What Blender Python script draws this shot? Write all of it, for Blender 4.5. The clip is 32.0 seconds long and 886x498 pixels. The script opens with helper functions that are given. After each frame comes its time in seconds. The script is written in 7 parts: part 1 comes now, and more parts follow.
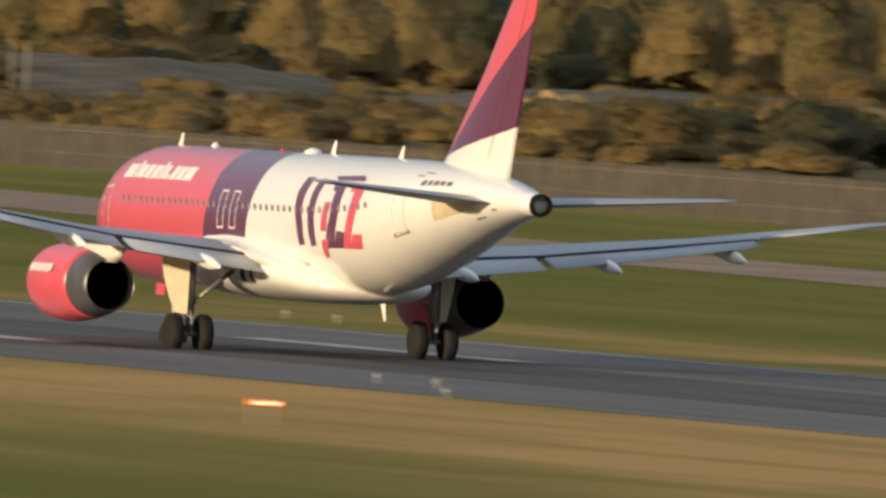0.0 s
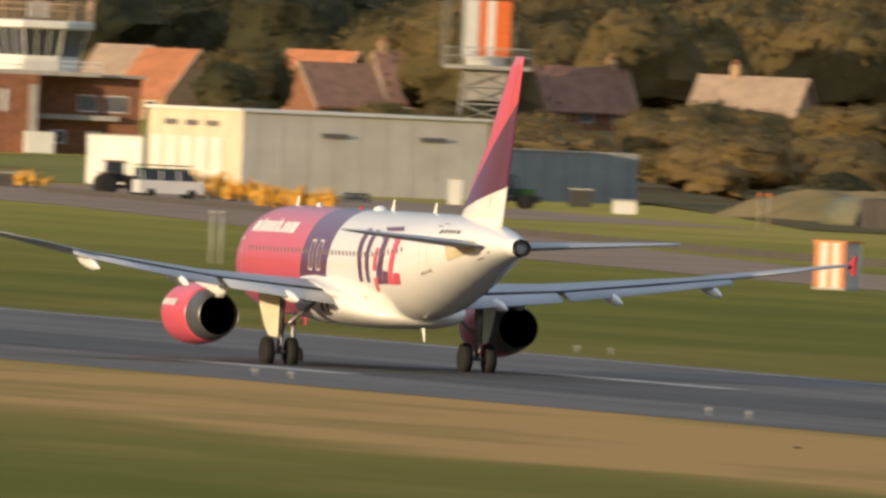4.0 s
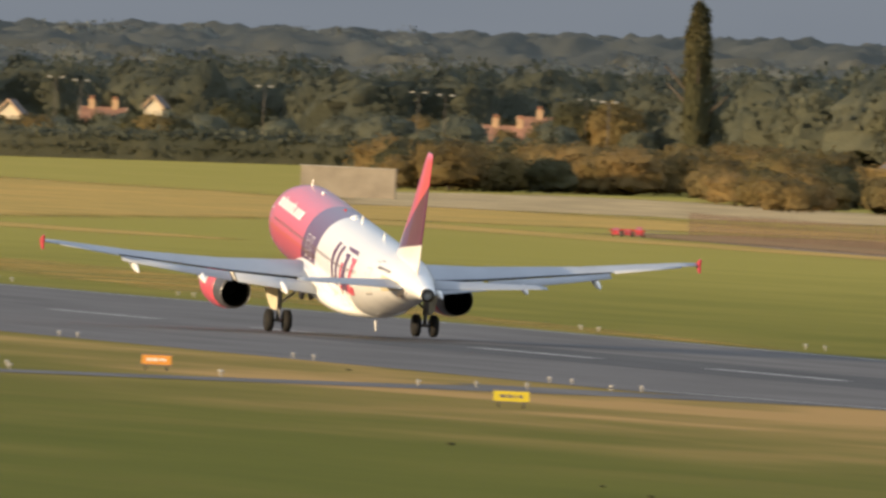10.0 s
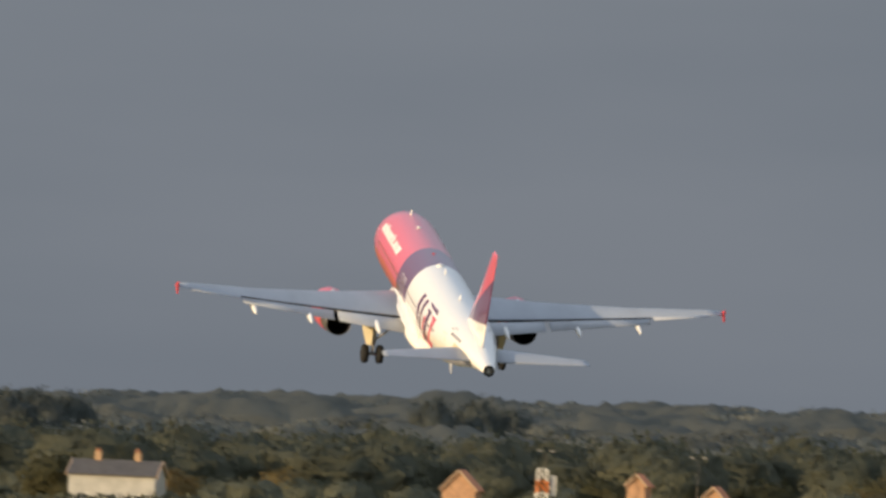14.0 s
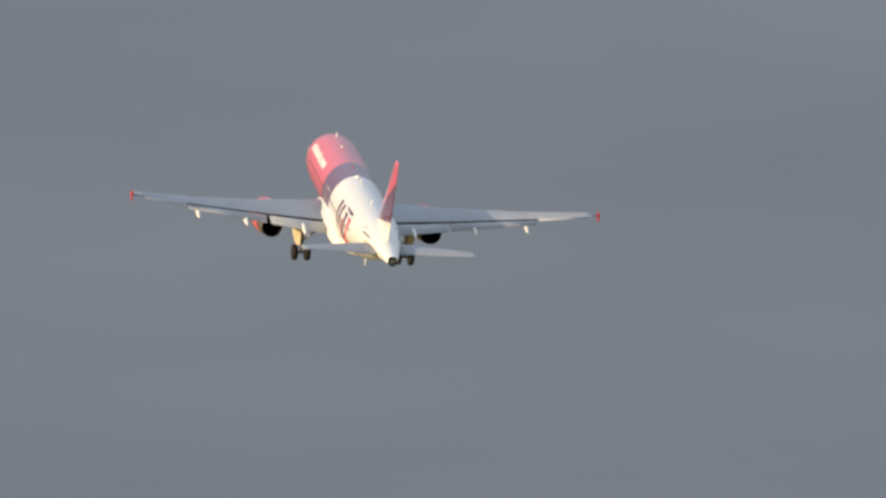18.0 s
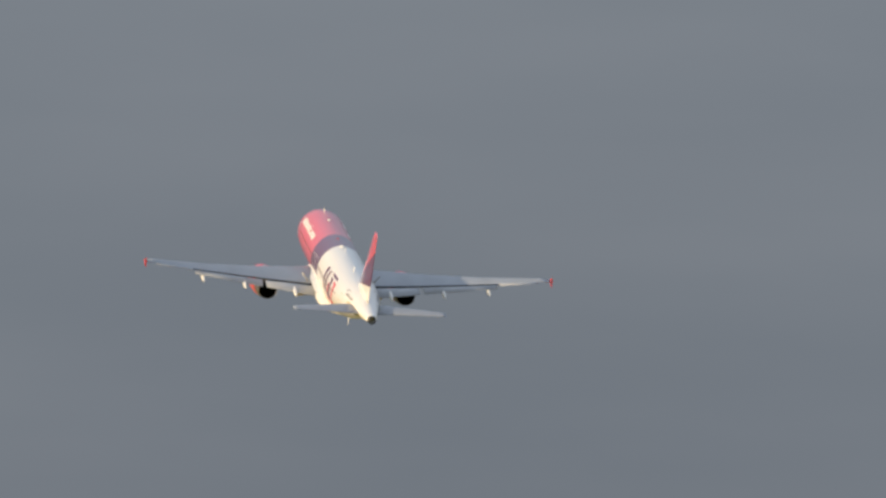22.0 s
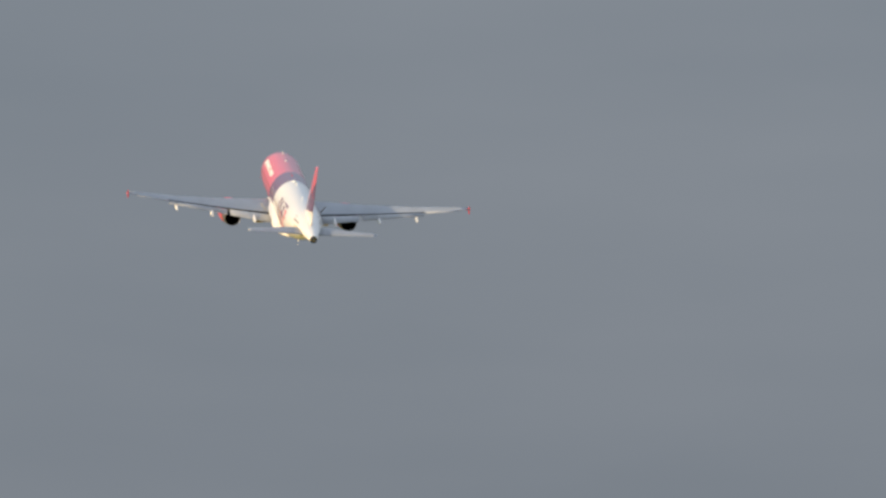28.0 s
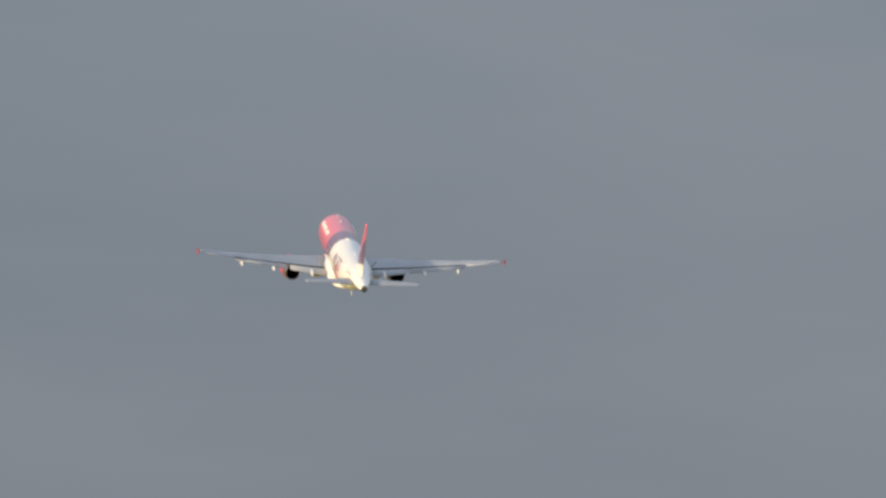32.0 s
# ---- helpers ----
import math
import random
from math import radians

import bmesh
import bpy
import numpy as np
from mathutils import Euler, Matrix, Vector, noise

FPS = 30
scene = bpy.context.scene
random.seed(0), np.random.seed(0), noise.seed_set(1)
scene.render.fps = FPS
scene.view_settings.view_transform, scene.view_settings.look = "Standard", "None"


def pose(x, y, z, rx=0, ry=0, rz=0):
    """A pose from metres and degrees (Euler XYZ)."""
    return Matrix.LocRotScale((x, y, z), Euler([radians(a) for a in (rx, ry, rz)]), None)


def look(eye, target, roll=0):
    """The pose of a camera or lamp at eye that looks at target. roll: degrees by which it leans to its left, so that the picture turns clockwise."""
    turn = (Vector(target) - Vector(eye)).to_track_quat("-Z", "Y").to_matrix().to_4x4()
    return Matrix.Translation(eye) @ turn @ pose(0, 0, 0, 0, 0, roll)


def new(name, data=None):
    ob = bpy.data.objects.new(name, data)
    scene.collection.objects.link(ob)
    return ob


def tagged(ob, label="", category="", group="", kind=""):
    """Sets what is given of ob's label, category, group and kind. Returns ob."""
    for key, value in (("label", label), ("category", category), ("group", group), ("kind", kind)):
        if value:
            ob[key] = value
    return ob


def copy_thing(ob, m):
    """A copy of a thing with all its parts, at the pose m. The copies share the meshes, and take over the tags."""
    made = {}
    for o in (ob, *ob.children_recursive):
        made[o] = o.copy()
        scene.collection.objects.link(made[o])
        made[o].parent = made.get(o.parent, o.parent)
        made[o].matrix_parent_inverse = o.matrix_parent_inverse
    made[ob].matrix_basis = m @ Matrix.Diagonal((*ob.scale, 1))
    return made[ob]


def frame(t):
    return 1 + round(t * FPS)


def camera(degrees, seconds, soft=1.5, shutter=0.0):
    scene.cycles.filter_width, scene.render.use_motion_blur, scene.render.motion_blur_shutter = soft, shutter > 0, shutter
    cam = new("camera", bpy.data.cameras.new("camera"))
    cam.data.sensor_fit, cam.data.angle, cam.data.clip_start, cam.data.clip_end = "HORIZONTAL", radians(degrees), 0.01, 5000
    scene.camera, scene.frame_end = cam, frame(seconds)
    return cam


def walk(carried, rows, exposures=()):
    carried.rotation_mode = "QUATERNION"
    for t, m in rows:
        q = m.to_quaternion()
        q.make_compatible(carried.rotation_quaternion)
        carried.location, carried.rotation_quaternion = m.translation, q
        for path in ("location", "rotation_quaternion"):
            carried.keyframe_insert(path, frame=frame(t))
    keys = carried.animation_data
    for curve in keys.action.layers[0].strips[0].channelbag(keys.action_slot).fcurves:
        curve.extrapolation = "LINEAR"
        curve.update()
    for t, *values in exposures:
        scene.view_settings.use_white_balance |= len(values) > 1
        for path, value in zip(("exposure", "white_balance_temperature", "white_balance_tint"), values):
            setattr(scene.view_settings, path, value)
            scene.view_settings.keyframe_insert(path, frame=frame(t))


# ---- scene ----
# the camera stands still on a rise beside the field and only turns
EYE = Vector((0.0, 0.0, 11.952))
CL = 273.39  # the runway's centre line runs along y at this x
cam = camera(1.7878, 32.0, soft=2.8, shutter=0.5)


def aim(pan, tilt, roll):
    a, b = radians(pan), radians(tilt)
    way = Vector((math.sin(a) * math.cos(b), math.cos(a) * math.cos(b), math.sin(b)))
    return look(EYE, EYE + way * 100, roll)


# seconds, degrees to the right of the runway's heading, degrees up, lean
TURNS = [
    (0, 19.4030, -0.5947, 2.790),
    (0.5, 18.7767, -0.5374, 2.274),
    (1, 18.2302, -0.5184, 2.424),
    (1.5, 17.5539, -0.4968, 2.361),
    (2, 17.0532, -0.4780, 2.421),
    (2.5, 16.5526, -0.4398, 1.912),
    (4.5, 14.7173, -0.3938, 2.721),
    (5, 14.3330, -0.3927, 3.103),
    (5.5, 13.9366, -0.3995, 2.171),
    (6, 13.5423, -0.4081, 3.046),
    (6.5, 13.2457, -0.3970, 2.654),
    (7, 12.9140, -0.3997, 2.782),
    (7.5, 12.5699, -0.3783, 2.711),
    (8, 12.2641, -0.3975, 2.782),
    (8.5, 11.9653, -0.3292, 2.738),
    (9, 11.6560, -0.3200, 2.821),
    (9.5, 11.3730, -0.2959, 2.707),
    (10, 11.1223, -0.2904, 2.705),
    (10.5, 10.8878, -0.2586, 2.570),
    (11, 10.6057, -0.2360, 2.478),
    (11.5, 10.3639, -0.2005, 2.331),
    (12, 10.1154, -0.1403, 2.484),
    (12.5, 9.8934, -0.0405, 3.217),
    (13, 9.6351, 0.1424, 2.569),
    (13.5, 9.4644, 0.2709, 2.570),
    (14, 9.1739, 0.4211, 2.45),
    (14.5, 9.0302, 0.5042, 3.1),
    (15, 8.9266, 0.6201, 2.9),
    (15.5, 8.7625, 0.7112, 2.7),
    (17.5, 8.2147, 1.0657, 1.771),
    (18, 8.0921, 1.1445, 1.898),
    (18.5, 7.9594, 1.2067, 2.110),
    (19, 7.8818, 1.3101, 2.294),
    (19.5, 7.7597, 1.4168, 2.039),
    (20, 7.6834, 1.5542, 1.952),
    (20.5, 7.5788, 1.7032, 2.098),
    (21, 7.4129, 1.7415, 1.684),
    (21.5, 7.2954, 1.8440, 1.200),
    (22, 7.2000, 1.8739, 1.016),
    (22.5, 7.1096, 1.9086, 0.819),
    (23, 7.0133, 1.9725, 1.158),
    (23.5, 6.9223, 2.0002, 1.328),
    (24, 6.7937, 2.0433, 1.190),
    (24.5, 6.7200, 2.0935, 1.641),
    (25, 6.6659, 2.1116, 1.781),
    (25.5, 6.5787, 2.1760, 1.602),
    (26, 6.5334, 2.1861, 1.669),
    (26.5, 6.4902, 2.1918, 1.441),
    (28.5, 6.1901, 2.4082, 1.479),
    (29, 6.1222, 2.4621, 1.753),
    (29.5, 6.0089, 2.4928, 1.747),
    (30, 5.8224, 2.5538, 1.740),
    (30.5, 5.8160, 2.6099, 1.557),
    (31, 5.6393, 2.6589, 1.327),
    (31.5, 5.6192, 2.6993, 1.361),
    (32, 5.5946, 2.7522, 1.935)]


def eased(rows, step=0.1):
    """Rows at short steps on a smooth curve through the given rows."""
    rows = [np.array(r, dtype=float) for r in rows]
    slope = [(rows[min(i + 1, len(rows) - 1)] - rows[max(i - 1, 0)]) / (rows[min(i + 1, len(rows) - 1)][0] - rows[max(i - 1, 0)][0]) for i in range(len(rows))]
    made = []
    for p, q, u, v in zip(rows, rows[1:], slope, slope[1:]):
        h = q[0] - p[0]
        n = max(1, round(h / step))
        for i in range(n):
            k = i / n
            made.append((2 * k ** 3 - 3 * k * k + 1) * p + (k ** 3 - 2 * k * k + k) * h * u + (3 * k * k - 2 * k ** 3) * q + (k ** 3 - k * k) * h * v)
    return [tuple(float(c) for c in r) for r in made + [rows[-1]]]


walk(cam, [(t, aim(a, b, r)) for t, a, b, r in eased(TURNS)], [(0, -0.08), (1, 0.02), (6, 0.04), (9, 0.30), (12, 0.35), (13, 0.25), (14, 0.08), (15, 0.0), (18, 0.1), (22, -0.04), (26, 0.04), (30, 0.14), (32, 0.12)])

# ---- light ----
SUN_AZ, SUN_EL = -110.0, 7.4
world = bpy.data.worlds.new("sky")
scene.world = world
world.use_nodes = True
wn, wl = world.node_tree.nodes, world.node_tree.links
sky = wn.new("ShaderNodeTexSky")
sky.sky_type, sky.sun_disc = "NISHITA", False
sky.sun_elevation, sky.sun_rotation = radians(SUN_EL), radians(SUN_AZ)
back = wn["Background"]
# grey cloud sheet over most of the sky, a little uneven
wco = wn.new("ShaderNodeTexCoord")
wmap = wn.new("ShaderNodeMapping")
wmap.inputs["Scale"].default_value = (14, 14, 60)
wno = wn.new("ShaderNodeTexNoise")
wno.inputs["Scale"].default_value, wno.inputs["Detail"].default_value = 1.6, 4
wl.new(wco.outputs["Generated"], wmap.inputs["Vector"])
wl.new(wmap.outputs["Vector"], wno.inputs["Vector"])
wramp = wn.new("ShaderNodeValToRGB")
wramp.color_ramp.elements[0].position, wramp.color_ramp.elements[0].color = 0.3, (1.42, 1.68, 2.06, 1)
wramp.color_ramp.elements[1].position, wramp.color_ramp.elements[1].color = 0.72, (1.80, 2.03, 2.40, 1)
wl.new(wno.outputs["Fac"], wramp.inputs["Fac"])
# the sheet is brighter overhead, as cloud is, and opens to clear sky towards the sun
wsep = wn.new("ShaderNodeSeparateXYZ")
wl.new(wco.outputs["Generated"], wsep.inputs[0])


def wcalc(op, p, q):
    k = wn.new("ShaderNodeMath")
    k.operation, k.use_clamp = op, False
    for i, v in enumerate((p, q)):
        if isinstance(v, (int, float)):
            k.inputs[i].default_value = v
        else:
            wl.new(v, k.inputs[i])
    return k.outputs[0]


lift = wcalc("ADD", 1.0, wcalc("MULTIPLY", wcalc("MAXIMUM", wsep.outputs[2], 0.0), 4.2))
wscale = wn.new("ShaderNodeVectorMath")
wscale.operation = "SCALE"
wl.new(wramp.outputs["Color"], wscale.inputs[0])
wl.new(lift, wscale.inputs["Scale"])
towards = wcalc("ADD", wcalc("MULTIPLY", wsep.outputs[0], math.sin(radians(SUN_AZ))), wcalc("MULTIPLY", wsep.outputs[1], math.cos(radians(SUN_AZ))))
wclear = wn.new("ShaderNodeMapRange")
wclear.inputs["From Min"].default_value, wclear.inputs["From Max"].default_value = 0.0, 0.9
wclear.inputs["To Min"].default_value, wclear.inputs["To Max"].default_value = 0.94, 0.3
wl.new(towards, wclear.inputs["Value"])
wmix = wn.new("ShaderNodeMixRGB")
wl.new(wclear.outputs["Result"], wmix.inputs["Fac"])
wl.new(sky.outputs["Color"], wmix.inputs["Color1"])
wl.new(wscale.outputs["Vector"], wmix.inputs["Color2"])
wl.new(wmix.outputs["Color"], back.inputs["Color"])
back.inputs["Strength"].default_value = 0.098

sun = new("sun", bpy.data.lights.new("sun", "SUN"))
sun.data.energy, sun.data.angle, sun.data.color = 5.0, radians(0.5), (1.0, 0.77, 0.50)
a, b = radians(SUN_AZ), radians(SUN_EL)
sun.matrix_world = look((0, 0, 0), (-math.sin(a) * math.cos(b), -math.cos(a) * math.cos(b), -math.sin(b)))

# ---- materials ----
def mat(name, color, rough=0.6, metal=0.0, var=0.15, scale=3.0, bump=0.0, stretch=(1, 1, 1), obj=True, fine=8.0, per_object=0.0, island=0.0, coat=0.0, second=None, spec=0.5):
    """A surface whose colour varies at two scales; second: another colour that the coarse noise mixes in."""
    m = bpy.data.materials.new(name)
    m.use_nodes = True
    n, l = m.node_tree.nodes, m.node_tree.links
    bs = n["Principled BSDF"]
    bs.inputs["Roughness"].default_value, bs.inputs["Metallic"].default_value = rough, metal
    bs.inputs["Coat Weight"].default_value = coat
    bs.inputs["Specular IOR Level"].default_value = spec
    if obj:
        co = n.new("ShaderNodeTexCoord").outputs["Object"]
    else:
        co = n.new("ShaderNodeNewGeometry").outputs["Position"]
    mp = n.new("ShaderNodeMapping")
    mp.inputs["Scale"].default_value = stretch
    l.new(co, mp.inputs["Vector"])
    big, small = n.new("ShaderNodeTexNoise"), n.new("ShaderNodeTexNoise")
    big.inputs["Scale"].default_value, big.inputs["Detail"].default_value = scale, 5
    small.inputs["Scale"].default_value, small.inputs["Detail"].default_value = scale * fine, 3
    l.new(mp.outputs["Vector"], big.inputs["Vector"])
    l.new(mp.outputs["Vector"], small.inputs["Vector"])
    mix = n.new("ShaderNodeMixRGB")
    mix.inputs["Color1"].default_value = (*color, 1)
    mix.inputs["Color2"].default_value = (*(second or [c * (1 - 2 * var) for c in color]), 1)
    ramp = n.new("ShaderNodeValToRGB")
    ramp.color_ramp.elements[0].position, ramp.color_ramp.elements[1].position = 0.35, 0.65
    l.new(big.outputs["Fac"], ramp.inputs["Fac"])
    l.new(ramp.outputs["Color"], mix.inputs["Fac"])
    hsv = n.new("ShaderNodeHueSaturation")
    l.new(mix.outputs["Color"], hsv.inputs["Color"])
    add = n.new("ShaderNodeMath")
    add.operation = "MULTIPLY_ADD"
    add.inputs[1].default_value, add.inputs[2].default_value = var * 2.0, 1 - var
    l.new(small.outputs["Fac"], add.inputs[0])
    last = add.outputs[0]
    for amount, node, socket in ((per_object, "ShaderNodeObjectInfo", "Random"), (island, "ShaderNodeNewGeometry", "Random Per Island")):
        if amount:
            k = n.new("ShaderNodeMath")
            k.operation = "MULTIPLY_ADD"
            k.inputs[1].default_value, k.inputs[2].default_value = amount * 2, 1 - amount
            l.new(n.new(node).outputs[socket], k.inputs[0])
            j = n.new("ShaderNodeMath")
            j.operation = "MULTIPLY"
            l.new(last, j.inputs[0])
            l.new(k.outputs[0], j.inputs[1])
            last = j.outputs[0]
    l.new(last, hsv.inputs["Value"])
    l.new(hsv.outputs["Color"], bs.inputs["Base Color"])
    if bump:
        bp = n.new("ShaderNodeBump")
        bp.inputs["Strength"].default_value, bp.inputs["Distance"].default_value = 0.6, bump
        l.new(small.outputs["Fac"], bp.inputs["Height"])
        l.new(bp.outputs["Normal"], bs.inputs["Normal"])
    return m


def two_edges(name, colours, first, second, rough=0.28):
    """Gloss paint in three fields along y, parted by two bowed lines: y = c0 + c1 (z - c2)^2 + c3 (z - c2)."""
    m = mat(name, colours[0], rough, var=0.04, scale=0.7, fine=5, coat=0.8)
    n, l = m.node_tree.nodes, m.node_tree.links
    sep = n.new("ShaderNodeSeparateXYZ")
    l.new(n.new("ShaderNodeTexCoord").outputs["Object"], sep.inputs[0])

    def calc(op, p, q):
        k = n.new("ShaderNodeMath")
        k.operation = op
        for i, v in enumerate((p, q)):
            if isinstance(v, (int, float)):
                k.inputs[i].default_value = v
            else:
                l.new(v, k.inputs[i])
        return k.outputs[0]

    mix = next(k for k in n if k.type == "MIX_RGB")
    colour = None
    for edge, c in ((first, colours[1]), (second, colours[2])):
        dz = calc("SUBTRACT", sep.outputs[2], edge[2])
        line = calc("ADD", calc("MULTIPLY", calc("MULTIPLY", dz, dz), edge[1]), calc("MULTIPLY", dz, edge[3]))
        f = calc("GREATER_THAN", sep.outputs[1], calc("ADD", line, edge[0]))
        k = n.new("ShaderNodeMixRGB")
        l.new(f, k.inputs["Fac"])
        if colour is None:
            k.inputs["Color1"].default_value = (*colours[0], 1)
        else:
            l.new(colour, k.inputs["Color1"])
        k.inputs["Color2"].default_value = (*c, 1)
        colour = k.outputs["Color"]
    hsv = next(k for k in n if k.type == "HUE_SAT")
    l.new(colour, hsv.inputs["Color"])
    n.remove(mix)
    return m


WHITE, PINK, PURPLE = (0.82, 0.80, 0.75), (0.67, 0.095, 0.135), (0.125, 0.035, 0.085)
m_livery = two_edges("livery_paint", (WHITE, PURPLE, PINK), (0.6, 0.24, 3.7, -0.38), (4.5, 0.26, 3.7, -0.38))
m_fin = two_edges("fin_paint", (WHITE, PURPLE, PINK), (-11.0, 0.0, 5.9, -6.0), (-12.0, 0.0, 6.2, -1.65))
m_white = mat("white_gloss_paint", WHITE, 0.3, var=0.04, scale=0.8, coat=0.2)
m_pink = mat("magenta_gloss_paint", PINK, 0.3, var=0.05, scale=0.8, coat=0.3)
m_purple = mat("plum_gloss_paint", PURPLE, 0.3, var=0.05, scale=0.8, coat=0.3)
m_fence = mat("wingtip_red_paint", (0.48, 0.045, 0.06), 0.35, var=0.05)
m_wing = mat("light_grey_wing_paint", (0.30, 0.325, 0.36), 0.42, var=0.07, scale=0.6, stretch=(1, 0.3, 1))
m_flap = mat("pale_grey_flap_paint", (0.37, 0.39, 0.42), 0.42, var=0.07, scale=0.8)
m_dark = mat("near_black_matt", (0.03, 0.03, 0.035), 0.7, var=0.1)
m_nozzle = mat("bare_metal", (0.17, 0.17, 0.18), 0.42, 0.6, var=0.1, scale=2)
m_black = mat("black_metal", (0.012, 0.012, 0.012), 0.85, 0.0, var=0.2, scale=2, spec=0.1)
m_tyre = mat("tyre_rubber", (0.013, 0.0125, 0.0125), 0.85, var=0.15, scale=4)
m_strut = mat("gear_steel", (0.38, 0.37, 0.36), 0.4, 0.4, var=0.15, scale=5)
m_cream = mat("cream_primer_panel", (0.62, 0.53, 0.34), 0.5, var=0.08, scale=2)
m_glass = mat("dark_window_glass", (0.035, 0.04, 0.05), 0.12, var=0.05)
m_mark = mat("grey_marking", (0.16, 0.14, 0.14), 0.5, var=0.08)
m_cabin = mat("cabin_window_glass", (0.34, 0.27, 0.28), 0.15, var=0.05)
m_beacon = mat("red_beacon_glass", (0.7, 0.03, 0.02), 0.25, var=0.03)

# ---- building helpers ----
def part(name, bm, material, parent=None, label="", smooth=True, at=None):
    me = bpy.data.meshes.new(name)
    bmesh.ops.recalc_face_normals(bm, faces=bm.faces)
    for f in bm.faces:
        f.smooth = smooth
    bm.to_mesh(me)
    bm.free()
    me.materials.append(material)
    ob = new(name, me)
    ob.parent = parent
    if at is not None:
        ob.matrix_basis = at
    if label:
        tagged(ob, label)
    return ob


def raw(name, verts, faces, material, parent=None, label="", smooth=False):
    me = bpy.data.meshes.new(name)
    me.from_pydata(verts, [], faces)
    if smooth:
        me.shade_smooth()
    me.materials.append(material)
    ob = new(name, me)
    ob.parent = parent
    if label:
        tagged(ob, label)
    return ob


def share(name, me, m, parent=None):
    ob = new(name, me)
    ob.parent = parent
    ob.matrix_basis = m
    return ob


def loft(rings, bm=None, caps=True, closed=True):
    bm = bm or bmesh.new()
    vs = [[bm.verts.new(p) for p in r] for r in rings]
    k = len(rings[0])
    for p, q in zip(vs, vs[1:]):
        for i in range(k if closed else k - 1):
            j = (i + 1) % k
            bm.faces.new((p[i], p[j], q[j], q[i]))
    if caps:
        bm.faces.new(vs[0])
        bm.faces.new(vs[-1])
    return bm


def box(bm, x0, x1, y0, y1, z0, z1, m=None):
    vs = [bm.verts.new(Vector(p) if m is None else m @ Vector(p)) for p in
          ((x0, y0, z0), (x1, y0, z0), (x1, y1, z0), (x0, y1, z0), (x0, y0, z1), (x1, y0, z1), (x1, y1, z1), (x0, y1, z1))]
    for f in ((3, 2, 1, 0), (4, 5, 6, 7), (0, 1, 5, 4), (1, 2, 6, 5), (2, 3, 7, 6), (3, 0, 4, 7)):
        bm.faces.new([vs[i] for i in f])
    return bm


def boxes(*dims):
    bm = bmesh.new()
    for d in dims:
        box(bm, *d)
    return bm


def rod(bm, p, q, r0, r1=None, k=8):
    p, q = Vector(p), Vector(q)
    r1 = r0 if r1 is None else r1
    turn = (q - p).to_track_quat("Z", "Y").to_matrix()
    ring = [[o + turn @ Vector((r * math.cos(2 * math.pi * i / k), r * math.sin(2 * math.pi * i / k), 0)) for i in range(k)] for o, r in ((p, r0), (q, r1))]
    return loft(ring, bm)


def spun(profile, axis="y", k=28, bm=None, centre=(0, 0, 0), caps=True):
    """A body of revolution: profile of (along, radius)."""
    rings = []
    for u, r in profile:
        ring = []
        for i in range(k):
            c, s = r * math.cos(2 * math.pi * i / k), r * math.sin(2 * math.pi * i / k)
            ring.append(Vector(centre) + Vector({"y": (c, u, s), "x": (u, c, s), "z": (c, s, u)}[axis]))
        rings.append(ring)
    return loft(rings, bm, caps)


def lerp_rows(rows, u):
    for p, q in zip(rows, rows[1:]):
        if u <= q[0]:
            k = max(0.0, (u - p[0]) / (q[0] - p[0]))
            return [a + (b - a) * k for a, b in zip(p, q)]
    return list(rows[-1])


# ---- the airliner ----
NOSE = 17.71  # the nose, forward of the main wheels
HULL = [(0, 0.06, 3.28, 3.14), (0.25, 0.5, 3.62, 2.78), (0.6, 0.8, 3.92, 2.52), (1.2, 1.22, 4.46, 2.22), (2.2, 1.63, 5.24, 1.95), (3.2, 1.84, 5.66, 1.83), (4.5, 1.945, 5.84, 1.76),
        (6, 1.975, 5.87, 1.73), (12, 1.975, 5.87, 1.73), (18, 1.975, 5.87, 1.73), (22.5, 1.975, 5.87, 1.74), (24.3, 1.97, 5.87, 1.86), (26, 1.93, 5.87, 2.08), (28, 1.83, 5.86, 2.5), (30, 1.64, 5.82, 3.0),
        (32, 1.36, 5.72, 3.5), (34, 1.02, 5.53, 3.96), (35.6, 0.74, 5.32, 4.26), (36.8, 0.50, 5.12, 4.43), (37.45, 0.36, 5.02, 4.5)]


def hull_at(s):
    for i, (p, q) in enumerate(zip(HULL, HULL[1:])):
        if s <= q[0]:
            k = (s - p[0]) / (q[0] - p[0])
            k = k if i < 4 else k * k * (3 - 2 * k) * 0.35 + k * 0.65
            return [a + (b - a) * k for a, b in zip(p, q)][1:]
    return HULL[-1][1:]


def hull_point(y, turn, off=0.0):
    """A point on the fuselage's skin: turn in degrees from the top, positive to the right wing's side."""
    w, top, bot = hull_at(NOSE - y)
    c, r = (top + bot) / 2, (top - bot) / 2
    a = radians(turn)
    return Vector(((w + off) * math.sin(a), y, c + (r + off) * math.cos(a)))


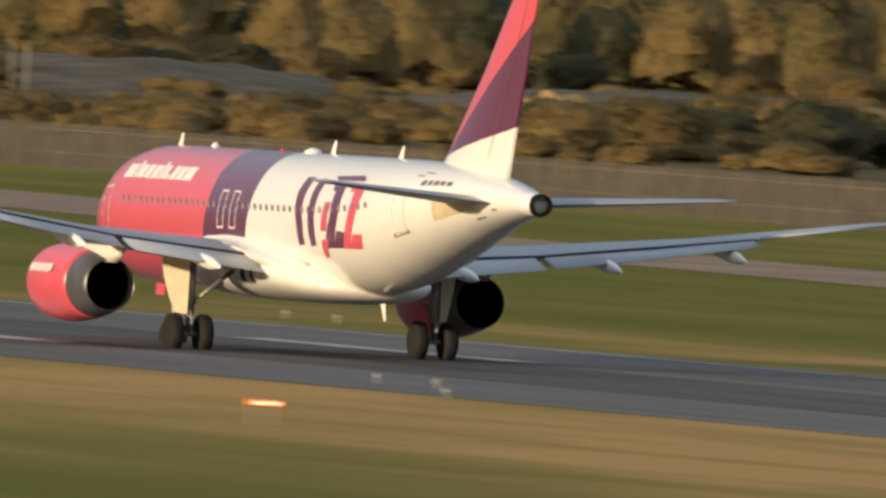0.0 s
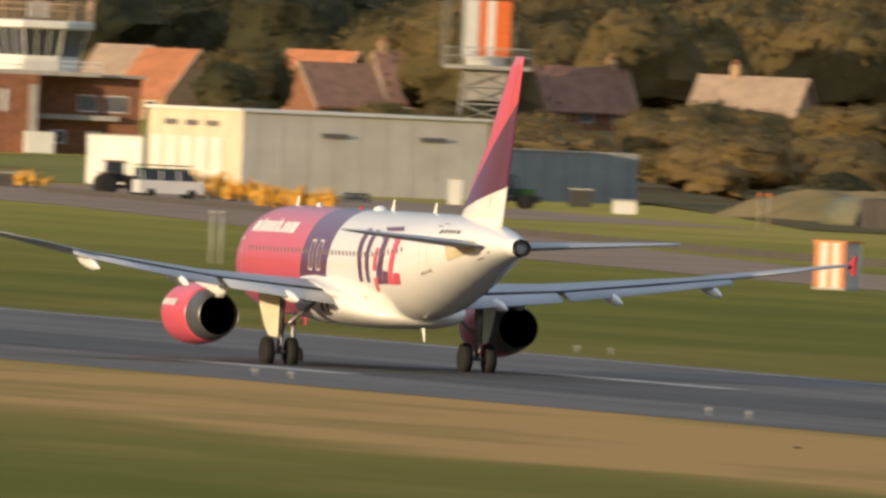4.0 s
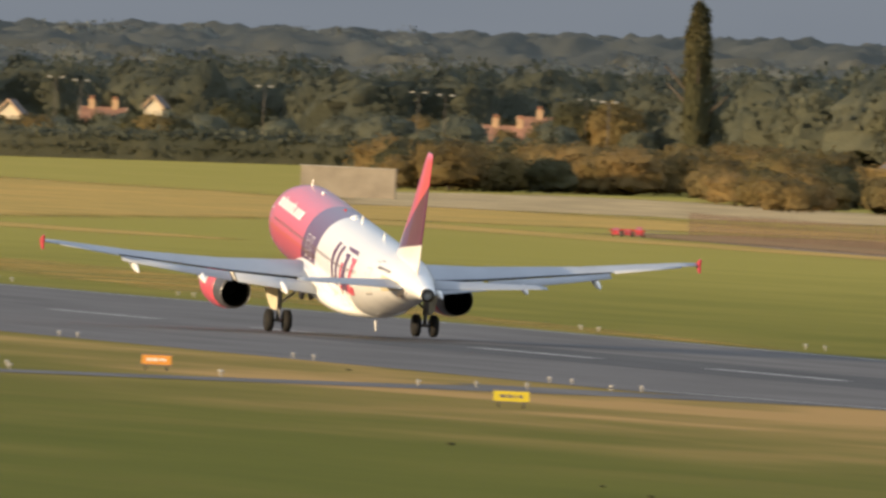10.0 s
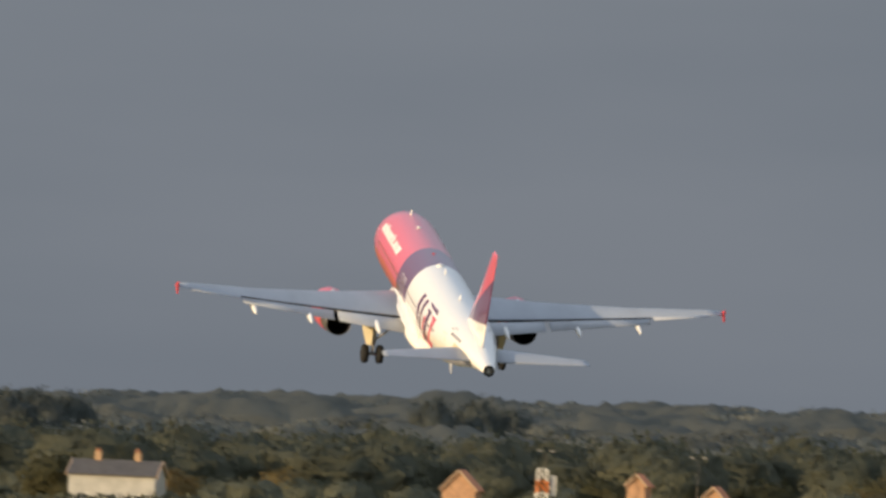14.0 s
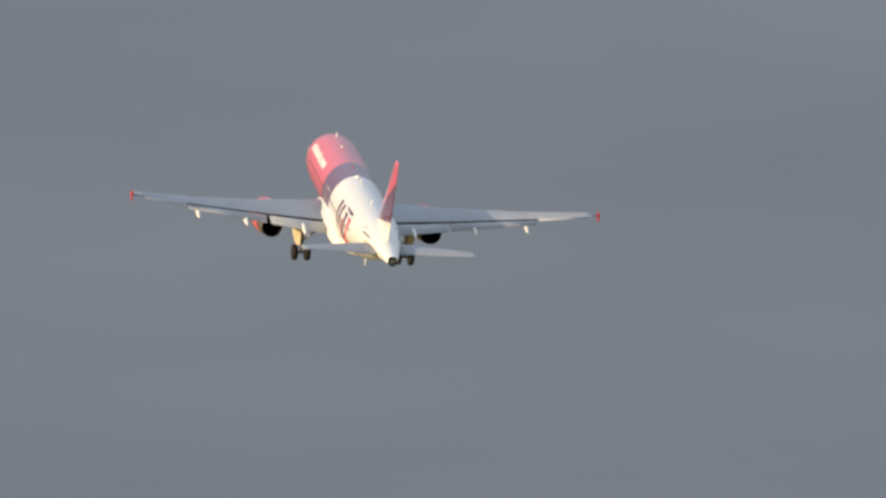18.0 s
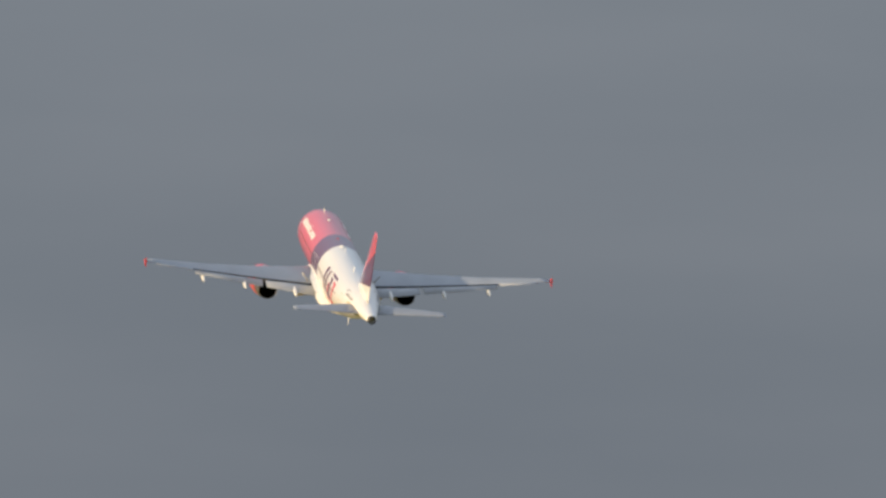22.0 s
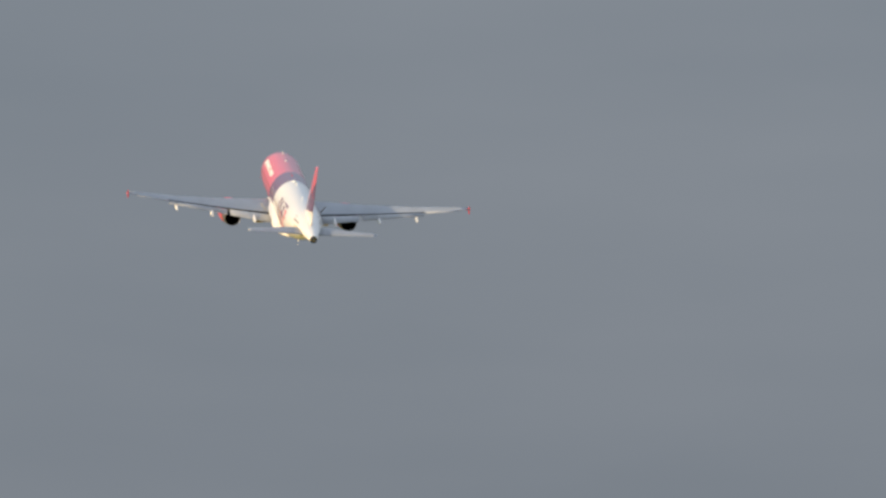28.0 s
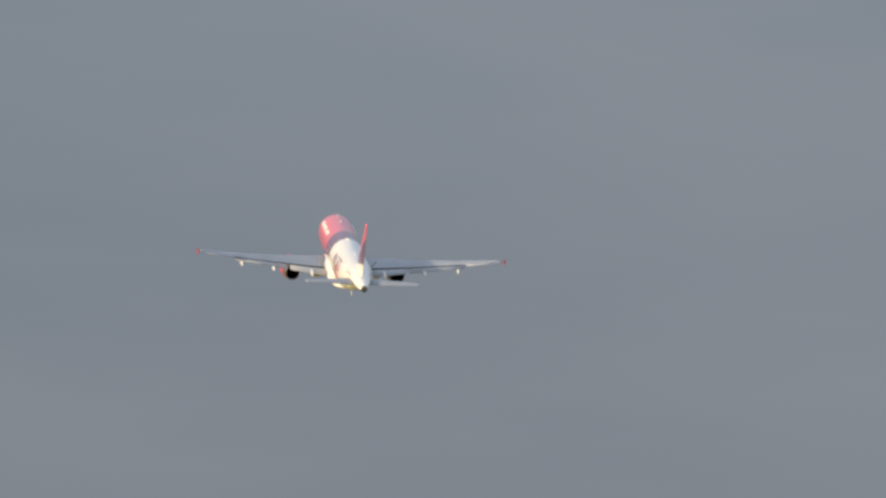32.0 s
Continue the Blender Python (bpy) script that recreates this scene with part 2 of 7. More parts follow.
def skin_patch(bm, outline, off=0.012, steps=6):
    """A thin sheet on the skin. outline: two rows of (y, turn), the fore and the aft edge from top to bottom."""
    (fore, aft), grid = outline, []
    for i in range(steps + 1):
        k = i / steps

        def on(line):
            return lerp_rows([(j / (len(line) - 1), *p) for j, p in enumerate(line)], k)[1:]
        p, q = on(fore), on(aft)
        grid.append([bm.verts.new(hull_point(p[0] + (q[0] - p[0]) * j / 2, p[1] + (q[1] - p[1]) * j / 2, off)) for j in range(3)])
    for p, q in zip(grid, grid[1:]):
        for j in range(2):
            bm.faces.new((p[j], p[j + 1], q[j + 1], q[j]))
    return bm


FOIL = [(1, 0.0), (0.9, 0.016), (0.75, 0.036), (0.55, 0.055), (0.35, 0.062), (0.18, 0.054), (0.07, 0.036), (0.015, 0.016), (0, 0),
        (0.015, -0.014), (0.07, -0.028), (0.18, -0.042), (0.35, -0.05), (0.55, -0.042), (0.75, -0.022), (0.9, -0.008)]


def foil_ring(le, te, z, thick, x, vertical=False, a=0.0, b=1.0):
    """An aerofoil section from le to te (y of the leading and trailing edge), cut to the chord's stretch a to b."""
    ring = []
    for c, h in FOIL:
        c2 = min(max(c, a), b)
        y = le + (te - le) * c2
        hh = h * (le - te) * thick / 0.112
        ring.append((z + hh, y, x) if vertical else (x, y, z + hh))
    return ring


# spanwise: x, leading edge y, trailing edge y, height, thickness ratio
WING = [(1.2, 6.05, -2.2, 2.68, 0.135), (1.98, 5.65, -2.2, 2.74, 0.13), (6.6, 3.0, -2.3, 3.14, 0.12), (11.5, 0.1, -3.2, 3.78, 0.112), (16.0, -2.65, -4.4, 4.56, 0.105), (16.9, -3.4, -4.7, 4.70, 0.10)]
STAB = [(0.45, -14.2, -17.6, 4.72, 0.10), (2.0, -15.1, -17.95, 4.84, 0.10), (5.9, -17.35, -18.75, 5.12, 0.09), (6.32, -17.8, -18.9, 5.15, 0.08)]
FIN = [(5.25, -9.9, -16.95, 0, 0.10), (5.9, -11.35, -17.15, 0, 0.10), (8.5, -14.35, -18.0, 0, 0.095), (11.35, -17.2, -18.85, 0, 0.09), (11.74, -17.75, -18.95, 0, 0.06)]


def wing_at(x, rows=WING):
    return lerp_rows(rows, x)[1:]


# strokes of the painted emblem: colour, fore edge and aft edge as (y, turn)
EMBLEM = [
    (m_purple, [(-3.46, -48.9), (-3.44, -63.9), (-3.66, -77.3), (-3.99, -91.1), (-4.11, -107.7)], [(-4.14, -48.4), (-4.13, -63.5), (-4.26, -77.0), (-4.54, -90.8), (-4.63, -106.9)]),
    (m_purple, [(-4.74, -49.8), (-4.72, -63.1), (-4.86, -76.7), (-5.04, -93.0), (-5.18, -108.5)], [(-5.33, -49.6), (-5.32, -63.0), (-5.40, -76.8), (-5.58, -93.2), (-5.64, -107.8)]),
    (m_pink, [(-6.22, -72.0), (-6.18, -81.7), (-6.17, -96.3)], [(-6.71, -72.1), (-6.67, -81.9), (-6.65, -96.5)]),
    (m_pink, [(-6.17, -103.8), (-6.10, -110.6), (-6.15, -119.8)], [(-6.81, -103.5), (-6.57, -110.9), (-6.45, -119.2)]),
    (m_purple, [(-6.69, -55.9), (-6.81, -72.2), (-6.89, -86.9), (-6.39, -110.8)], [(-7.37, -56.1), (-7.49, -72.7), (-7.56, -87.6), (-7.15, -112.0)]),
    (m_purple, [(-7.51, -97.3), (-7.15, -112.0)], [(-8.13, -100.2), (-7.80, -113.7)]),
    (m_pink, [(-8.35, -58.0), (-8.42, -73.5), (-8.37, -88.7), (-7.84, -114.0)], [(-9.10, -58.6), (-9.06, -74.5), (-8.93, -90.1), (-8.39, -115.4)]),
    (m_pink, [(-8.76, -103.0), (-8.41, -115.5)], [(-9.41, -105.7), (-9.17, -119.1)]),
    (m_purple, [(-6.37, -56.5), (-6.41, -61.5)], [(-6.69, -56.2), (-6.74, -61.4)]),
    (m_pink, [(-7.95, -58.0), (-8.0, -63.5)], [(-8.35, -58.1), (-8.38, -63.6)]),
    (m_purple, [(-5.78, -46.2), (-6.37, -51.2)], [(-8.23, -45.1), (-8.70, -52.2)])]


def build_airliner():
    plane = tagged(new("airliner"), "white, magenta and plum twin-engined airliner taking off from the runway", "airliner")
    stations = sorted({0, 0.1, 0.25, 0.4, 0.6, 0.9, 1.2, 1.7, 2.2, 2.7, 3.2, 3.8, 4.5, 5.2, 6, 37.45} | {6 + i * 0.75 for i in range(42)})
    part("fuselage", loft([[hull_point(NOSE - s, 360 * i / 64) for i in range(64)] for s in stations]), m_livery, plane, "magenta nose, plum band and white tail paint")
    # belly fairing
    rings = []
    for y, w, bot, top in ((7.6, 0.6, 1.8, 2.3), (6.6, 1.5, 1.62, 2.7), (4.5, 2.1, 1.52, 3.0), (1.0, 2.28, 1.48, 3.05), (-1.5, 2.32, 1.48, 3.05), (-3.0, 2.3, 1.5, 3.0), (-4.2, 2.18, 1.52, 2.85), (-5.0, 1.95, 1.56, 2.65), (-5.7, 1.5, 1.64, 2.4), (-6.2, 0.6, 1.8, 2.1)):
        rings.append([(w * math.copysign(abs(math.sin(2 * math.pi * i / 32)) ** 0.8, math.sin(2 * math.pi * i / 32)), y, (top + bot) / 2 + (top - bot) / 2 * math.cos(2 * math.pi * i / 32)) for i in range(32)])
    part("belly_fairing", loft(rings), m_white, plane)
    # fillets that run from the hull's side out over the wing roots and aft of them
    for side in (-1, 1):
        rings = []
        for y, hi, out, low in ((6.4, 2.85, 2.0, 2.75), (5.6, 3.05, 2.04, 2.88), (4.2, 3.3, 2.15, 3.08), (2.4, 3.38, 2.3, 3.14), (0.6, 3.3, 2.4, 3.02), (-1.0, 3.12, 2.42, 2.84), (-2.3, 2.95, 2.34, 2.72), (-3.4, 2.8, 2.15, 2.6), (-4.4, 2.65, 1.9, 2.5)):
            ring = [(side * 1.6, y, hi)]
            for i in range(7):
                k = i / 6
                ring.append((side * (1.9 + (out - 1.9) * k ** 1.5), y, low + (hi - low) * (1 - k) ** 1.9))
            rings.append(ring + [(side * (out - 0.15), y, low - 0.25), (side * 1.6, y, low - 0.3)])
        part("wing_root_fillet", loft(rings), m_white, plane, "white fillet between hull and wing root")
        for y0, y1 in ((-0.1, -0.5), (-0.95, -1.25)):
            bay = bmesh.new()
            a, b = [[(side * (2.31 + 0.02) * math.sin(radians(k)), y, 2.27 - 0.8 * math.cos(radians(k))) for k in range(50, 106, 8)] for y in (y0, y1)]
            loft([a, b], bay, caps=False, closed=False)
            part("wheel_bay_edge", bay, m_dark, plane, "dark slot at the wheel bay")
    part("tail_nozzle", spun([(-19.7, 0.34), (-19.95, 0.31), (-20.0, 0.27), (-19.8, 0.25), (-19.3, 0.22)], centre=(0, 0, 4.76), k=20), m_black, plane, "black exhaust of the tail cone")
    part("fin", loft([foil_ring(a, b, 0, t, z, True) for z, a, b, _, t in FIN]), m_fin, plane, "magenta and plum fin with a white foot")
    rud = bmesh.new()
    for z0, z1 in ((6.1, 11.6),):
        for side in (-1, 1):
            p, q = wing_at(z0, FIN), wing_at(z1, FIN)
            ys = [(r[0] + (r[1] - r[0]) * 0.70) for r in (p, q)]
            xs = [0.036 * (r[0] - r[1]) * r[3] / 0.112 + 0.006 for r in (p, q)]
            vs = [rud.verts.new((side * x, y + d, z)) for x, y, z, d in ((xs[0], ys[0], z0, 0), (xs[1], ys[1], z1, 0), (xs[1], ys[1], z1, 0.03), (xs[0], ys[0], z0, 0.03))]
            rud.faces.new(vs)
    part("rudder_line", rud, m_mark, plane)
    wings = []
    for side in (-1, 1):
        wing = part("wing", loft([foil_ring(a, a + (b - a) * (0.78 if 1.9 < x < 13.0 else 0.78), z, t, side * x, b=1.0) for x, a, b, z, t in WING]), m_wing, plane, "light grey swept wing")
        wings.append(wing)
        # flaps, drooped for the climb
        for x0, x1, name in ((2.2, 6.4, "inner_flap"), (6.7, 12.6, "outer_flap"), (12.8, 16.0, "aileron")):
            droop = 0.0 if name == "aileron" else 0.10
            rows = []
            for x in (x0, (x0 + x1) / 2, x1):
                a, b, z, t = wing_at(x)
                c = a - b
                y0, y1 = b + c * 0.235, b - c * 0.02
                h = 0.014 * c
                zz = z + (0.02 if name == "aileron" else -0.015) * c
                rows.append([(side * x, y0, zz), (side * x, y0 - c * 0.05, zz + h), (side * x, y1, zz - c * droop * 0.45), (side * x, y1, zz - c * droop * 0.45 - 0.02), (side * x, y0 - c * 0.05, zz - h * 1.6)])
            part(name, loft(rows), m_flap, wing, "pale grey trailing-edge panel")
        # canoe fairings under the flaps
        for x, size in ((4.0, 0.9), (8.3, 1.0), (11.9, 0.9)):
            a, b, z, t = wing_at(x)
            rings = [[(side * x + w * math.cos(2 * math.pi * i / 12), b + u, z - d + hgt * math.sin(2 * math.pi * i / 12)) for i in range(12)]
                     for u, w, hgt, d in ((2.3, 0.03, 0.03, 0.18), (1.6, 0.12, 0.14, 0.26), (0.6, 0.16, 0.21, 0.34), (-0.2, 0.14, 0.19, 0.42), (-0.75, 0.08, 0.1, 0.48), (-1.05, 0.02, 0.02, 0.52))]
            part("flap_track_fairing", loft(rings), m_white, wing, "white canoe-shaped fairing")
        # tip fence
        prof = [(y - 0.62, z + 0.08) for y, z in ((-2.9, 4.62), (-3.35, 4.78), (-3.8, 4.98), (-4.1, 4.98), (-3.97, 4.62), (-4.05, 4.28), (-3.72, 4.24), (-3.25, 4.46))]
        part("wingtip_fence", loft([[(side * (16.9 + d), y, z) for y, z in prof] for d in (-0.03, 0.05)]), m_fence, wing, "red arrow-shaped wingtip fence", smooth=False)
        # dark strip painted as the shade between wing box and flap
        gap = bmesh.new()
        rows = []
        for x in (2.1, 6.6, 12.7):
            a, b, z, t = wing_at(x)
            y = a + (b - a) * 0.775
            h = 0.013 * (a - b)
            rows.append([(side * x, y + 0.05, z + h), (side * x, y - 0.06, z + h - 0.02), (side * x, y - 0.06, z - h * 0.3), (side * x, y + 0.05, z - h * 0.3)])
        part("flap_slot_shade", loft(rows, gap), m_dark, wing, "dark strip standing for the shade ahead of the flaps")
        part("tailplane", loft([foil_ring(a, b, z, t, side * x) for x, a, b, z, t in STAB]), m_wing, plane, "light grey tailplane")
        # engine
        cx, cz = side * 5.75, 1.69
        eng = part("engine_cowling", spun([(5.95, 0.84), (6.25, 0.9), (6.35, 0.97), (6.3, 1.03), (6.0, 1.1), (5.3, 1.16), (4.6, 1.16), (3.9, 1.11), (3.2, 1.03), (2.85, 0.975), (2.85, 0.94)], centre=(cx, 0, cz), k=40, caps=False), m_pink, plane, "magenta engine cowling")
        part("nozzle", spun([(2.87, 0.97), (2.6, 0.945), (2.2, 0.885), (1.8, 0.81), (1.55, 0.765), (1.55, 0.74), (2.3, 0.755), (3.2, 0.78)], centre=(cx, 0, cz), k=40, caps=False), m_nozzle, eng, "bare grey metal exhaust nozzle")
        part("exhaust", spun([(1.62, 0.735), (2.4, 0.75), (4.4, 0.77), (4.4, 0.0001)], centre=(cx, 0, cz), k=32, caps=False), m_black, eng, "black exhaust duct")
        part("exhaust_plug", spun([(4.3, 0.3), (3.2, 0.26), (2.7, 0.12), (2.55, 0.01)], centre=(cx, 0, cz), k=16), m_black, eng)
        part("fan", spun([(5.8, 0.84), (5.75, 0.3), (6.1, 0.02)], centre=(cx, 0, cz), k=32, caps=False), m_black, eng, "dark engine fan")
        part("pylon", loft([[(cx + w * s, y, z) for y, s, z in ((y0, 0, z1), (y0 - 0.5, 1, z1 - 0.1), (y1, 0.8, z2), (y1 - 0.6, 0, z2), (y1, -0.8, z2), (y0 - 0.5, -1, z1 - 0.1))]
                            for y0, y1, z1, z2, w in ((6.0, 1.6, 2.6, 2.35, 0.2), (5.0, 0.6, 2.95, 2.85, 0.2))]), m_white, eng, "white engine pylon")
        bars = bmesh.new()
        for i in range(8):
            y0 = 5.75 - i * 0.25
            a0 = math.pi - radians(24) if side < 0 else radians(24)
            vs = []
            for y, da in ((y0, 0.05), (y0 - 0.19, 0.05), (y0 - 0.19, -0.16 if i % 3 else -0.2), (y0, -0.16)):
                ang = a0 - da if side < 0 else a0 + da
                vs.append(bars.verts.new((cx + 1.168 * math.cos(ang), y, cz + 1.168 * math.sin(ang))))
            bars.faces.new(vs)
        part("cowling_lettering", bars, m_white, eng, "row of small white bars", smooth=False)
    # cabin windows, doors and lettering bars on both sides
    pane = bmesh.new()
    loft([[(0.0, 0.105 * math.cos(2 * math.pi * i / 10), 0.155 * math.sin(2 * math.pi * i / 10)) for i in range(10)], [(0.02, 0.11 * math.cos(2 * math.pi * i / 10), 0.16 * math.sin(2 * math.pi * i / 10)) for i in range(10)]], pane)
    me = bpy.data.meshes.new("cabin_window")
    pane.to_mesh(me)
    pane.free()
    me.materials.append(m_cabin)
    for side in (-1, 1):
        for i in range(42):
            y = 12.2 - i * 0.533
            if abs(y - 1.9) < 0.35 or abs(y - 3.0) < 0.35:
                continue
            p = hull_point(y, side * 80, -0.006)
            if side > 0:
                m = Matrix.Translation(p) @ pose(0, 0, 0, 0, -10, 0)
            else:
                m = Matrix.Translation(p) @ pose(0, 0, 0, 0, 10, 180)
            share("cabin_window", me, m, plane)
        for y0, y1, t0, t1, name in ((14.4, 13.55, 66, 116, "front_door"), (-11.6, -12.45, 64, 117, "rear_door"), (3.3, 2.72, 66, 98, "overwing_exit"), (2.2, 1.62, 66, 98, "overwing_exit")):
            fr = bmesh.new()
            w = 0.05
            for o in ([[(y0, side * t0), (y0, side * t1)], [(y0 - w, side * t0), (y0 - w, side * t1)]], [[(y1 + w, side * t0), (y1 + w, side * t1)], [(y1, side * t0), (y1, side * t1)]],
                      [[(y0, side * t0), (y0, side * (t0 + 1.4))], [(y1, side * t0), (y1, side * (t0 + 1.4))]], [[(y0, side * (t1 - 1.4)), (y0, side * t1)], [(y1, side * (t1 - 1.4)), (y1, side * t1)]]):
                skin_patch(fr, o, 0.008, 4)
            part(name, fr, m_white if y0 > 0 else m_cream, plane, "thin outlined cabin door")
        # white bars on the magenta nose
        ys = 13.0
        for w, t0, t1 in ((0.82, 46, 60), (0.26, 42, 60), (0.56, 46, 60), (0.56, 46, 60), (0.6, 46, 60), (0.26, 42, 60), (0.4, 46, 60), (0.2, 55, 60), (0.5, 46, 60), (0.56, 46, 60), (0.82, 46, 60)):
            fr = bmesh.new()
            skin_patch(fr, [[(ys, side * t0), (ys, side * t1)], [(ys - w, side * t0), (ys - w, side * t1)]], 0.012, 3)
            part("title_bar", fr, m_white, plane, "white bar on the nose")
            ys -= w + 0.075
        # large plum and magenta strokes on the white rear, given for the left side
        for paint, fore, aft in EMBLEM:
            fr = bmesh.new()
            skin_patch(fr, [[(y, -side * t) for y, t in fore], [(y, -side * t) for y, t in aft]], 0.014, 8)
            part("emblem_stroke", fr, paint, plane, "plum painted stroke" if paint is m_purple else "magenta painted stroke")
        ys = -13.0
        for w in (0.3, 0.25, 0.3, 0.3, 0.3):
            fr = bmesh.new()
            skin_patch(fr, [[(ys, side * 52), (ys, side * 60)], [(ys - w, side * 52), (ys - w, side * 60)]], 0.012, 2)
            ys -= w + 0.13
            part("registration_bar", fr, m_mark, plane, "small dark bar")
        fr = bmesh.new()
        grid = [[fr.verts.new(hull_point(-14.2 - k * 0.43, side * (70 + k + (44 - 2 * k) * i / 8), 0.02)) for i in range(9)] for k in range(7)]
        for p, q in zip(grid, grid[1:]):
            for i in range(8):
                fr.faces.new((p[i], p[i + 1], q[i + 1], q[i]))
        # a dark curved sill low on the rear hull, and small vents by the tail
        for a0, a1, b0, b1 in ((-11.5, -12.55, 118.2, 119.8), (-11.5, -11.62, 115.6, 118.2), (-12.43, -12.55, 115.6, 118.2), (-12.6, -13.2, 38, 40), (-12.3, -12.8, 44, 46), (-17.6, -17.9, 112, 117), (-16.5, -17.1, 128, 132)):
            sill = bmesh.new()
            skin_patch(sill, [[(a0, side * b0), (a0, side * b1)], [(a1, side * b0), (a1, side * b1)]], 0.012, 2)
            part("dark_vent", sill, m_mark, plane)
        part("tailplane_seal", fr, m_cream, plane, "cream plate round the tailplane root")
    for y, z0, hgt, name in ((12.85, 5.85, 0.38, "aerial"), (-1.2, 5.85, 0.42, "aerial"), (-7.3, 5.85, 0.38, "aerial"), (-6.4, 1.6, -0.5, "belly_aerial")):
        part(name, loft([[(0.03, y + 0.16, z0), (0, y + 0.2, z0), (-0.03, y + 0.16, z0), (0, y - 0.2, z0)], [(0.015, y - 0.16, z0 + hgt), (0, y - 0.14, z0 + hgt), (-0.015, y - 0.16, z0 + hgt), (0, y - 0.3, z0 + hgt)]]), m_white, plane, "white blade aerial", smooth=False)
    for y, w in ((0.6, 0.3), (9.6, 0.14)):
        part("satellite_dome", spun([(-0.1, w), (0.06, w * 0.8), (0.13, w * 0.3), (0.14, 0.01)], "z", 16, centre=(0, y, 5.87)), m_white, plane)
    part("beacon", spun([(-0.05, 0.09), (0.05, 0.085), (0.1, 0.05), (0.12, 0.01)], "z", 12, centre=(0, 3.4, 5.83)), m_beacon, plane, "red anti-collision beacon")
    # undercarriage: legs turn about their hinges
    tyre = spun([(-0.2, 0.3), (-0.21, 0.42), (-0.17, 0.53), (-0.08, 0.575), (0.08, 0.575), (0.17, 0.53), (0.21, 0.42), (0.2, 0.3)], "x", 28)
    legs = []
    for side in (-1, 1):
        leg = bmesh.new()
        rod(leg, (0, 0, 0), (0, 0, -1.55), 0.17, 0.15, 12)
        rod(leg, (0, 0, -1.5), (0, 0, -2.1), 0.1, 0.1, 10)
        rod(leg, (-0.52, 0, -2.1), (0.52, 0, -2.1), 0.09, 0.09, 10)
        ob = part("main_gear", leg, m_strut, plane, "steel main landing gear leg", at=Matrix.Translation((side * 3.8, 0, 2.675)))
        for dx in (-0.46, 0.46):
            wheel = part("wheel", tyre.copy(), m_tyre, ob, "black tyred wheel", at=Matrix.Translation((dx, 0, -2.1)))
            part("rim", spun([(-0.16, 0.29), (-0.1, 0.2), (-0.12, 0.06), (0.12, 0.06), (0.1, 0.2), (0.16, 0.29)], "x", 16), m_strut, wheel, "grey wheel rim")
        part("gear_door", loft([[(side * x, -0.16 - d + 0.9 * (x - 0.1), z) for x, z in ((0.1, 0.15), (0.78, 0.15), (0.7, -0.5), (0.55, -1.1), (0.4, -1.5), (0.12, -1.55))] for d in (0, 0.05)]), m_cream, ob, "cream panel on the gear leg", smooth=False)
        br = bmesh.new()
        rod(br, (-side * 0.1, 0, -1.2), (-side * 1.3, 0, -0.2), 0.07, 0.07)
        rod(br, (0, -0.1, -1.4), (0, -0.35, -1.75), 0.045, 0.045)
        rod(br, (0, -0.35, -1.75), (0, -0.1, -2.05), 0.045, 0.045)
        part("side_brace", br, m_strut, ob)
        legs.append(ob)
    nose = bmesh.new()
    rod(nose, (0, 0, 0), (0, 0, -1.55), 0.1, 0.08, 10)
    rod(nose, (-0.3, 0, -1.55), (0.3, 0, -1.55), 0.06)
    ng = part("nose_gear", nose, m_strut, plane, "steel nose gear leg", at=Matrix.Translation((0, 12.64, 1.93)))
    small = spun([(-0.1, 0.2), (-0.11, 0.28), (-0.08, 0.36), (0.08, 0.36), (0.11, 0.28), (0.1, 0.2)], "x", 20)
    for dx in (-0.25, 0.25):
        part("wheel", small.copy(), m_tyre, ng, "black tyred wheel", at=Matrix.Translation((dx, 0, -1.57)))
    for s in (-1, 1):
        part("gear_door", boxes((s * 0.42 - 0.02, s * 0.42 + 0.02, -0.3, 0.5, -0.36, -0.02)), m_pink, ng, smooth=False)
    tyre.free(), small.free()
    return plane, legs, ng, wings


airliner, main_legs, nose_leg, wings = build_airliner()

# ---- ground ----
def rise(x, y):
    """The ground's height: level round the runway, climbing gently beyond the far perimeter to a low wooded ridge."""
    s = max(0.0, x - CL - 290)
    k = min(1.0, max(0.0, (y - 2100) / 500))
    return (0.018 * s * s / (s + 60) * (0.35 + 0.65 * k) if s else 0.0) + 9 * min(1.0, max(0.0, (y - 4250) / 420))


def polar(az, d):
    return d * math.sin(radians(az)), d * math.cos(radians(az))


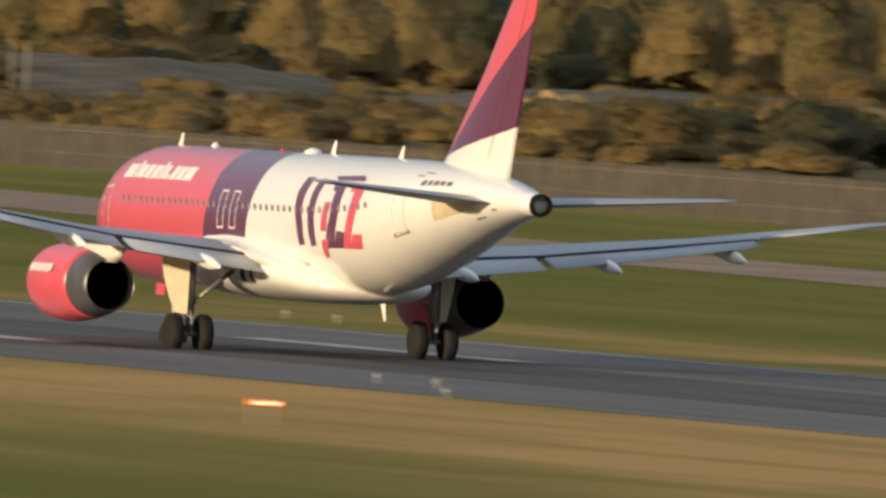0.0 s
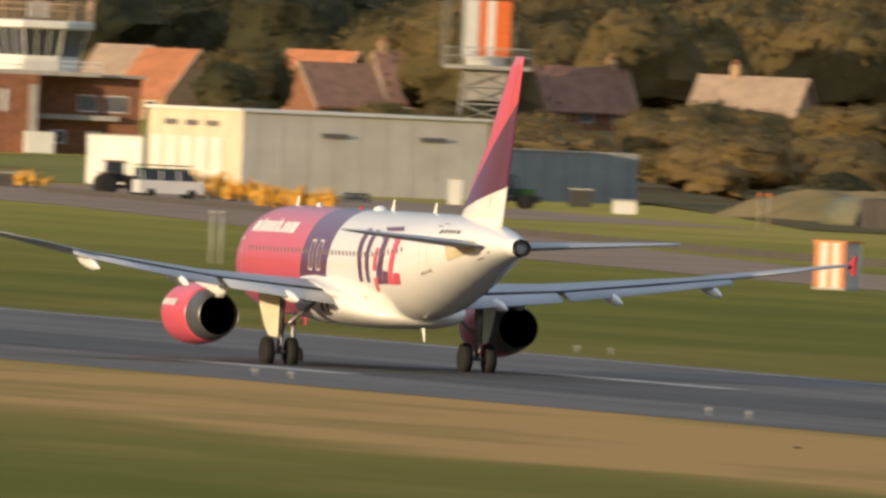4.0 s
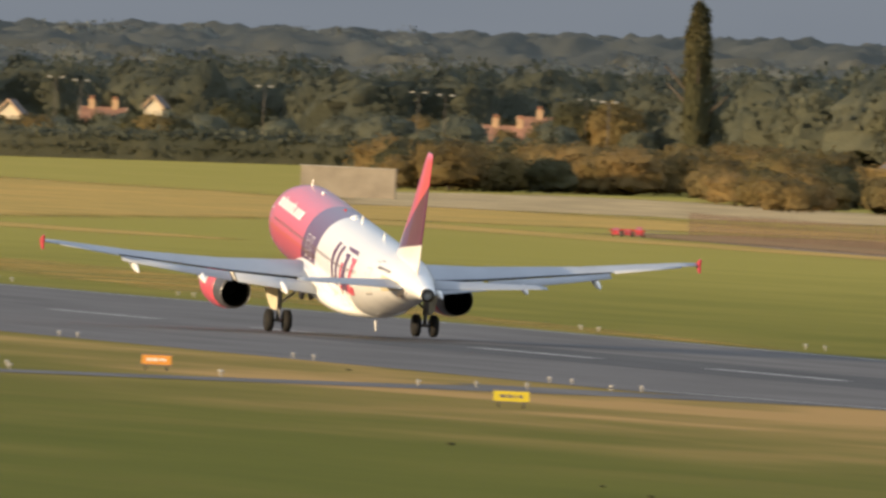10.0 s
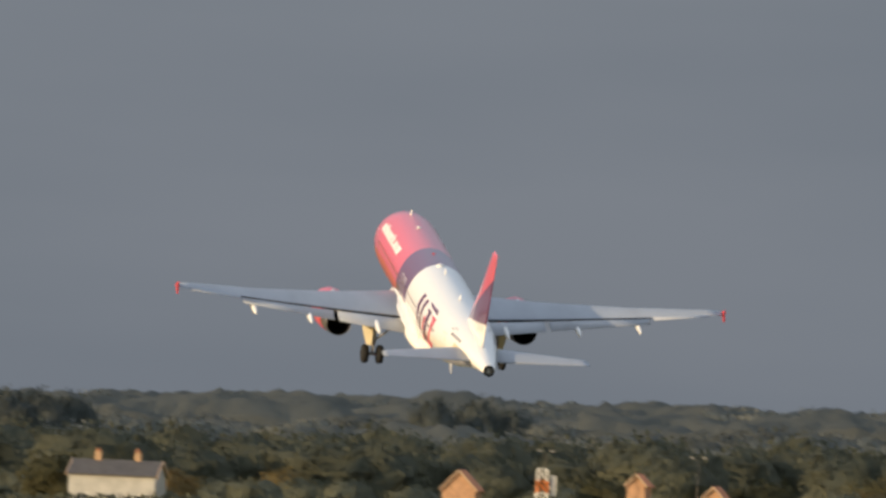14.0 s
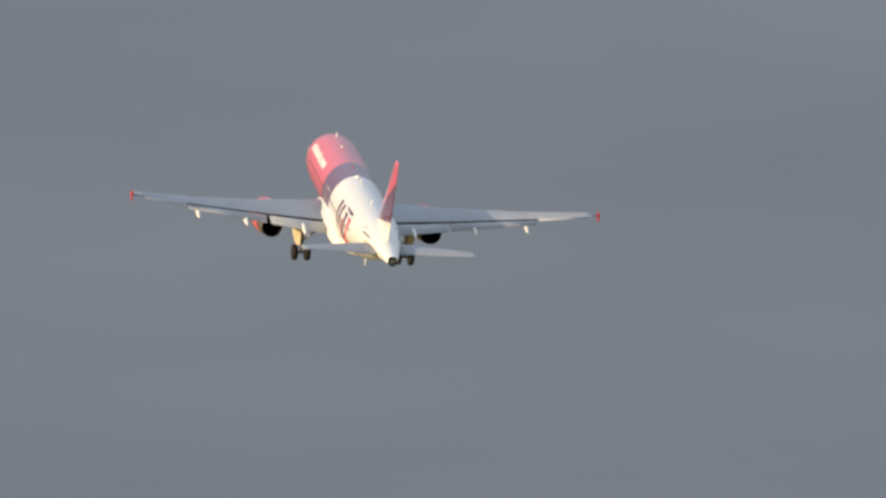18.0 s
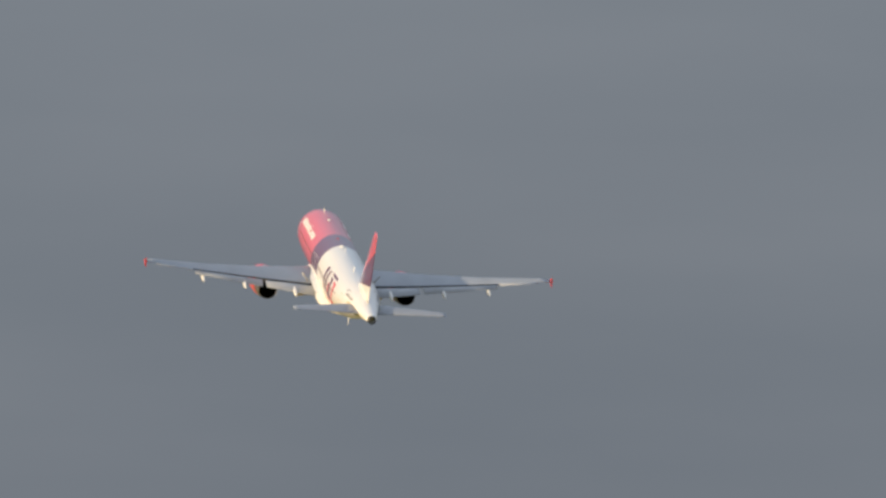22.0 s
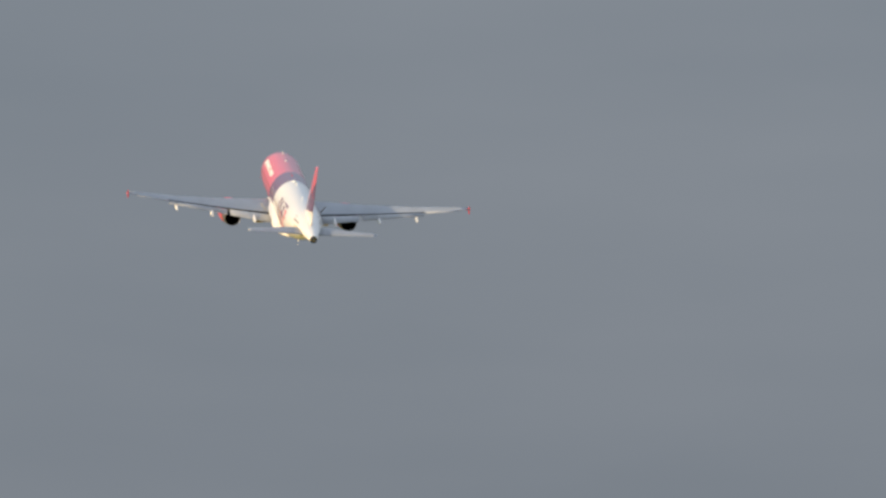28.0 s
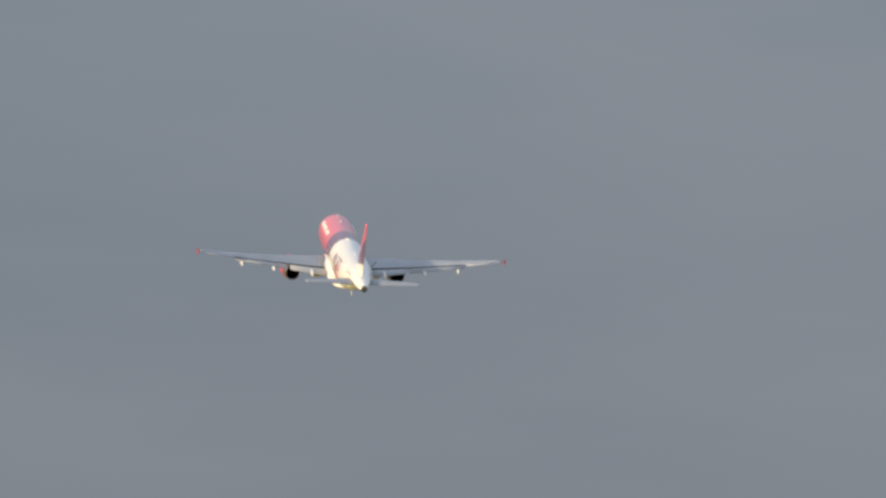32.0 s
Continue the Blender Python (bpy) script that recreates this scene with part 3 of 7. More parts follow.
def banded_grass():
    """Mown grass in bands along the runway: olive green, with dry straw where the turf is thin."""
    m = mat("mown_grass", (0.100, 0.106, 0.0135), 0.95, var=0.06, scale=0.04, fine=7, obj=False, stretch=(2.8, 0.4, 2.5), second=(0.120, 0.120, 0.017), spec=0.05)
    n, l = m.node_tree.nodes, m.node_tree.links
    hsv = next(k for k in n if k.type == "HUE_SAT")
    base = next(k for k in n if k.type == "MIX_RGB")
    geo = n.new("ShaderNodeNewGeometry")
    sep = n.new("ShaderNodeSeparateXYZ")
    l.new(geo.outputs["Position"], sep.inputs[0])
    mp = n.new("ShaderNodeMapping")
    mp.inputs["Scale"].default_value = (0.035, 0.007, 1)
    l.new(geo.outputs["Position"], mp.inputs["Vector"])
    wob = n.new("ShaderNodeTexNoise")
    wob.inputs["Scale"].default_value, wob.inputs["Detail"].default_value = 1.0, 2.5
    l.new(mp.outputs["Vector"], wob.inputs["Vector"])

    def calc(op, p, q):
        k = n.new("ShaderNodeMath")
        k.operation = op
        for i, v in enumerate((p, q)):
            if isinstance(v, (int, float)):
                k.inputs[i].default_value = v
            else:
                l.new(v, k.inputs[i])
        return k.outputs[0]
    off = calc("ADD", calc("SUBTRACT", sep.outputs[0], CL), calc("MULTIPLY", calc("SUBTRACT", wob.outputs["Fac"], 0.5), 34.0))
    ramp = n.new("ShaderNodeValToRGB")
    e = ramp.color_ramp.elements
    stops = ((-260, 0.12), (-150, 0.03), (-100, 0.02), (-80, 0.05), (-66, 0.16), (-54, 0.36), (-44, 0.8), (-24, 1.0), (-20, 0.6), (30, 0.25), (50, 0.05), (120, 0.05), (200, 0.2), (290, 0.6), (330, 0.6))
    lo, hi = -260.0, 330.0
    while len(e) < len(stops):
        e.new(0.5)
    for k, (u, v) in zip(e, stops):
        k.position, k.color = (u - lo) / (hi - lo), (v, v, v, 1)
    l.new(calc("DIVIDE", calc("SUBTRACT", off, lo), hi - lo), ramp.inputs["Fac"])
    patch = n.new("ShaderNodeTexNoise")
    patch.inputs["Scale"].default_value, patch.inputs["Detail"].default_value = 2.2, 2.5
    l.new(mp.outputs["Vector"], patch.inputs["Vector"])
    spots = n.new("ShaderNodeTexNoise")
    spots.inputs["Scale"].default_value, spots.inputs["Detail"].default_value = 2.2, 2.5
    l.new(mp.outputs["Vector"], spots.inputs["Vector"])
    bald = n.new("ShaderNodeMapRange")
    bald.inputs["From Min"].default_value, bald.inputs["From Max"].default_value = 0.48, 0.68
    bald.inputs["To Max"].default_value = 0.62
    l.new(spots.outputs["Fac"], bald.inputs["Value"])
    north = n.new("ShaderNodeMapRange")
    north.inputs["From Min"].default_value, north.inputs["From Max"].default_value = 1120, 1230
    north.inputs["To Min"].default_value, north.inputs["To Max"].default_value = 1.0, 0.45
    l.new(sep.outputs[1], north.inputs["Value"])
    tuft = n.new("ShaderNodeTexNoise")
    tuft.inputs["Scale"].default_value, tuft.inputs["Detail"].default_value = 7.0, 2.5
    l.new(mp.outputs["Vector"], tuft.inputs["Vector"])
    thin = n.new("ShaderNodeMapRange")
    thin.inputs["From Min"].default_value, thin.inputs["From Max"].default_value = 0.32, 0.68
    thin.inputs["To Min"].default_value, thin.inputs["To Max"].default_value = 0.75, 1.22
    l.new(tuft.outputs["Fac"], thin.inputs["Value"])
    f = calc("MULTIPLY", calc("MULTIPLY", thin.outputs["Result"], north.outputs["Result"]), calc("ADD", calc("MULTIPLY", ramp.outputs["Color"], calc("ADD", calc("MULTIPLY", patch.outputs["Fac"], 1.3), 0.3)), calc("MULTIPLY", bald.outputs["Result"], calc("ADD", calc("MULTIPLY", ramp.outputs["Color"], 1.6), 0.14))))
    dry = n.new("ShaderNodeMixRGB")
    l.new(f, dry.inputs["Fac"])
    l.new(base.outputs["Color"], dry.inputs["Color1"])
    dry.inputs["Color2"].default_value = (0.40, 0.24, 0.085, 1)
    # the gold that blade tips take on at a flat view is painted in with distance
    tip_gold = n.new("ShaderNodeMixRGB")
    tip_gold.inputs["Color2"].default_value = (0.36, 0.295, 0.06, 1)
    far = n.new("ShaderNodeMapRange")
    far.inputs["From Min"].default_value, far.inputs["From Max"].default_value, far.inputs["To Max"].default_value = 1250, 2200, 0.75
    l.new(calc("ADD", sep.outputs[1], calc("MULTIPLY", calc("SUBTRACT", spots.outputs["Fac"], 0.5), 700.0)), far.inputs["Value"])
    l.new(far.outputs["Result"], tip_gold.inputs["Fac"])
    l.new(dry.outputs["Color"], tip_gold.inputs["Color1"])
    l.new(tip_gold.outputs["Color"], hsv.inputs["Color"])
    return m


m_grass = banded_grass()
m_asphalt = mat("runway_asphalt", (0.15, 0.138, 0.127), 0.9, var=0.14, scale=0.06, fine=30, obj=False, stretch=(5, 0.4, 1), spec=0.15)
m_taxiway = mat("old_asphalt", (0.29, 0.20, 0.135), 0.9, var=0.14, scale=0.1, fine=20, obj=False, spec=0.15)
m_rubber = mat("rubber_streaked_asphalt", (0.105, 0.1, 0.096), 0.88, var=0.2, scale=0.2, fine=20, obj=False, stretch=(6, 0.15, 1), spec=0.15)
m_paint = mat("worn_runway_paint", (0.40, 0.39, 0.36), 0.8, var=0.2, scale=0.5, obj=False)
m_heath = mat("russet_heath", (0.30, 0.172, 0.085), 0.95, var=0.25, scale=0.08, fine=14, obj=False, stretch=(2, 0.5, 2), second=(0.245, 0.16, 0.072), spec=0.05)
m_straw = mat("golden_dry_grass", (0.50, 0.305, 0.082), 0.95, var=0.22, scale=0.03, fine=10, obj=False, stretch=(2.5, 0.8, 2), second=(0.36, 0.25, 0.068), spec=0.05)
m_field = mat("grey_stubble", (0.50, 0.36, 0.18), 0.95, var=0.15, scale=0.08, fine=14, obj=False, stretch=(2, 0.5, 2), spec=0.05)


def ragged(m):
    """Growth that thins out unevenly towards the edge of its patch."""
    n, l = m.node_tree.nodes, m.node_tree.links
    grown, holes = n.new("ShaderNodeAttribute"), n.new("ShaderNodeTexNoise")
    grown.attribute_name = "grown"
    mp = n.new("ShaderNodeMapping")
    mp.inputs["Scale"].default_value = (0.16, 0.03, 0.16)
    l.new(n.new("ShaderNodeNewGeometry").outputs["Position"], mp.inputs["Vector"])
    l.new(mp.outputs["Vector"], holes.inputs["Vector"])
    holes.inputs["Scale"].default_value, holes.inputs["Detail"].default_value = 1.0, 5
    add = n.new("ShaderNodeMath")
    add.operation = "ADD"
    l.new(grown.outputs["Fac"], add.inputs[0])
    l.new(holes.outputs["Fac"], add.inputs[1])
    step = n.new("ShaderNodeMapRange")
    step.inputs["From Min"].default_value, step.inputs["From Max"].default_value = 0.6, 1.15
    l.new(add.outputs[0], step.inputs["Value"])
    mix = n.new("ShaderNodeMixShader")
    l.new(step.outputs["Result"], mix.inputs["Fac"])
    l.new(n.new("ShaderNodeBsdfTransparent").outputs[0], mix.inputs[1])
    l.new(n["Principled BSDF"].outputs[0], mix.inputs[2])
    l.new(mix.outputs[0], n["Material Output"].inputs["Surface"])


def grow(ob, values):
    """How densely each corner of a patch is grown over, 0 at its edge."""
    ob.data.attributes.new("grown", "FLOAT", "POINT").data.foreach_set("value", values)
    return ob


for m in (m_heath, m_straw, m_field):
    ragged(m)


def build_ground():
    xs = [-300, -100, 60, 120, 160, 200, 230, 245, 255, 300, 340, 400, 480, 540] + [CL + 290 + i * 25 for i in range(0, 46)] + [1900, 2400, 3200]
    ys = [-600, 0, 300, 500, 700, 900, 1200, 1500, 1800, 2050] + [2100 + i * 60 for i in range(12)] + [3000, 3300, 3600, 3900, 4200, 4320, 4430, 4550, 4670, 4800, 4990]
    verts = [(x, y, rise(x, y)) for y in ys for x in xs]
    k = len(xs)
    faces = [(j * k + i, j * k + i + 1, j * k + k + i + 1, j * k + k + i) for j in range(len(ys) - 1) for i in range(k - 1)]
    tagged(raw("ground", verts, faces, m_grass, smooth=True), "airfield grass in olive green and dry straw bands", "grass", kind="structure")


build_ground()


def ribbon(name, line, z, material, label, category, step=40, dense=1.0):
    """A paved or planted strip that follows a line of (x, y, width); dense: how closely it is grown over."""
    rows = []
    for p, q in zip(line, line[1:]):
        n = max(1, int(math.dist(p[:2], q[:2]) / step))
        rows += [[a + (b - a) * i / n for a, b in zip(p, q)] for i in range(n)]
    rows.append(list(line[-1]))
    verts, faces = [], []
    for i, (x, y, w) in enumerate(rows):
        p, q = rows[max(0, i - 1)], rows[min(len(rows) - 1, i + 1)]
        way = Vector((q[0] - p[0], q[1] - p[1])).normalized()
        side = Vector((way.y, -way.x)) * w / 2
        for s in (-1, -0.6, 0, 0.6, 1):
            xx, yy = x + side.x * s, y + side.y * s
            verts.append((xx, yy, rise(xx, yy) + z))
    for j in range(len(rows) - 1):
        faces += [(5 * j + i, 5 * j + i + 1, 5 * j + i + 6, 5 * j + i + 5) for i in range(4)]
    ob = grow(raw(name, verts, faces, material), [dense if 0 < j < len(rows) - 1 and 0 < i < 4 else 0.0 for j in range(len(rows)) for i in range(5)])
    return tagged(ob, label, category, kind="structure")


def far_edge(y):
    return CL + 20 + 9 * min(1, max(0, (y - 850) / 350))


def near_edge(y):
    return CL - 18.5 - 10.5 * min(1, max(0, (y - 1120) / 80))


def between(y):
    return (near_edge(y) + far_edge(y)) / 2, y, far_edge(y) - near_edge(y)


runway = ribbon("runway", [between(y) for y in (-100, 850, 950, 1050, 1120, 1160, 1200, 1350, 2400, 3300)], 0.012, m_asphalt, "grey asphalt runway with faded white markings", "runway")
ribbon("rubber_marks", [(CL, 300, 13), (CL, 1400, 13)], 0.02, m_rubber, "dark rubber streaks along the runway's middle", "runway")
ribbon("edge_line_near", [(near_edge(y) + 1.6, y, 0.7) for y in (1120, 1160, 1205)], 0.028, m_paint, "faded white runway side line", "road marking")
ribbon("edge_line_far", [(far_edge(y) - 1.6, y, 0.55) for y in (200, 850, 950, 1050, 1150, 1200, 2400)], 0.028, m_paint, "faded white runway side line", "road marking")
ribbon("taxiway", [(CL + o, y, w) for o, y, w in ((95, 820, 15), (118, 1100, 16), (135, 1230, 17), (152, 1420, 18), (170, 1580, 19), (198, 1740, 20), (226, 1900, 22), (246, 2080, 24), (258, 2200, 16), (264, 2500, 14), (284, 2680, 12), (300, 2800, 9), (312, 2920, 5))], 0.024, m_taxiway, "worn grey-brown perimeter taxiway", "taxiway")
ribbon("exit_taxiway", [(CL - 25, 1188, 34), (CL - 30, 1183, 26), (CL - 38, 1180, 15), (CL - 48, 1174, 12), (CL - 62, 1167, 11), (CL - 82, 1160, 11), (CL - 210, 1120, 11)], 0.016, m_asphalt, "dark asphalt taxiway turning off the runway", "taxiway")
ribbon("apron", [(CL + 262, 1960, 40), (CL + 272, 2090, 52), (CL + 280, 2170, 40)], 0.016, m_taxiway, "worn grey apron beside the sheds", "apron")
ribbon("heath", [(CL + 288, 2265, 30), (CL + 296, 2330, 62), (CL + 308, 2500, 92), (CL + 314, 2730, 80), (CL + 320, 2830, 24)], 0.03, m_heath, "russet rough ground beyond the perimeter road", "heath")


ribbon("upper_heath", [(CL + 350, 2530, 46), (CL + 362, 2640, 66), (CL + 370, 2780, 60)], 0.02, m_heath, "russet rough ground before the hangars", "heath")


m_lawn = mat("lawn_grass", (0.175, 0.165, 0.04), 0.95, var=0.1, scale=0.05, fine=9, obj=False, stretch=(2, 0.4, 2), second=(0.21, 0.19, 0.055), spec=0.05)
ragged(m_lawn)
ribbon("lawn", [(CL + 296, 2170, 40), (CL + 322, 2290, 84), (CL + 345, 2440, 110), (CL + 350, 2520, 70)], 0.02, m_lawn, "rough green lawn before the control tower", "lawn")


def straw_field():
    """Golden grass whose near side slants away from the runway."""
    verts, faces, n, k = [], [], 10, 14
    for j in range(k + 1):
        for i in range(n + 1):
            off = 140 + 215 * i / n
            y0 = 2400 + min(130, max(0, off - 150)) * 3.3
            y = y0 + (3620 - y0) * j / k
            verts.append((CL + off, y, rise(CL + off, y) + 0.03))
    for j in range(k):
        faces += [(j * (n + 1) + i, j * (n + 1) + i + 1, (j + 1) * (n + 1) + i + 1, (j + 1) * (n + 1) + i) for i in range(n)]
    tagged(grow(raw("straw_field", verts, faces, m_straw), [float(0 < i < n and 0 < j < k) for j in range(k + 1) for i in range(n + 1)]), "golden dry grass beyond the runway", "grass", kind="structure")


straw_field()
ribbon("straw_strip", [(CL + 252, 2350, 8), (CL + 258, 2560, 18), (CL + 266, 2860, 26)], 0.025, m_straw, "golden dry grass along the perimeter road", "grass")
ribbon("straw_streak", [(CL + 30, 1440, 2), (CL + 38, 1590, 8), (CL + 48, 1690, 15), (CL + 58, 1790, 22), (CL + 64, 1900, 26), (CL + 60, 2050, 22), (CL + 48, 2250, 20), (CL + 42, 2500, 10)], 0.02, m_straw, "golden dry streak in the grass beside the runway", "grass", dense=0.4)
ribbon("straw_verge", [(CL + 160, 2300, 16), (CL + 148, 2900, 26), (CL + 130, 3400, 30)], 0.02, m_straw, "golden dry grass verge", "grass")


def strip(name, near, far, z, material, label, category, k=6):
    """A strip of ground between two edges that lie point over against point."""
    verts, faces, n = [], [], len(near)
    for j in range(k + 1):
        for p, q in zip(near, far):
            x, y = p[0] + (q[0] - p[0]) * j / k, p[1] + (q[1] - p[1]) * j / k
            verts.append((x, y, rise(x, y) + z))
    for j in range(k):
        faces += [(j * n + i, j * n + i + 1, (j + 1) * n + i + 1, (j + 1) * n + i) for i in range(n - 1)]
    return tagged(grow(raw(name, verts, faces, material), [float(0 < i < n - 1 and 0 < j < k) for j in range(k + 1) for i in range(n)]), label, category, kind="structure")


strip("stubble_field", [(593.1, 3101.8), (604.7, 3105.7), (617.5, 3082.7), (627.8, 3039.8), (642.4, 3038.8), (670.1, 3045.1)], [(626.4, 3276.6), (662.7, 3404.1), (688.1, 3435.8), (695.2, 3367.0), (692.8, 3277.6), (698.4, 3174.1)], 0.05, m_field, "pale grey stubble strip below the bushes", "field")
m_verge_dry = mat("dry_brown_verge", (0.17, 0.15, 0.10), 0.95, var=0.15, scale=0.08, fine=14, obj=False, stretch=(2, 0.5, 2), spec=0.05)
ribbon("bank_foot", [(CL + 200, 1150, 30), (CL + 232, 1480, 40), (CL + 256, 1660, 40), (CL + 272, 1760, 8)], 0.03, m_verge_dry, "dry brown verge along the perimeter fence", "verge")


def dash(name, x, y0, y1, w):
    return tagged(raw(name, [(x - w / 2, y0, 0.032), (x + w / 2, y0, 0.032), (x + w / 2, y1, 0.032), (x - w / 2, y1, 0.032)], [(0, 1, 2, 3)], m_paint, runway), "faded white painted stripe")


for i in range(22):
    dash("centre_dash", CL - 0.3, 1174 + i * 58.3, 1205 + i * 58.3, 1.0)
for y in (640, 790, 850, 995, 1130):
    for o in (-7.0, 7.5):
        dash("touchdown_stripe", CL + o, y, y + 25, 1.6)


# ---- plants ----
def leafy(name, color, **kw):
    """Leaves: matt, letting some light through."""
    m = mat(name, color, 0.8, scale=0.11, fine=26, spec=0.15, obj=False, stretch=(1, 0.35, 1), bump=0.5, **kw)
    n, l = m.node_tree.nodes, m.node_tree.links
    thin = n.new("ShaderNodeBsdfTranslucent")
    l.new(next(k for k in n if k.type == "HUE_SAT").outputs["Color"], thin.inputs["Color"])
    both = n.new("ShaderNodeMixShader")
    both.inputs["Fac"].default_value = 0.5
    l.new(n["Principled BSDF"].outputs[0], both.inputs[1])
    l.new(thin.outputs[0], both.inputs[2])
    l.new(both.outputs[0], n["Material Output"].inputs["Surface"])
    return m


m_leaf_dark = leafy("dark_green_leaves", (0.088, 0.086, 0.043), second=(0.125, 0.112, 0.054), var=0.2, island=0.1, per_object=0.18)
m_leaf_olive = leafy("olive_leaves", (0.185, 0.147, 0.06), second=(0.30, 0.208, 0.082), var=0.2, island=0.1, per_object=0.18)
m_leaf_rust = leafy("rusty_autumn_leaves", (0.215, 0.158, 0.064), second=(0.32, 0.218, 0.088), var=0.2, island=0.1, per_object=0.18)
# haze over the distant trees is mixed into these three greyed leaf colours
m_leaf_belt = leafy("hazed_olive_leaves", (0.118, 0.124, 0.086), second=(0.158, 0.158, 0.104), var=0.18, island=0.08, per_object=0.2)
m_leaf_far = leafy("far_hazed_green_leaves", (0.17, 0.178, 0.155), second=(0.22, 0.224, 0.19), var=0.15, island=0.1, per_object=0.2)
m_leaf_hazy = leafy("dark_hazed_green_leaves", (0.095, 0.105, 0.092), second=(0.12, 0.13, 0.112), var=0.12, island=0.06, per_object=0.1)
m_bark = mat("bark", (0.09, 0.07, 0.05), 0.9, var=0.2, scale=3)


def leaf_mesh(name, seed, count, shape, size, material, rings=8):
    """A crown: an uneven body of foliage under a loose coat of small leaf sprays. Unit plant, base at z = 0, 1 high."""
    rng = np.random.default_rng(seed)
    low, wide = shape["low"], shape["wide"]
    mid, half = (low + 1) / 2, (1 - low) / 2

    def reach(d):
        """How far the crown goes in a direction: clumps at three sizes."""
        v = Vector(d)
        k = 1 + 0.42 * noise.noise(v * 1.5 + Vector((seed * 7.1, 0, 0))) + 0.30 * noise.noise(v * 3.1 + Vector((0, seed * 3.7, 0))) + 0.12 * noise.noise(v * 7.0 + Vector((0, 0, seed * 5.3)))
        return k

    def height(d, r):
        """A spire stays wide nearly to its blunt top."""
        return max(0.005, mid + half * (math.copysign(abs(d[2]) ** 0.75, d[2]) * (0.8 + 0.2 * r) if shape["kind"] == "spire" else d[2] * r))

    def skirt(d):
        """A bush does not draw in below its middle."""
        return 1 / max(0.5, math.hypot(d[0], d[1])) if low < 0.1 and shape["kind"] == "round" and d[2] < 0 else 1.0

    def facet(d, jitter):
        k = np.array((d[0], d[1], max(-0.3, d[2]) * 0.7)) * 0.75 + np.array((0, 0, 0.6)) + rng.normal(size=3) * jitter
        return tuple(k / np.linalg.norm(k))

    verts, faces, normals = [], [], []
    seg = rings * 2
    for j in range(rings):
        for i in range(seg):
            for jj, ii in ((j, i), (j, i + 1), (j + 1, i + 1), (j + 1, i)):
                a, e = 2 * math.pi * (ii % seg) / seg, math.pi * (jj / rings - 0.5)
                d = (math.cos(a) * math.cos(e), math.sin(a) * math.cos(e), math.sin(e))
                r = reach(d) * 0.93
                f = wide * r * skirt(d)
                verts.append((d[0] * f, d[1] * f, height(d, r)))
                normals.append(facet(d, 0.3))
            b = len(verts) - 4
            faces.append((b, b + 1, b + 2, b + 3))
    for _ in range(count):
        d = rng.normal(size=3)
        d[2] = abs(d[2]) if rng.uniform() < 0.6 else d[2]
        d /= np.linalg.norm(d)
        r = reach(d) * rng.uniform(0.87, 1.12)
        f = wide * r * skirt(d)
        p = np.array((d[0] * f, d[1] * f, height(d, r)))
        side = d + rng.normal(size=3) * 0.6
        side /= np.linalg.norm(side)
        u = np.cross(side, rng.normal(size=3))
        u /= np.linalg.norm(u) + 1e-6
        w = np.cross(side, u)
        q = size * rng.uniform(0.5, 1.4)
        b = len(verts)
        verts += [tuple(p - u * q - w * q * 0.5), tuple(p + u * q * 0.4 - w * q * 0.7), tuple(p + u * q + w * q * 0.5), tuple(p - u * q * 0.3 + w * q * 0.7)]
        faces.append((b, b + 1, b + 2, b + 3))
        normals += [facet(d, 0.25)] * 4
    me = bpy.data.meshes.new(name)
    me.from_pydata(verts, [], faces)
    me.shade_smooth()
    me.normals_split_custom_set_from_vertices(normals)
    me.materials.append(material)
    return me


def trunk_mesh(seed):
    rng = random.Random(seed)
    bm = bmesh.new()
    rod(bm, (0, 0, -0.02), (0.005, 0, 0.3), 0.026, 0.02, 7)
    rod(bm, (0.005, 0, 0.29), (-0.01, 0.01, 0.7), 0.02, 0.007, 6)
    for i in range(5):
        a, z = rng.uniform(0, 6.28), rng.uniform(0.22, 0.5)
        rod(bm, (0, 0, z), (0.2 * math.cos(a), 0.2 * math.sin(a), z + rng.uniform(0.12, 0.25)), 0.011, 0.004, 5)
    me = bpy.data.meshes.new("trunk")
    bm.to_mesh(me)
    bm.free()
    me.materials.append(m_bark)
    return me


ROUND = {"kind": "round", "low": 0.25, "mid": 0.55, "wide": 0.42}
BUSH = {"kind": "round", "low": 0.08, "mid": 0.3, "wide": 0.75}
SPIRE = {"kind": "spire", "low": 0.03, "mid": 0.4, "wide": 0.078}
CROWNS = {}
for kind, mats, shape, n in (("tree", (m_leaf_dark, m_leaf_olive, m_leaf_rust), ROUND, 1200), ("bush", (m_leaf_dark, m_leaf_olive, m_leaf_rust), BUSH, 1200)):
    for j, material in enumerate(mats):
        CROWNS[kind, j] = [leaf_mesh("crown", 10 * j + s + (50 if kind == "bush" else 0), n, shape, 0.024 if kind == "tree" else 0.034, material) for s in range(3)]
TRUNKS = [trunk_mesh(s) for s in range(3)]
HUES = ("dark green", "olive green", "rusty brown")


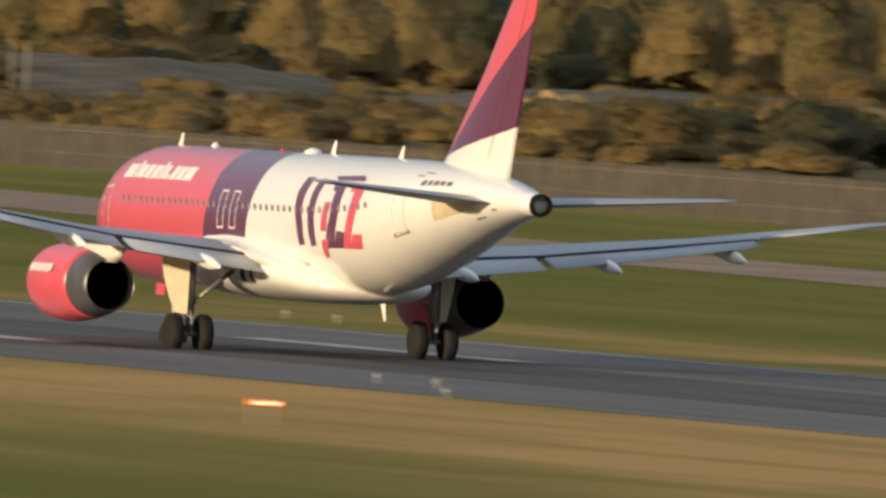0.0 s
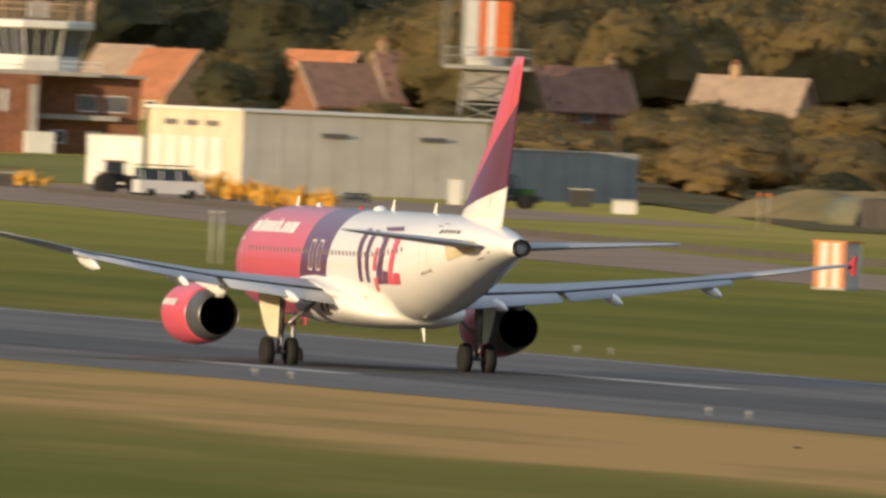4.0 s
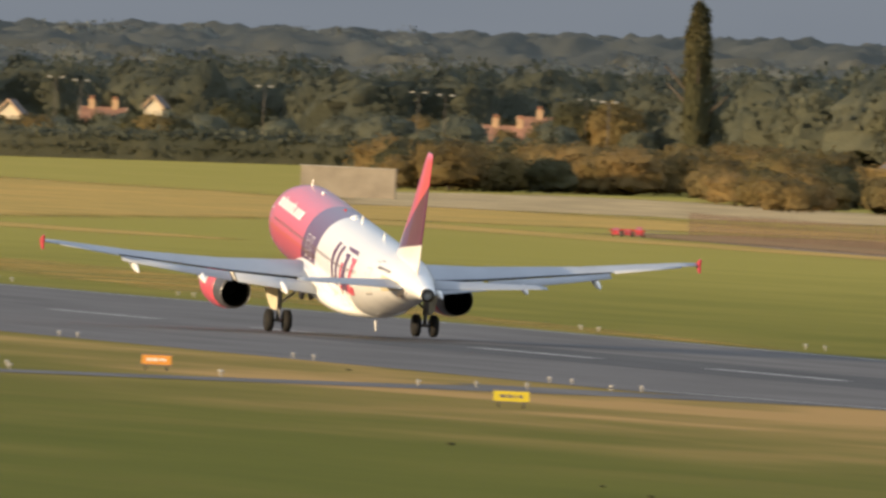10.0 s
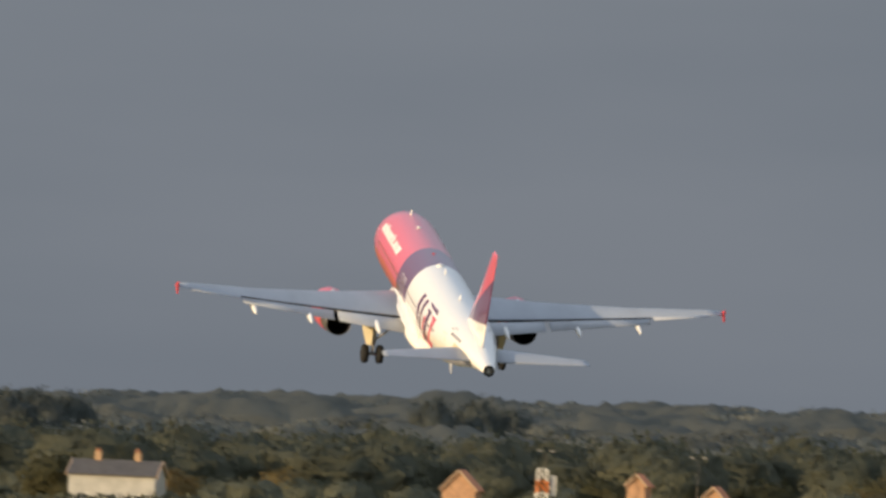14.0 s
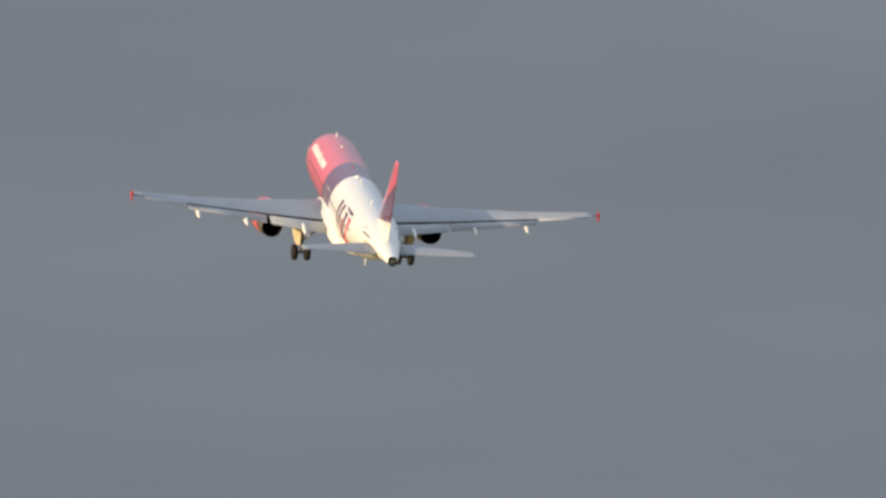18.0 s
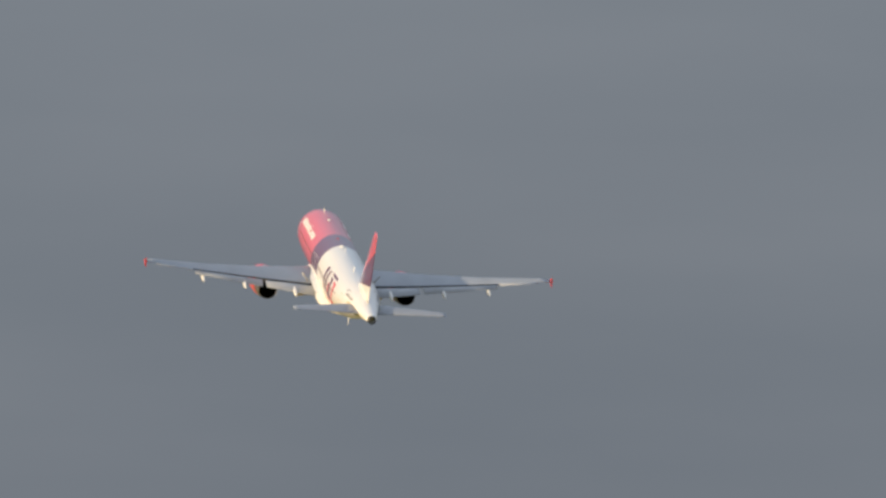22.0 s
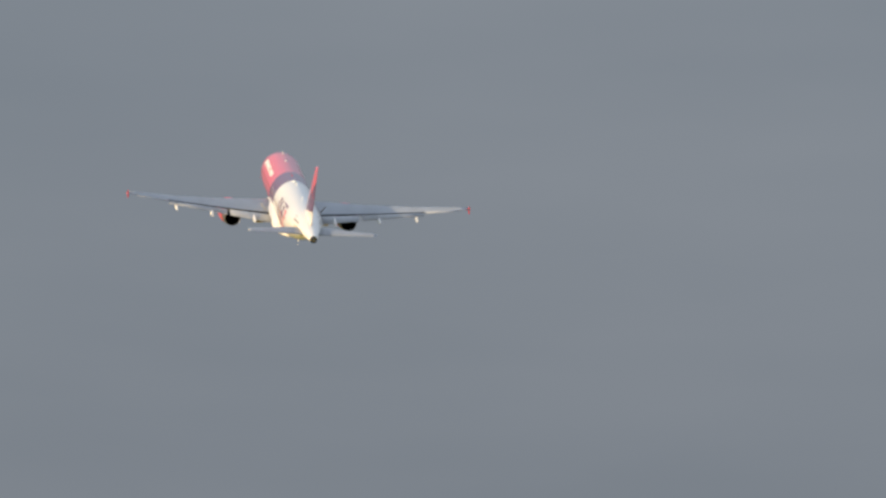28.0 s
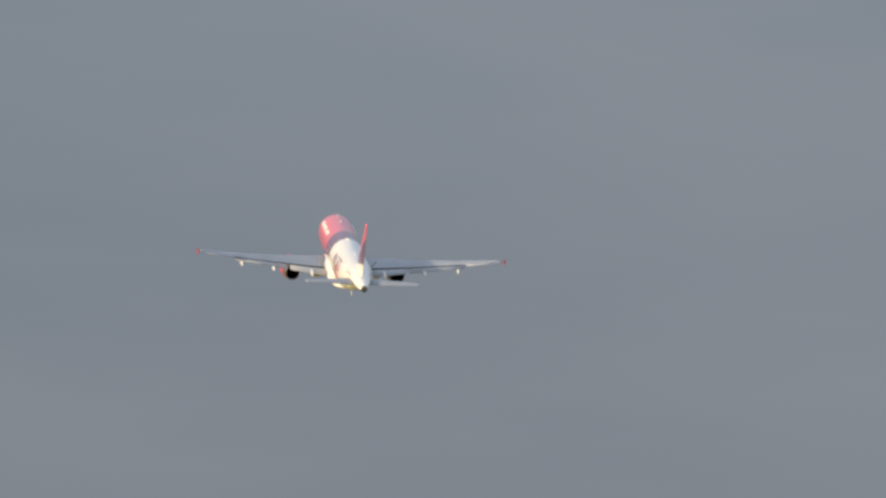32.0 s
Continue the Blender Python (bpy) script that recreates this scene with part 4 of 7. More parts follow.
def plant(kind, x, y, height, hue, rng, group, spread=1.0, crown=None):
    ob = new(kind if kind != "bush" else "bush")
    s = height * spread
    ob.matrix_basis = Matrix.LocRotScale((x, y, rise(x, y) - 0.02 * height), Euler((0, 0, rng.uniform(0, 6.28))), (s, s, height))
    label = {"tree": f"{HUES[hue]} broad-leaved tree with an uneven crown", "bush": f"{HUES[hue]} rounded scrub bush on the rough bank", "poplar": "tall narrow dark green poplar above the houses"}[kind]
    tagged(ob, label, "bush" if kind == "bush" else "tree", group)
    share("trunk", rng.choice(TRUNKS), Matrix.Identity(4), ob)
    share("crown", crown or rng.choice(CROWNS[kind, hue]), Matrix.Identity(4), ob)
    return ob


def scatter(kind, count, az, dist, height, hues, seed, group, spread=1.0, skip=None):
    rng = random.Random(seed)
    made = 0
    while made < count:
        d = math.sqrt(rng.uniform(dist[0] ** 2, dist[1] ** 2))
        x, y = polar(rng.uniform(*az), d)
        if skip and skip(x, y):
            made += 1
            continue
        plant(kind, x, y, rng.uniform(*height), rng.choice(hues), rng, group, spread * rng.uniform(0.85, 1.2))
        made += 1


LOW = {(kind, j): [leaf_mesh("crown", 200 + 10 * j + s + (50 if kind == "bush" else 0), 400, shape, 0.028 if kind == "tree" else 0.036, m_leaf_dark, 7) for s in range(3)] for kind, shape in (("tree", ROUND), ("bush", BUSH)) for j in (0,)}


def thicket(name, kind, count, az, dist, height, seed, label, category, material, spread=1.0, where=None):
    """A wood or hedge whose plants cannot be told apart: one mesh."""
    rng = np.random.default_rng(seed)
    co, no = [], []
    src = []
    for me in LOW[kind, 0]:
        v = np.empty(len(me.vertices) * 3, dtype=np.float32)
        me.vertices.foreach_get("co", v)
        n = np.array([tuple(c.vector) for c in me.corner_normals], dtype=np.float32)
        src.append((v.reshape(-1, 3), n))
    for _ in range(count):
        d = math.sqrt(rng.uniform(dist[0] ** 2, dist[1] ** 2))
        x, y = polar(rng.uniform(*az), d)
        if where and not where(x, y):
            continue
        h = rng.uniform(*height)
        a = rng.uniform(0, 2 * math.pi)
        c, s = math.cos(a), math.sin(a)
        turn = np.array(((c, -s, 0), (s, c, 0), (0, 0, 1)), dtype=np.float32)
        v, n = src[int(rng.integers(3))]
        w = h * spread * rng.uniform(0.85, 1.2)
        co.append((v @ turn.T) * np.array((w, w, h), dtype=np.float32) + np.array((x, y, rise(x, y)), dtype=np.float32))
        no.append(n @ turn.T)
    co, no = np.concatenate(co), np.concatenate(no)
    k = len(co) // 4
    me = bpy.data.meshes.new(name)
    me.vertices.add(len(co))
    me.vertices.foreach_set("co", co.ravel())
    me.loops.add(len(co))
    me.loops.foreach_set("vertex_index", np.arange(len(co), dtype=np.int32))
    me.polygons.add(k)
    me.polygons.foreach_set("loop_start", np.arange(0, len(co), 4, dtype=np.int32))
    me.update(calc_edges=True)
    me.shade_smooth()
    me.normals_split_custom_set_from_vertices(no)
    me.materials.append(material)
    return tagged(new(name, me), label, category, kind="stuff")


def clipped_hedge(name, az, dist, height, deep, seed, label, material):
    """A long hedge: an uneven body with a rounded top under a coat of leaf sprays."""
    rng = np.random.default_rng(seed)
    n = int(radians(az[1] - az[0]) * dist / 0.8)
    shape = ((-0.5, 0.0), (-0.52, 0.4), (-0.47, 0.8), (-0.3, 0.97), (0.0, 1.0), (0.3, 0.97), (0.5, 0.7), (0.5, 0.0))

    def place(u, k, out=0.0):
        a = az[0] + (az[1] - az[0]) * u / n
        f, g = shape[k]
        x, y = polar(a, dist)
        top = height * (1 + 0.16 * noise.noise(Vector((u * 0.02, seed, 0))) + 0.06 * noise.noise(Vector((u * 0.25, seed, k))))
        x, y = polar(a, dist + f * deep * (1 + 0.25 * noise.noise(Vector((u * 0.3, k * 0.7, seed)))) - out)
        return Vector((x, y, rise(x, y) + g * top))

    verts, faces = [place(u, k) for u in range(n + 1) for k in range(8)], []
    for u in range(n):
        faces += [(8 * u + k, 8 * u + k + 1, 8 * u + k + 9, 8 * u + k + 8) for k in range(7)]
    for _ in range(n * 22):
        p = place(rng.uniform(0, n), int(rng.integers(1, 6))) + Vector(rng.normal(size=3) * np.array((0.4, 0.15, 0.35)))
        u, w = Vector(rng.normal(size=3)) * 0.2, Vector(rng.normal(size=3)) * 0.16
        b = len(verts)
        verts += [p - u - w, p + u - w, p + u + w, p - u + w]
        faces.append((b, b + 1, b + 2, b + 3))
    tagged(raw(name, verts, faces, material, smooth=True), label, "hedge", kind="stuff")


# scrub on the bank behind the fence
scatter("bush", 95, (16.35, 18.5), (1990, 2170), (2.2, 4.2), (1, 2, 1, 2), 1, "scrub on the bank", 1.1)
scatter("bush", 34, (18.3, 20.6), (1740, 1850), (1.5, 2.6), (1, 2, 2, 1), 3, "scrub on the bank", 1.3)
scatter("bush", 8, (19.55, 19.85), (1700, 1760), (3.0, 3.8), (0, 1, 0), 4, "scrub on the bank", 1.0)
scatter("bush", 11, (19.95, 20.6), (1720, 1800), (3.0, 4.2), (0, 1, 2), 5, "scrub on the bank", 1.1)
scatter("tree", 85, (15.6, 20.7), (2720, 3040), (7, 11), (1, 1, 2, 0), 6, "wood on the bank", 1.1, lambda x, y: math.degrees(math.atan2(x, y)) < 16.9)
# hedges and gardens before the houses
scatter("bush", 26, (11.7, 12.9), (3300, 3420), (3.0, 5.0), (1, 2, 0), 9, "gardens among the houses", 1.0)
scatter("bush", 62, (11.0, 11.95), (3510, 3640), (4.0, 6.3), (1, 1, 2, 1, 0), 10, "russet bushes by the field", 1.0)
scatter("bush", 14, (14.75, 15.6), (2760, 2860), (3.0, 4.5), (1, 0, 2), 11, "scrub by the radar tower", 1.0)
scatter("tree", 9, (14.67, 14.80), (2960, 3040), (6, 8.5), (1, 1, 0), 12, "trees beside the tower", 0.9)
plant("tree", *polar(12.73, 3030), 7.5, 0, random.Random(4), "gardens among the houses", 1.0)
# woods behind the houses
scatter("bush", 80, (15.85, 20.6), (2180, 2330), (2.2, 4.0), (1, 2, 2, 0), 2, "scrub on the bank", 1.15)
thicket("heap_scrub", "bush", 70, (18.2, 20.8), (1960, 2200), (0.8, 1.8), 20, "low brown scrub over the spoil heaps", "scrub", m_leaf_rust, 1.3)
thicket("hill_trees", "bush", 150, (18.1, 20.9), (2200, 2620), (6.0, 11.0), 18, "olive trees above the spoil heaps", "scrub", m_leaf_olive, 0.5)
thicket("dark_hill_trees", "bush", 60, (18.1, 20.9), (2240, 2560), (6.0, 10.0), 19, "dark green trees above the spoil heaps", "scrub", m_leaf_dark, 0.6)
thicket("fence_scrub", "bush", 110, (17.9, 20.9), (1640, 1860), (0.9, 2.2), 16, "low brown scrub behind the fence", "scrub", m_leaf_rust, 1.4)
thicket("fence_brush", "bush", 70, (16.5, 18.1), (1810, 2000), (1.2, 2.8), 15, "low brown scrub behind the fence", "scrub", m_leaf_olive, 1.3)
thicket("scrub_thicket", "bush", 190, (15.15, 20.8), (2330, 2640), (3.0, 5.0), 21, "brown and olive scrub covering the bank", "scrub", m_leaf_rust, 1.15)
thicket("hill_wood", "bush", 110, (14.9, 20.7), (3050, 3500), (11, 16), 22, "olive wood above the scrub bank", "woods", m_leaf_olive, 0.8)
thicket("house_wood", "bush", 170, (12.1, 15.8), (3480, 3900), (11, 15), 23, "dark green wood behind the houses", "woods", m_leaf_dark, 0.75)
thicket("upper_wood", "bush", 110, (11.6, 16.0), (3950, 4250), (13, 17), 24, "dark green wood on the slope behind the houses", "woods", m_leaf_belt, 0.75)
clipped_hedge("field_hedge", (7.4, 11.3), 4000, 4.0, 4.6, 25, "dark green clipped hedge along the field's end, greyed as by haze", m_leaf_belt)
thicket("garden_trees", "bush", 120, (7.4, 12.4), (4065, 4105), (4.5, 7.5), 29, "green trees before the distant houses, greyed as by haze", "woods", m_leaf_belt, 0.7)
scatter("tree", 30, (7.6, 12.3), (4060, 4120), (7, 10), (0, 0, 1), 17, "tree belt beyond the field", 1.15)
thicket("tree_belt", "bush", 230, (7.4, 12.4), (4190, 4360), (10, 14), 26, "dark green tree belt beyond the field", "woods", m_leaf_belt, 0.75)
for az, d, count, seed in (((11.65, 12.05), (3400, 3470), 36, 27), ((12.0, 12.45), (3290, 3360), 40, 30), ((12.4, 13.5), (2990, 3070), 120, 31)):
    thicket("garden_hedge", "bush", count, az, d, (3.2, 5.0) if seed == 31 else (2.4, 4.2), seed, "olive and brown hedge below the houses", "hedge", m_leaf_dark if seed == 31 else m_leaf_olive, 0.8)
thicket("bank_hedge", "bush", 70, (15.6, 16.85), (2840, 2890), (3.4, 4.9), 32, "olive hedge before the houses on the bank", "hedge", m_leaf_olive, 1.0)
thicket("back_gardens", "bush", 90, (12.0, 15.7), (3290, 3430), (4, 6.5), 28, "green bushes among the houses", "scrub", m_leaf_olive, 1.1)
poplar_crown = leaf_mesh("crown", 99, 2200, SPIRE, 0.012, m_leaf_dark, 14)
plant("poplar", *polar(11.62, 4080), 25.0, 0, random.Random(1), "tree belt beyond the field", 1.0, poplar_crown)


# the wooded ridge on the skyline
def canopy(az, dist, height, seed, label):
    """A closed wood roof seen from far off: crowns merged into one uneven sheet that falls to the ground at its edge."""
    n, k = 420, 40
    verts, faces = [], []
    for j in range(k + 1):
        d = dist[0] + (dist[1] - dist[0]) * j / k
        for i in range(n + 1):
            x, y = polar(az[0] + (az[1] - az[0]) * i / n, d)
            h = height[0] + (height[1] - height[0]) * j / k
            h += 2.2 * noise.noise(Vector((x * 0.02, y * 0.008, seed))) + 2.4 * noise.noise(Vector((x * 0.09, y * 0.05, seed))) + 1.3 * noise.noise(Vector((x * 0.4, y * 0.15, seed)))
            verts.append((x, y, rise(x, y) + (h if 0 < j < k else 0.0)))
    for j in range(k):
        faces += [(j * (n + 1) + i, j * (n + 1) + i + 1, (j + 1) * (n + 1) + i + 1, (j + 1) * (n + 1) + i) for i in range(n)]
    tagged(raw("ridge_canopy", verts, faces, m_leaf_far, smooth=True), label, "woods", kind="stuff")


canopy((7.0, 13.4), (4400, 4640), (5.5, 7.0), 3.0, "green wood covering the lower ridge, greyed as by haze")
canopy((7.0, 13.4), (4680, 4920), (7.0, 9.0), 8.0, "green wood along the skyline, haze painted into its colour")
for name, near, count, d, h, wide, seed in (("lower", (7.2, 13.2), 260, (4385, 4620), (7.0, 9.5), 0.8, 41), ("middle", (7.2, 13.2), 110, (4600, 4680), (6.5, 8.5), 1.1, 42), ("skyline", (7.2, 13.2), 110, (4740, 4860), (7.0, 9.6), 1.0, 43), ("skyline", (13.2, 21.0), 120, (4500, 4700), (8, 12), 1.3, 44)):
    thicket("ridge_wood", "bush", count, near, d, h, seed, f"haze-greyed wood on the {name} slope of the ridge", "woods", m_leaf_far, wide)
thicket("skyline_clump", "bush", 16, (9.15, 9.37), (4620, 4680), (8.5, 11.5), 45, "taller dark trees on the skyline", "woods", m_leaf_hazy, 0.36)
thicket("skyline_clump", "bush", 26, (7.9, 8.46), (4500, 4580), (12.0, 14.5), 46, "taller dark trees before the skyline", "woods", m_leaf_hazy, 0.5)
m_scrub = mat("brown_scrubland", (0.13, 0.095, 0.045), 0.95, var=0.25, scale=0.06, fine=12, obj=False, second=(0.085, 0.07, 0.03), spec=0.05)


def scrubland():
    verts, faces, n, k = [], [], 40, 24
    for j in range(k + 1):
        for i in range(n + 1):
            az = 15.1 + 6.4 * i / n
            d0 = float(np.interp(az, (15.1, 15.7, 15.8, 16.45, 16.6, 17.9, 18.5, 21.5), (2290, 2270, 2050, 2022, 1770, 1640, 1484, 1250)))
            x, y = polar(az, d0 + (3370 - d0) * j / k)
            verts.append((x, y, rise(x, y) + 0.06 + 0.5 * max(0, noise.noise(Vector((x * 0.05, y * 0.02, 0))))))
    for j in range(k):
        faces += [(j * (n + 1) + i, j * (n + 1) + i + 1, (j + 1) * (n + 1) + i + 1, (j + 1) * (n + 1) + i) for i in range(n)]
    tagged(raw("scrubland", verts, faces, m_scrub, smooth=True), "brown and olive rough ground on the bank", "rough ground", kind="structure")


scrubland()

# low weeds standing in the mown grass
def in_turf(x, y):
    return -130 < x - CL < -30 and (y < 1150 or y > 1205)


thicket("weed_clumps", "bush", 110, (5.0, 20.0), (700, 1700), (0.05, 0.11), 51, "low dark weed clumps in the mown grass", "weeds", m_leaf_dark, 1.6, in_turf)

# ---- bank behind the fence ----
m_scree = mat("grey_brown_spoil", (0.15, 0.12, 0.085), 0.95, var=0.25, scale=0.25, fine=10, obj=False, second=(0.085, 0.075, 0.05), spec=0.05)
m_bank = mat("dry_bank_grass", (0.27, 0.19, 0.085), 0.95, var=0.2, scale=0.15, fine=10, obj=False, second=(0.17, 0.135, 0.06), spec=0.05)
m_sand = mat("sandy_soil", (0.42, 0.28, 0.11), 0.95, var=0.15, scale=0.4, fine=8, obj=False, spec=0.05)


def mound(name, x, y, length, width, height, turn, material, label, category, seed=0, rough=0.25):
    n, k = 44, 18
    verts, faces = [], []
    for j in range(k + 1):
        for i in range(n + 1):
            u, v = i / n * 2 - 1, j / k * 2 - 1
            r = min(1.0, math.sqrt(u * u + v * v))
            z = height * (1 - r ** 2.5) * (1 + rough * noise.noise(Vector((u * 4 + seed, v * 4, seed)))) + rough * 0.4 * noise.noise(Vector((u * 14, v * 14, seed))) * (1 - r)
            q = pose(x, y, 0, 0, 0, turn) @ Vector((u * length / 2, v * width / 2, 0))
            verts.append((q.x, q.y, rise(q.x, q.y) + z - 0.1))
    for j in range(k):
        faces += [(j * (n + 1) + i, j * (n + 1) + i + 1, (j + 1) * (n + 1) + i + 1, (j + 1) * (n + 1) + i) for i in range(n)]
    return tagged(raw(name, verts, faces, material, smooth=True), label, category)


mound("spoil_mound", *polar(18.72, 2120), 48, 120, 2.6, -20, m_scree, "long grey-brown spoil heap behind the fence", "spoil heap", 3)
mound("spoil_mound", *polar(19.9, 2080), 56, 100, 2.0, -15, m_scree, "low brown spoil heap behind the fence", "spoil heap", 7)
for az, d, w, hgt in ((19.27, 1905, 9, 0.9), (18.9, 1930, 6, 0.8), (19.86, 1880, 11, 2.2), (20.2, 1960, 13, 2.4), (19.62, 1930, 9, 2.6)):
    mound("sand_heap", *polar(az, d), w, 9, hgt, 0, m_sand, "pale sandy soil heap on the bank", "sand heap", az)
mound("earth_bank", *polar(16.0, 2180), 22, 60, 2.4, -10, m_bank, "grassy earth bank in straw colours", "bank", 11)

m_palebank = mat("pale_dry_bank", (0.40, 0.34, 0.25), 0.95, var=0.15, scale=0.3, fine=10, obj=False, second=(0.31, 0.26, 0.18), spec=0.05)
mound("pale_bank", 628.0, 2146.0, 6.4, 14, 2.5, -16, m_palebank, "pale dry earth bank behind the fence end", "bank", 5)

# ---- fences ----
m_pale = mat("weathered_galvanised_steel", (0.17, 0.14, 0.105), 0.7, 0.2, var=0.2, scale=0.8, per_object=0.1)
m_rustpost = mat("brown_fence_post", (0.12, 0.07, 0.045), 0.8, var=0.2, scale=2)


m_oldpale = mat("faded_brown_timber", (0.21, 0.135, 0.085), 0.85, var=0.2, scale=1.0)


def along(line, step):
    rest = 0.0
    for p, q in zip(line, line[1:]):
        p, q = Vector(p), Vector(q)
        n = (q - p).length
        u = rest
        while u < n:
            yield p + (q - p) * (u / n), (q - p).normalized()
            u += step
        rest = u - n


def palisade(name, line, height, pitch, material, label, post_step=2.75, pale=0.075, first=0):
    """Steel pales on two rails between posts; the pales are one part, being past counting."""
    fence = tagged(new(name), label, "fence")
    x, y = line[0]
    verts, faces = [], []
    shape = [(-pale / 2, 0, 0), (pale / 2, 0, 0), (pale / 2, 0, height - 0.08), (0, 0, height), (-pale / 2, 0, height - 0.08), (0, -0.02, 0), (0, -0.02, height - 0.1)]
    one = bpy.data.meshes.new("pale")
    one.from_pydata(shape, [], [(0, 1, 2, 3, 4), (0, 5, 6, 4)])
    one.materials.append(material)
    for i, (p, way) in enumerate(along(line, pitch)):
        m = Matrix.LocRotScale((p.x, p.y, rise(p.x, p.y)), Euler((0, 0, math.atan2(way.y, way.x))), (1, 1, random.uniform(0.98, 1.02)))
        if first <= i < first + 300:
            share("pale", one, m, fence)
            continue
        b = len(verts)
        verts += [tuple(m @ Vector(v)) for v in shape]
        faces += [(b, b + 1, b + 2, b + 3, b + 4), (b, b + 5, b + 6, b + 4)]
    tagged(raw("pale_infill", verts, faces, material, fence), "closely set upright pales", kind="stuff")
    pts = [p for p, _ in along(line, 12)]
    for level in (0.35, 0.85):
        rings = []
        for p in pts:
            z = rise(p.x, p.y) + height * level
            rings.append([(p.x + 0.03, p.y, z - 0.03), (p.x + 0.03, p.y, z + 0.03), (p.x - 0.03, p.y, z + 0.03), (p.x - 0.03, p.y, z - 0.03)])
        part("rail", loft(rings), material, fence, smooth=False)
    me = bpy.data.meshes.new("post")
    bm = boxes((-0.05, 0.05, -0.05, 0.05, -0.3, height + 0.05))
    bm.to_mesh(me)
    bm.free()
    me.materials.append(material)
    for i, (p, way) in enumerate(along(line, post_step)):
        if i < 250:
            share("post", me, Matrix.Translation((p.x, p.y, rise(p.x, p.y))), fence)
    return fence


palisade("perimeter_fence", [(CL + 180, 1150), (466.5, 1394.0), (500.1, 1547.2), (499.3, 1668.9), (CL + 268, 1830), (568.2, 1923.8), (576.5, 2010.0)], 2.35, 0.14, m_pale, "long grey-brown steel palisade fence below the bank", 4.0, first=2600)
palisade("field_fence", [(CL + 276, 2260), (CL + 284, 2450), (CL + 292, 2600), (CL + 300, 2790)], 2.3, 0.42, m_oldpale, "brown post-and-pale fence before the hangars", 3.0, 0.075)

# ---- buildings ----
m_brick = mat("red_brown_brick", (0.27, 0.115, 0.06), 0.85, var=0.15, scale=1.5, fine=12, bump=0.01)
m_tan_brick = mat("tan_brick", (0.50, 0.325, 0.185), 0.85, var=0.12, scale=1.5, fine=12)
m_cream_wall = mat("cream_render", (0.68, 0.58, 0.42), 0.8, var=0.08, scale=0.6)
m_white_wall = mat("white_cladding", (0.74, 0.72, 0.66), 0.6, var=0.06, scale=0.5)
m_grey_wall = mat("grey_cladding", (0.62, 0.585, 0.51), 0.65, var=0.07, scale=0.4)
# sun and shade painted in: orange on slopes facing the sun, brown on others
m_roof_shaded = mat("shaded_brown_tiles", (0.27, 0.135, 0.08), 0.8, var=0.15, scale=0.8, fine=10, per_object=0.15)
m_roof_sunlit = mat("sunlit_orange_tiles", (0.52, 0.19, 0.075), 0.8, var=0.12, scale=0.8, fine=10, per_object=0.12)
m_roof_tan = mat("buff_roof_tiles", (0.42, 0.29, 0.19), 0.8, var=0.12, scale=0.8, fine=10)
m_roof_grey = mat("grey_slates", (0.09, 0.078, 0.068), 0.75, var=0.15, scale=0.8, fine=10)
m_verge = mat("cream_bargeboard", (0.48, 0.33, 0.21), 0.7, var=0.08, scale=1)
m_frame = mat("white_window_frame", (0.75, 0.74, 0.70), 0.5, var=0.05)
m_pot = mat("terracotta_pot", (0.45, 0.2, 0.1), 0.8, var=0.1)


def window(parent, m, w, hgt, mullions=1):
    """A white frame with dark glass, set proud of the wall whose outside is m's -y side."""
    bm = boxes((-w / 2, -w / 2 + 0.09, -0.06, 0.05, 0, hgt), (w / 2 - 0.09, w / 2, -0.06, 0.05, 0, hgt), (-w / 2 + 0.09, w / 2 - 0.09, -0.06, 0.05, 0, 0.09), (-w / 2 + 0.09, w / 2 - 0.09, -0.06, 0.05, hgt - 0.09, hgt))
    for i in range(mullions):
        u = -w / 2 + w * (i + 1) / (mullions + 1)
        box(bm, u - 0.05, u + 0.05, -0.06, 0.05, 0.09, hgt - 0.09)
    fr = part("window_frame", bm, m_frame, parent, "white window frame", smooth=False, at=m)
    part("pane", boxes((-w / 2 + 0.09, w / 2 - 0.09, -0.02, 0.03, 0.09, hgt - 0.09)), m_glass, fr, smooth=False)


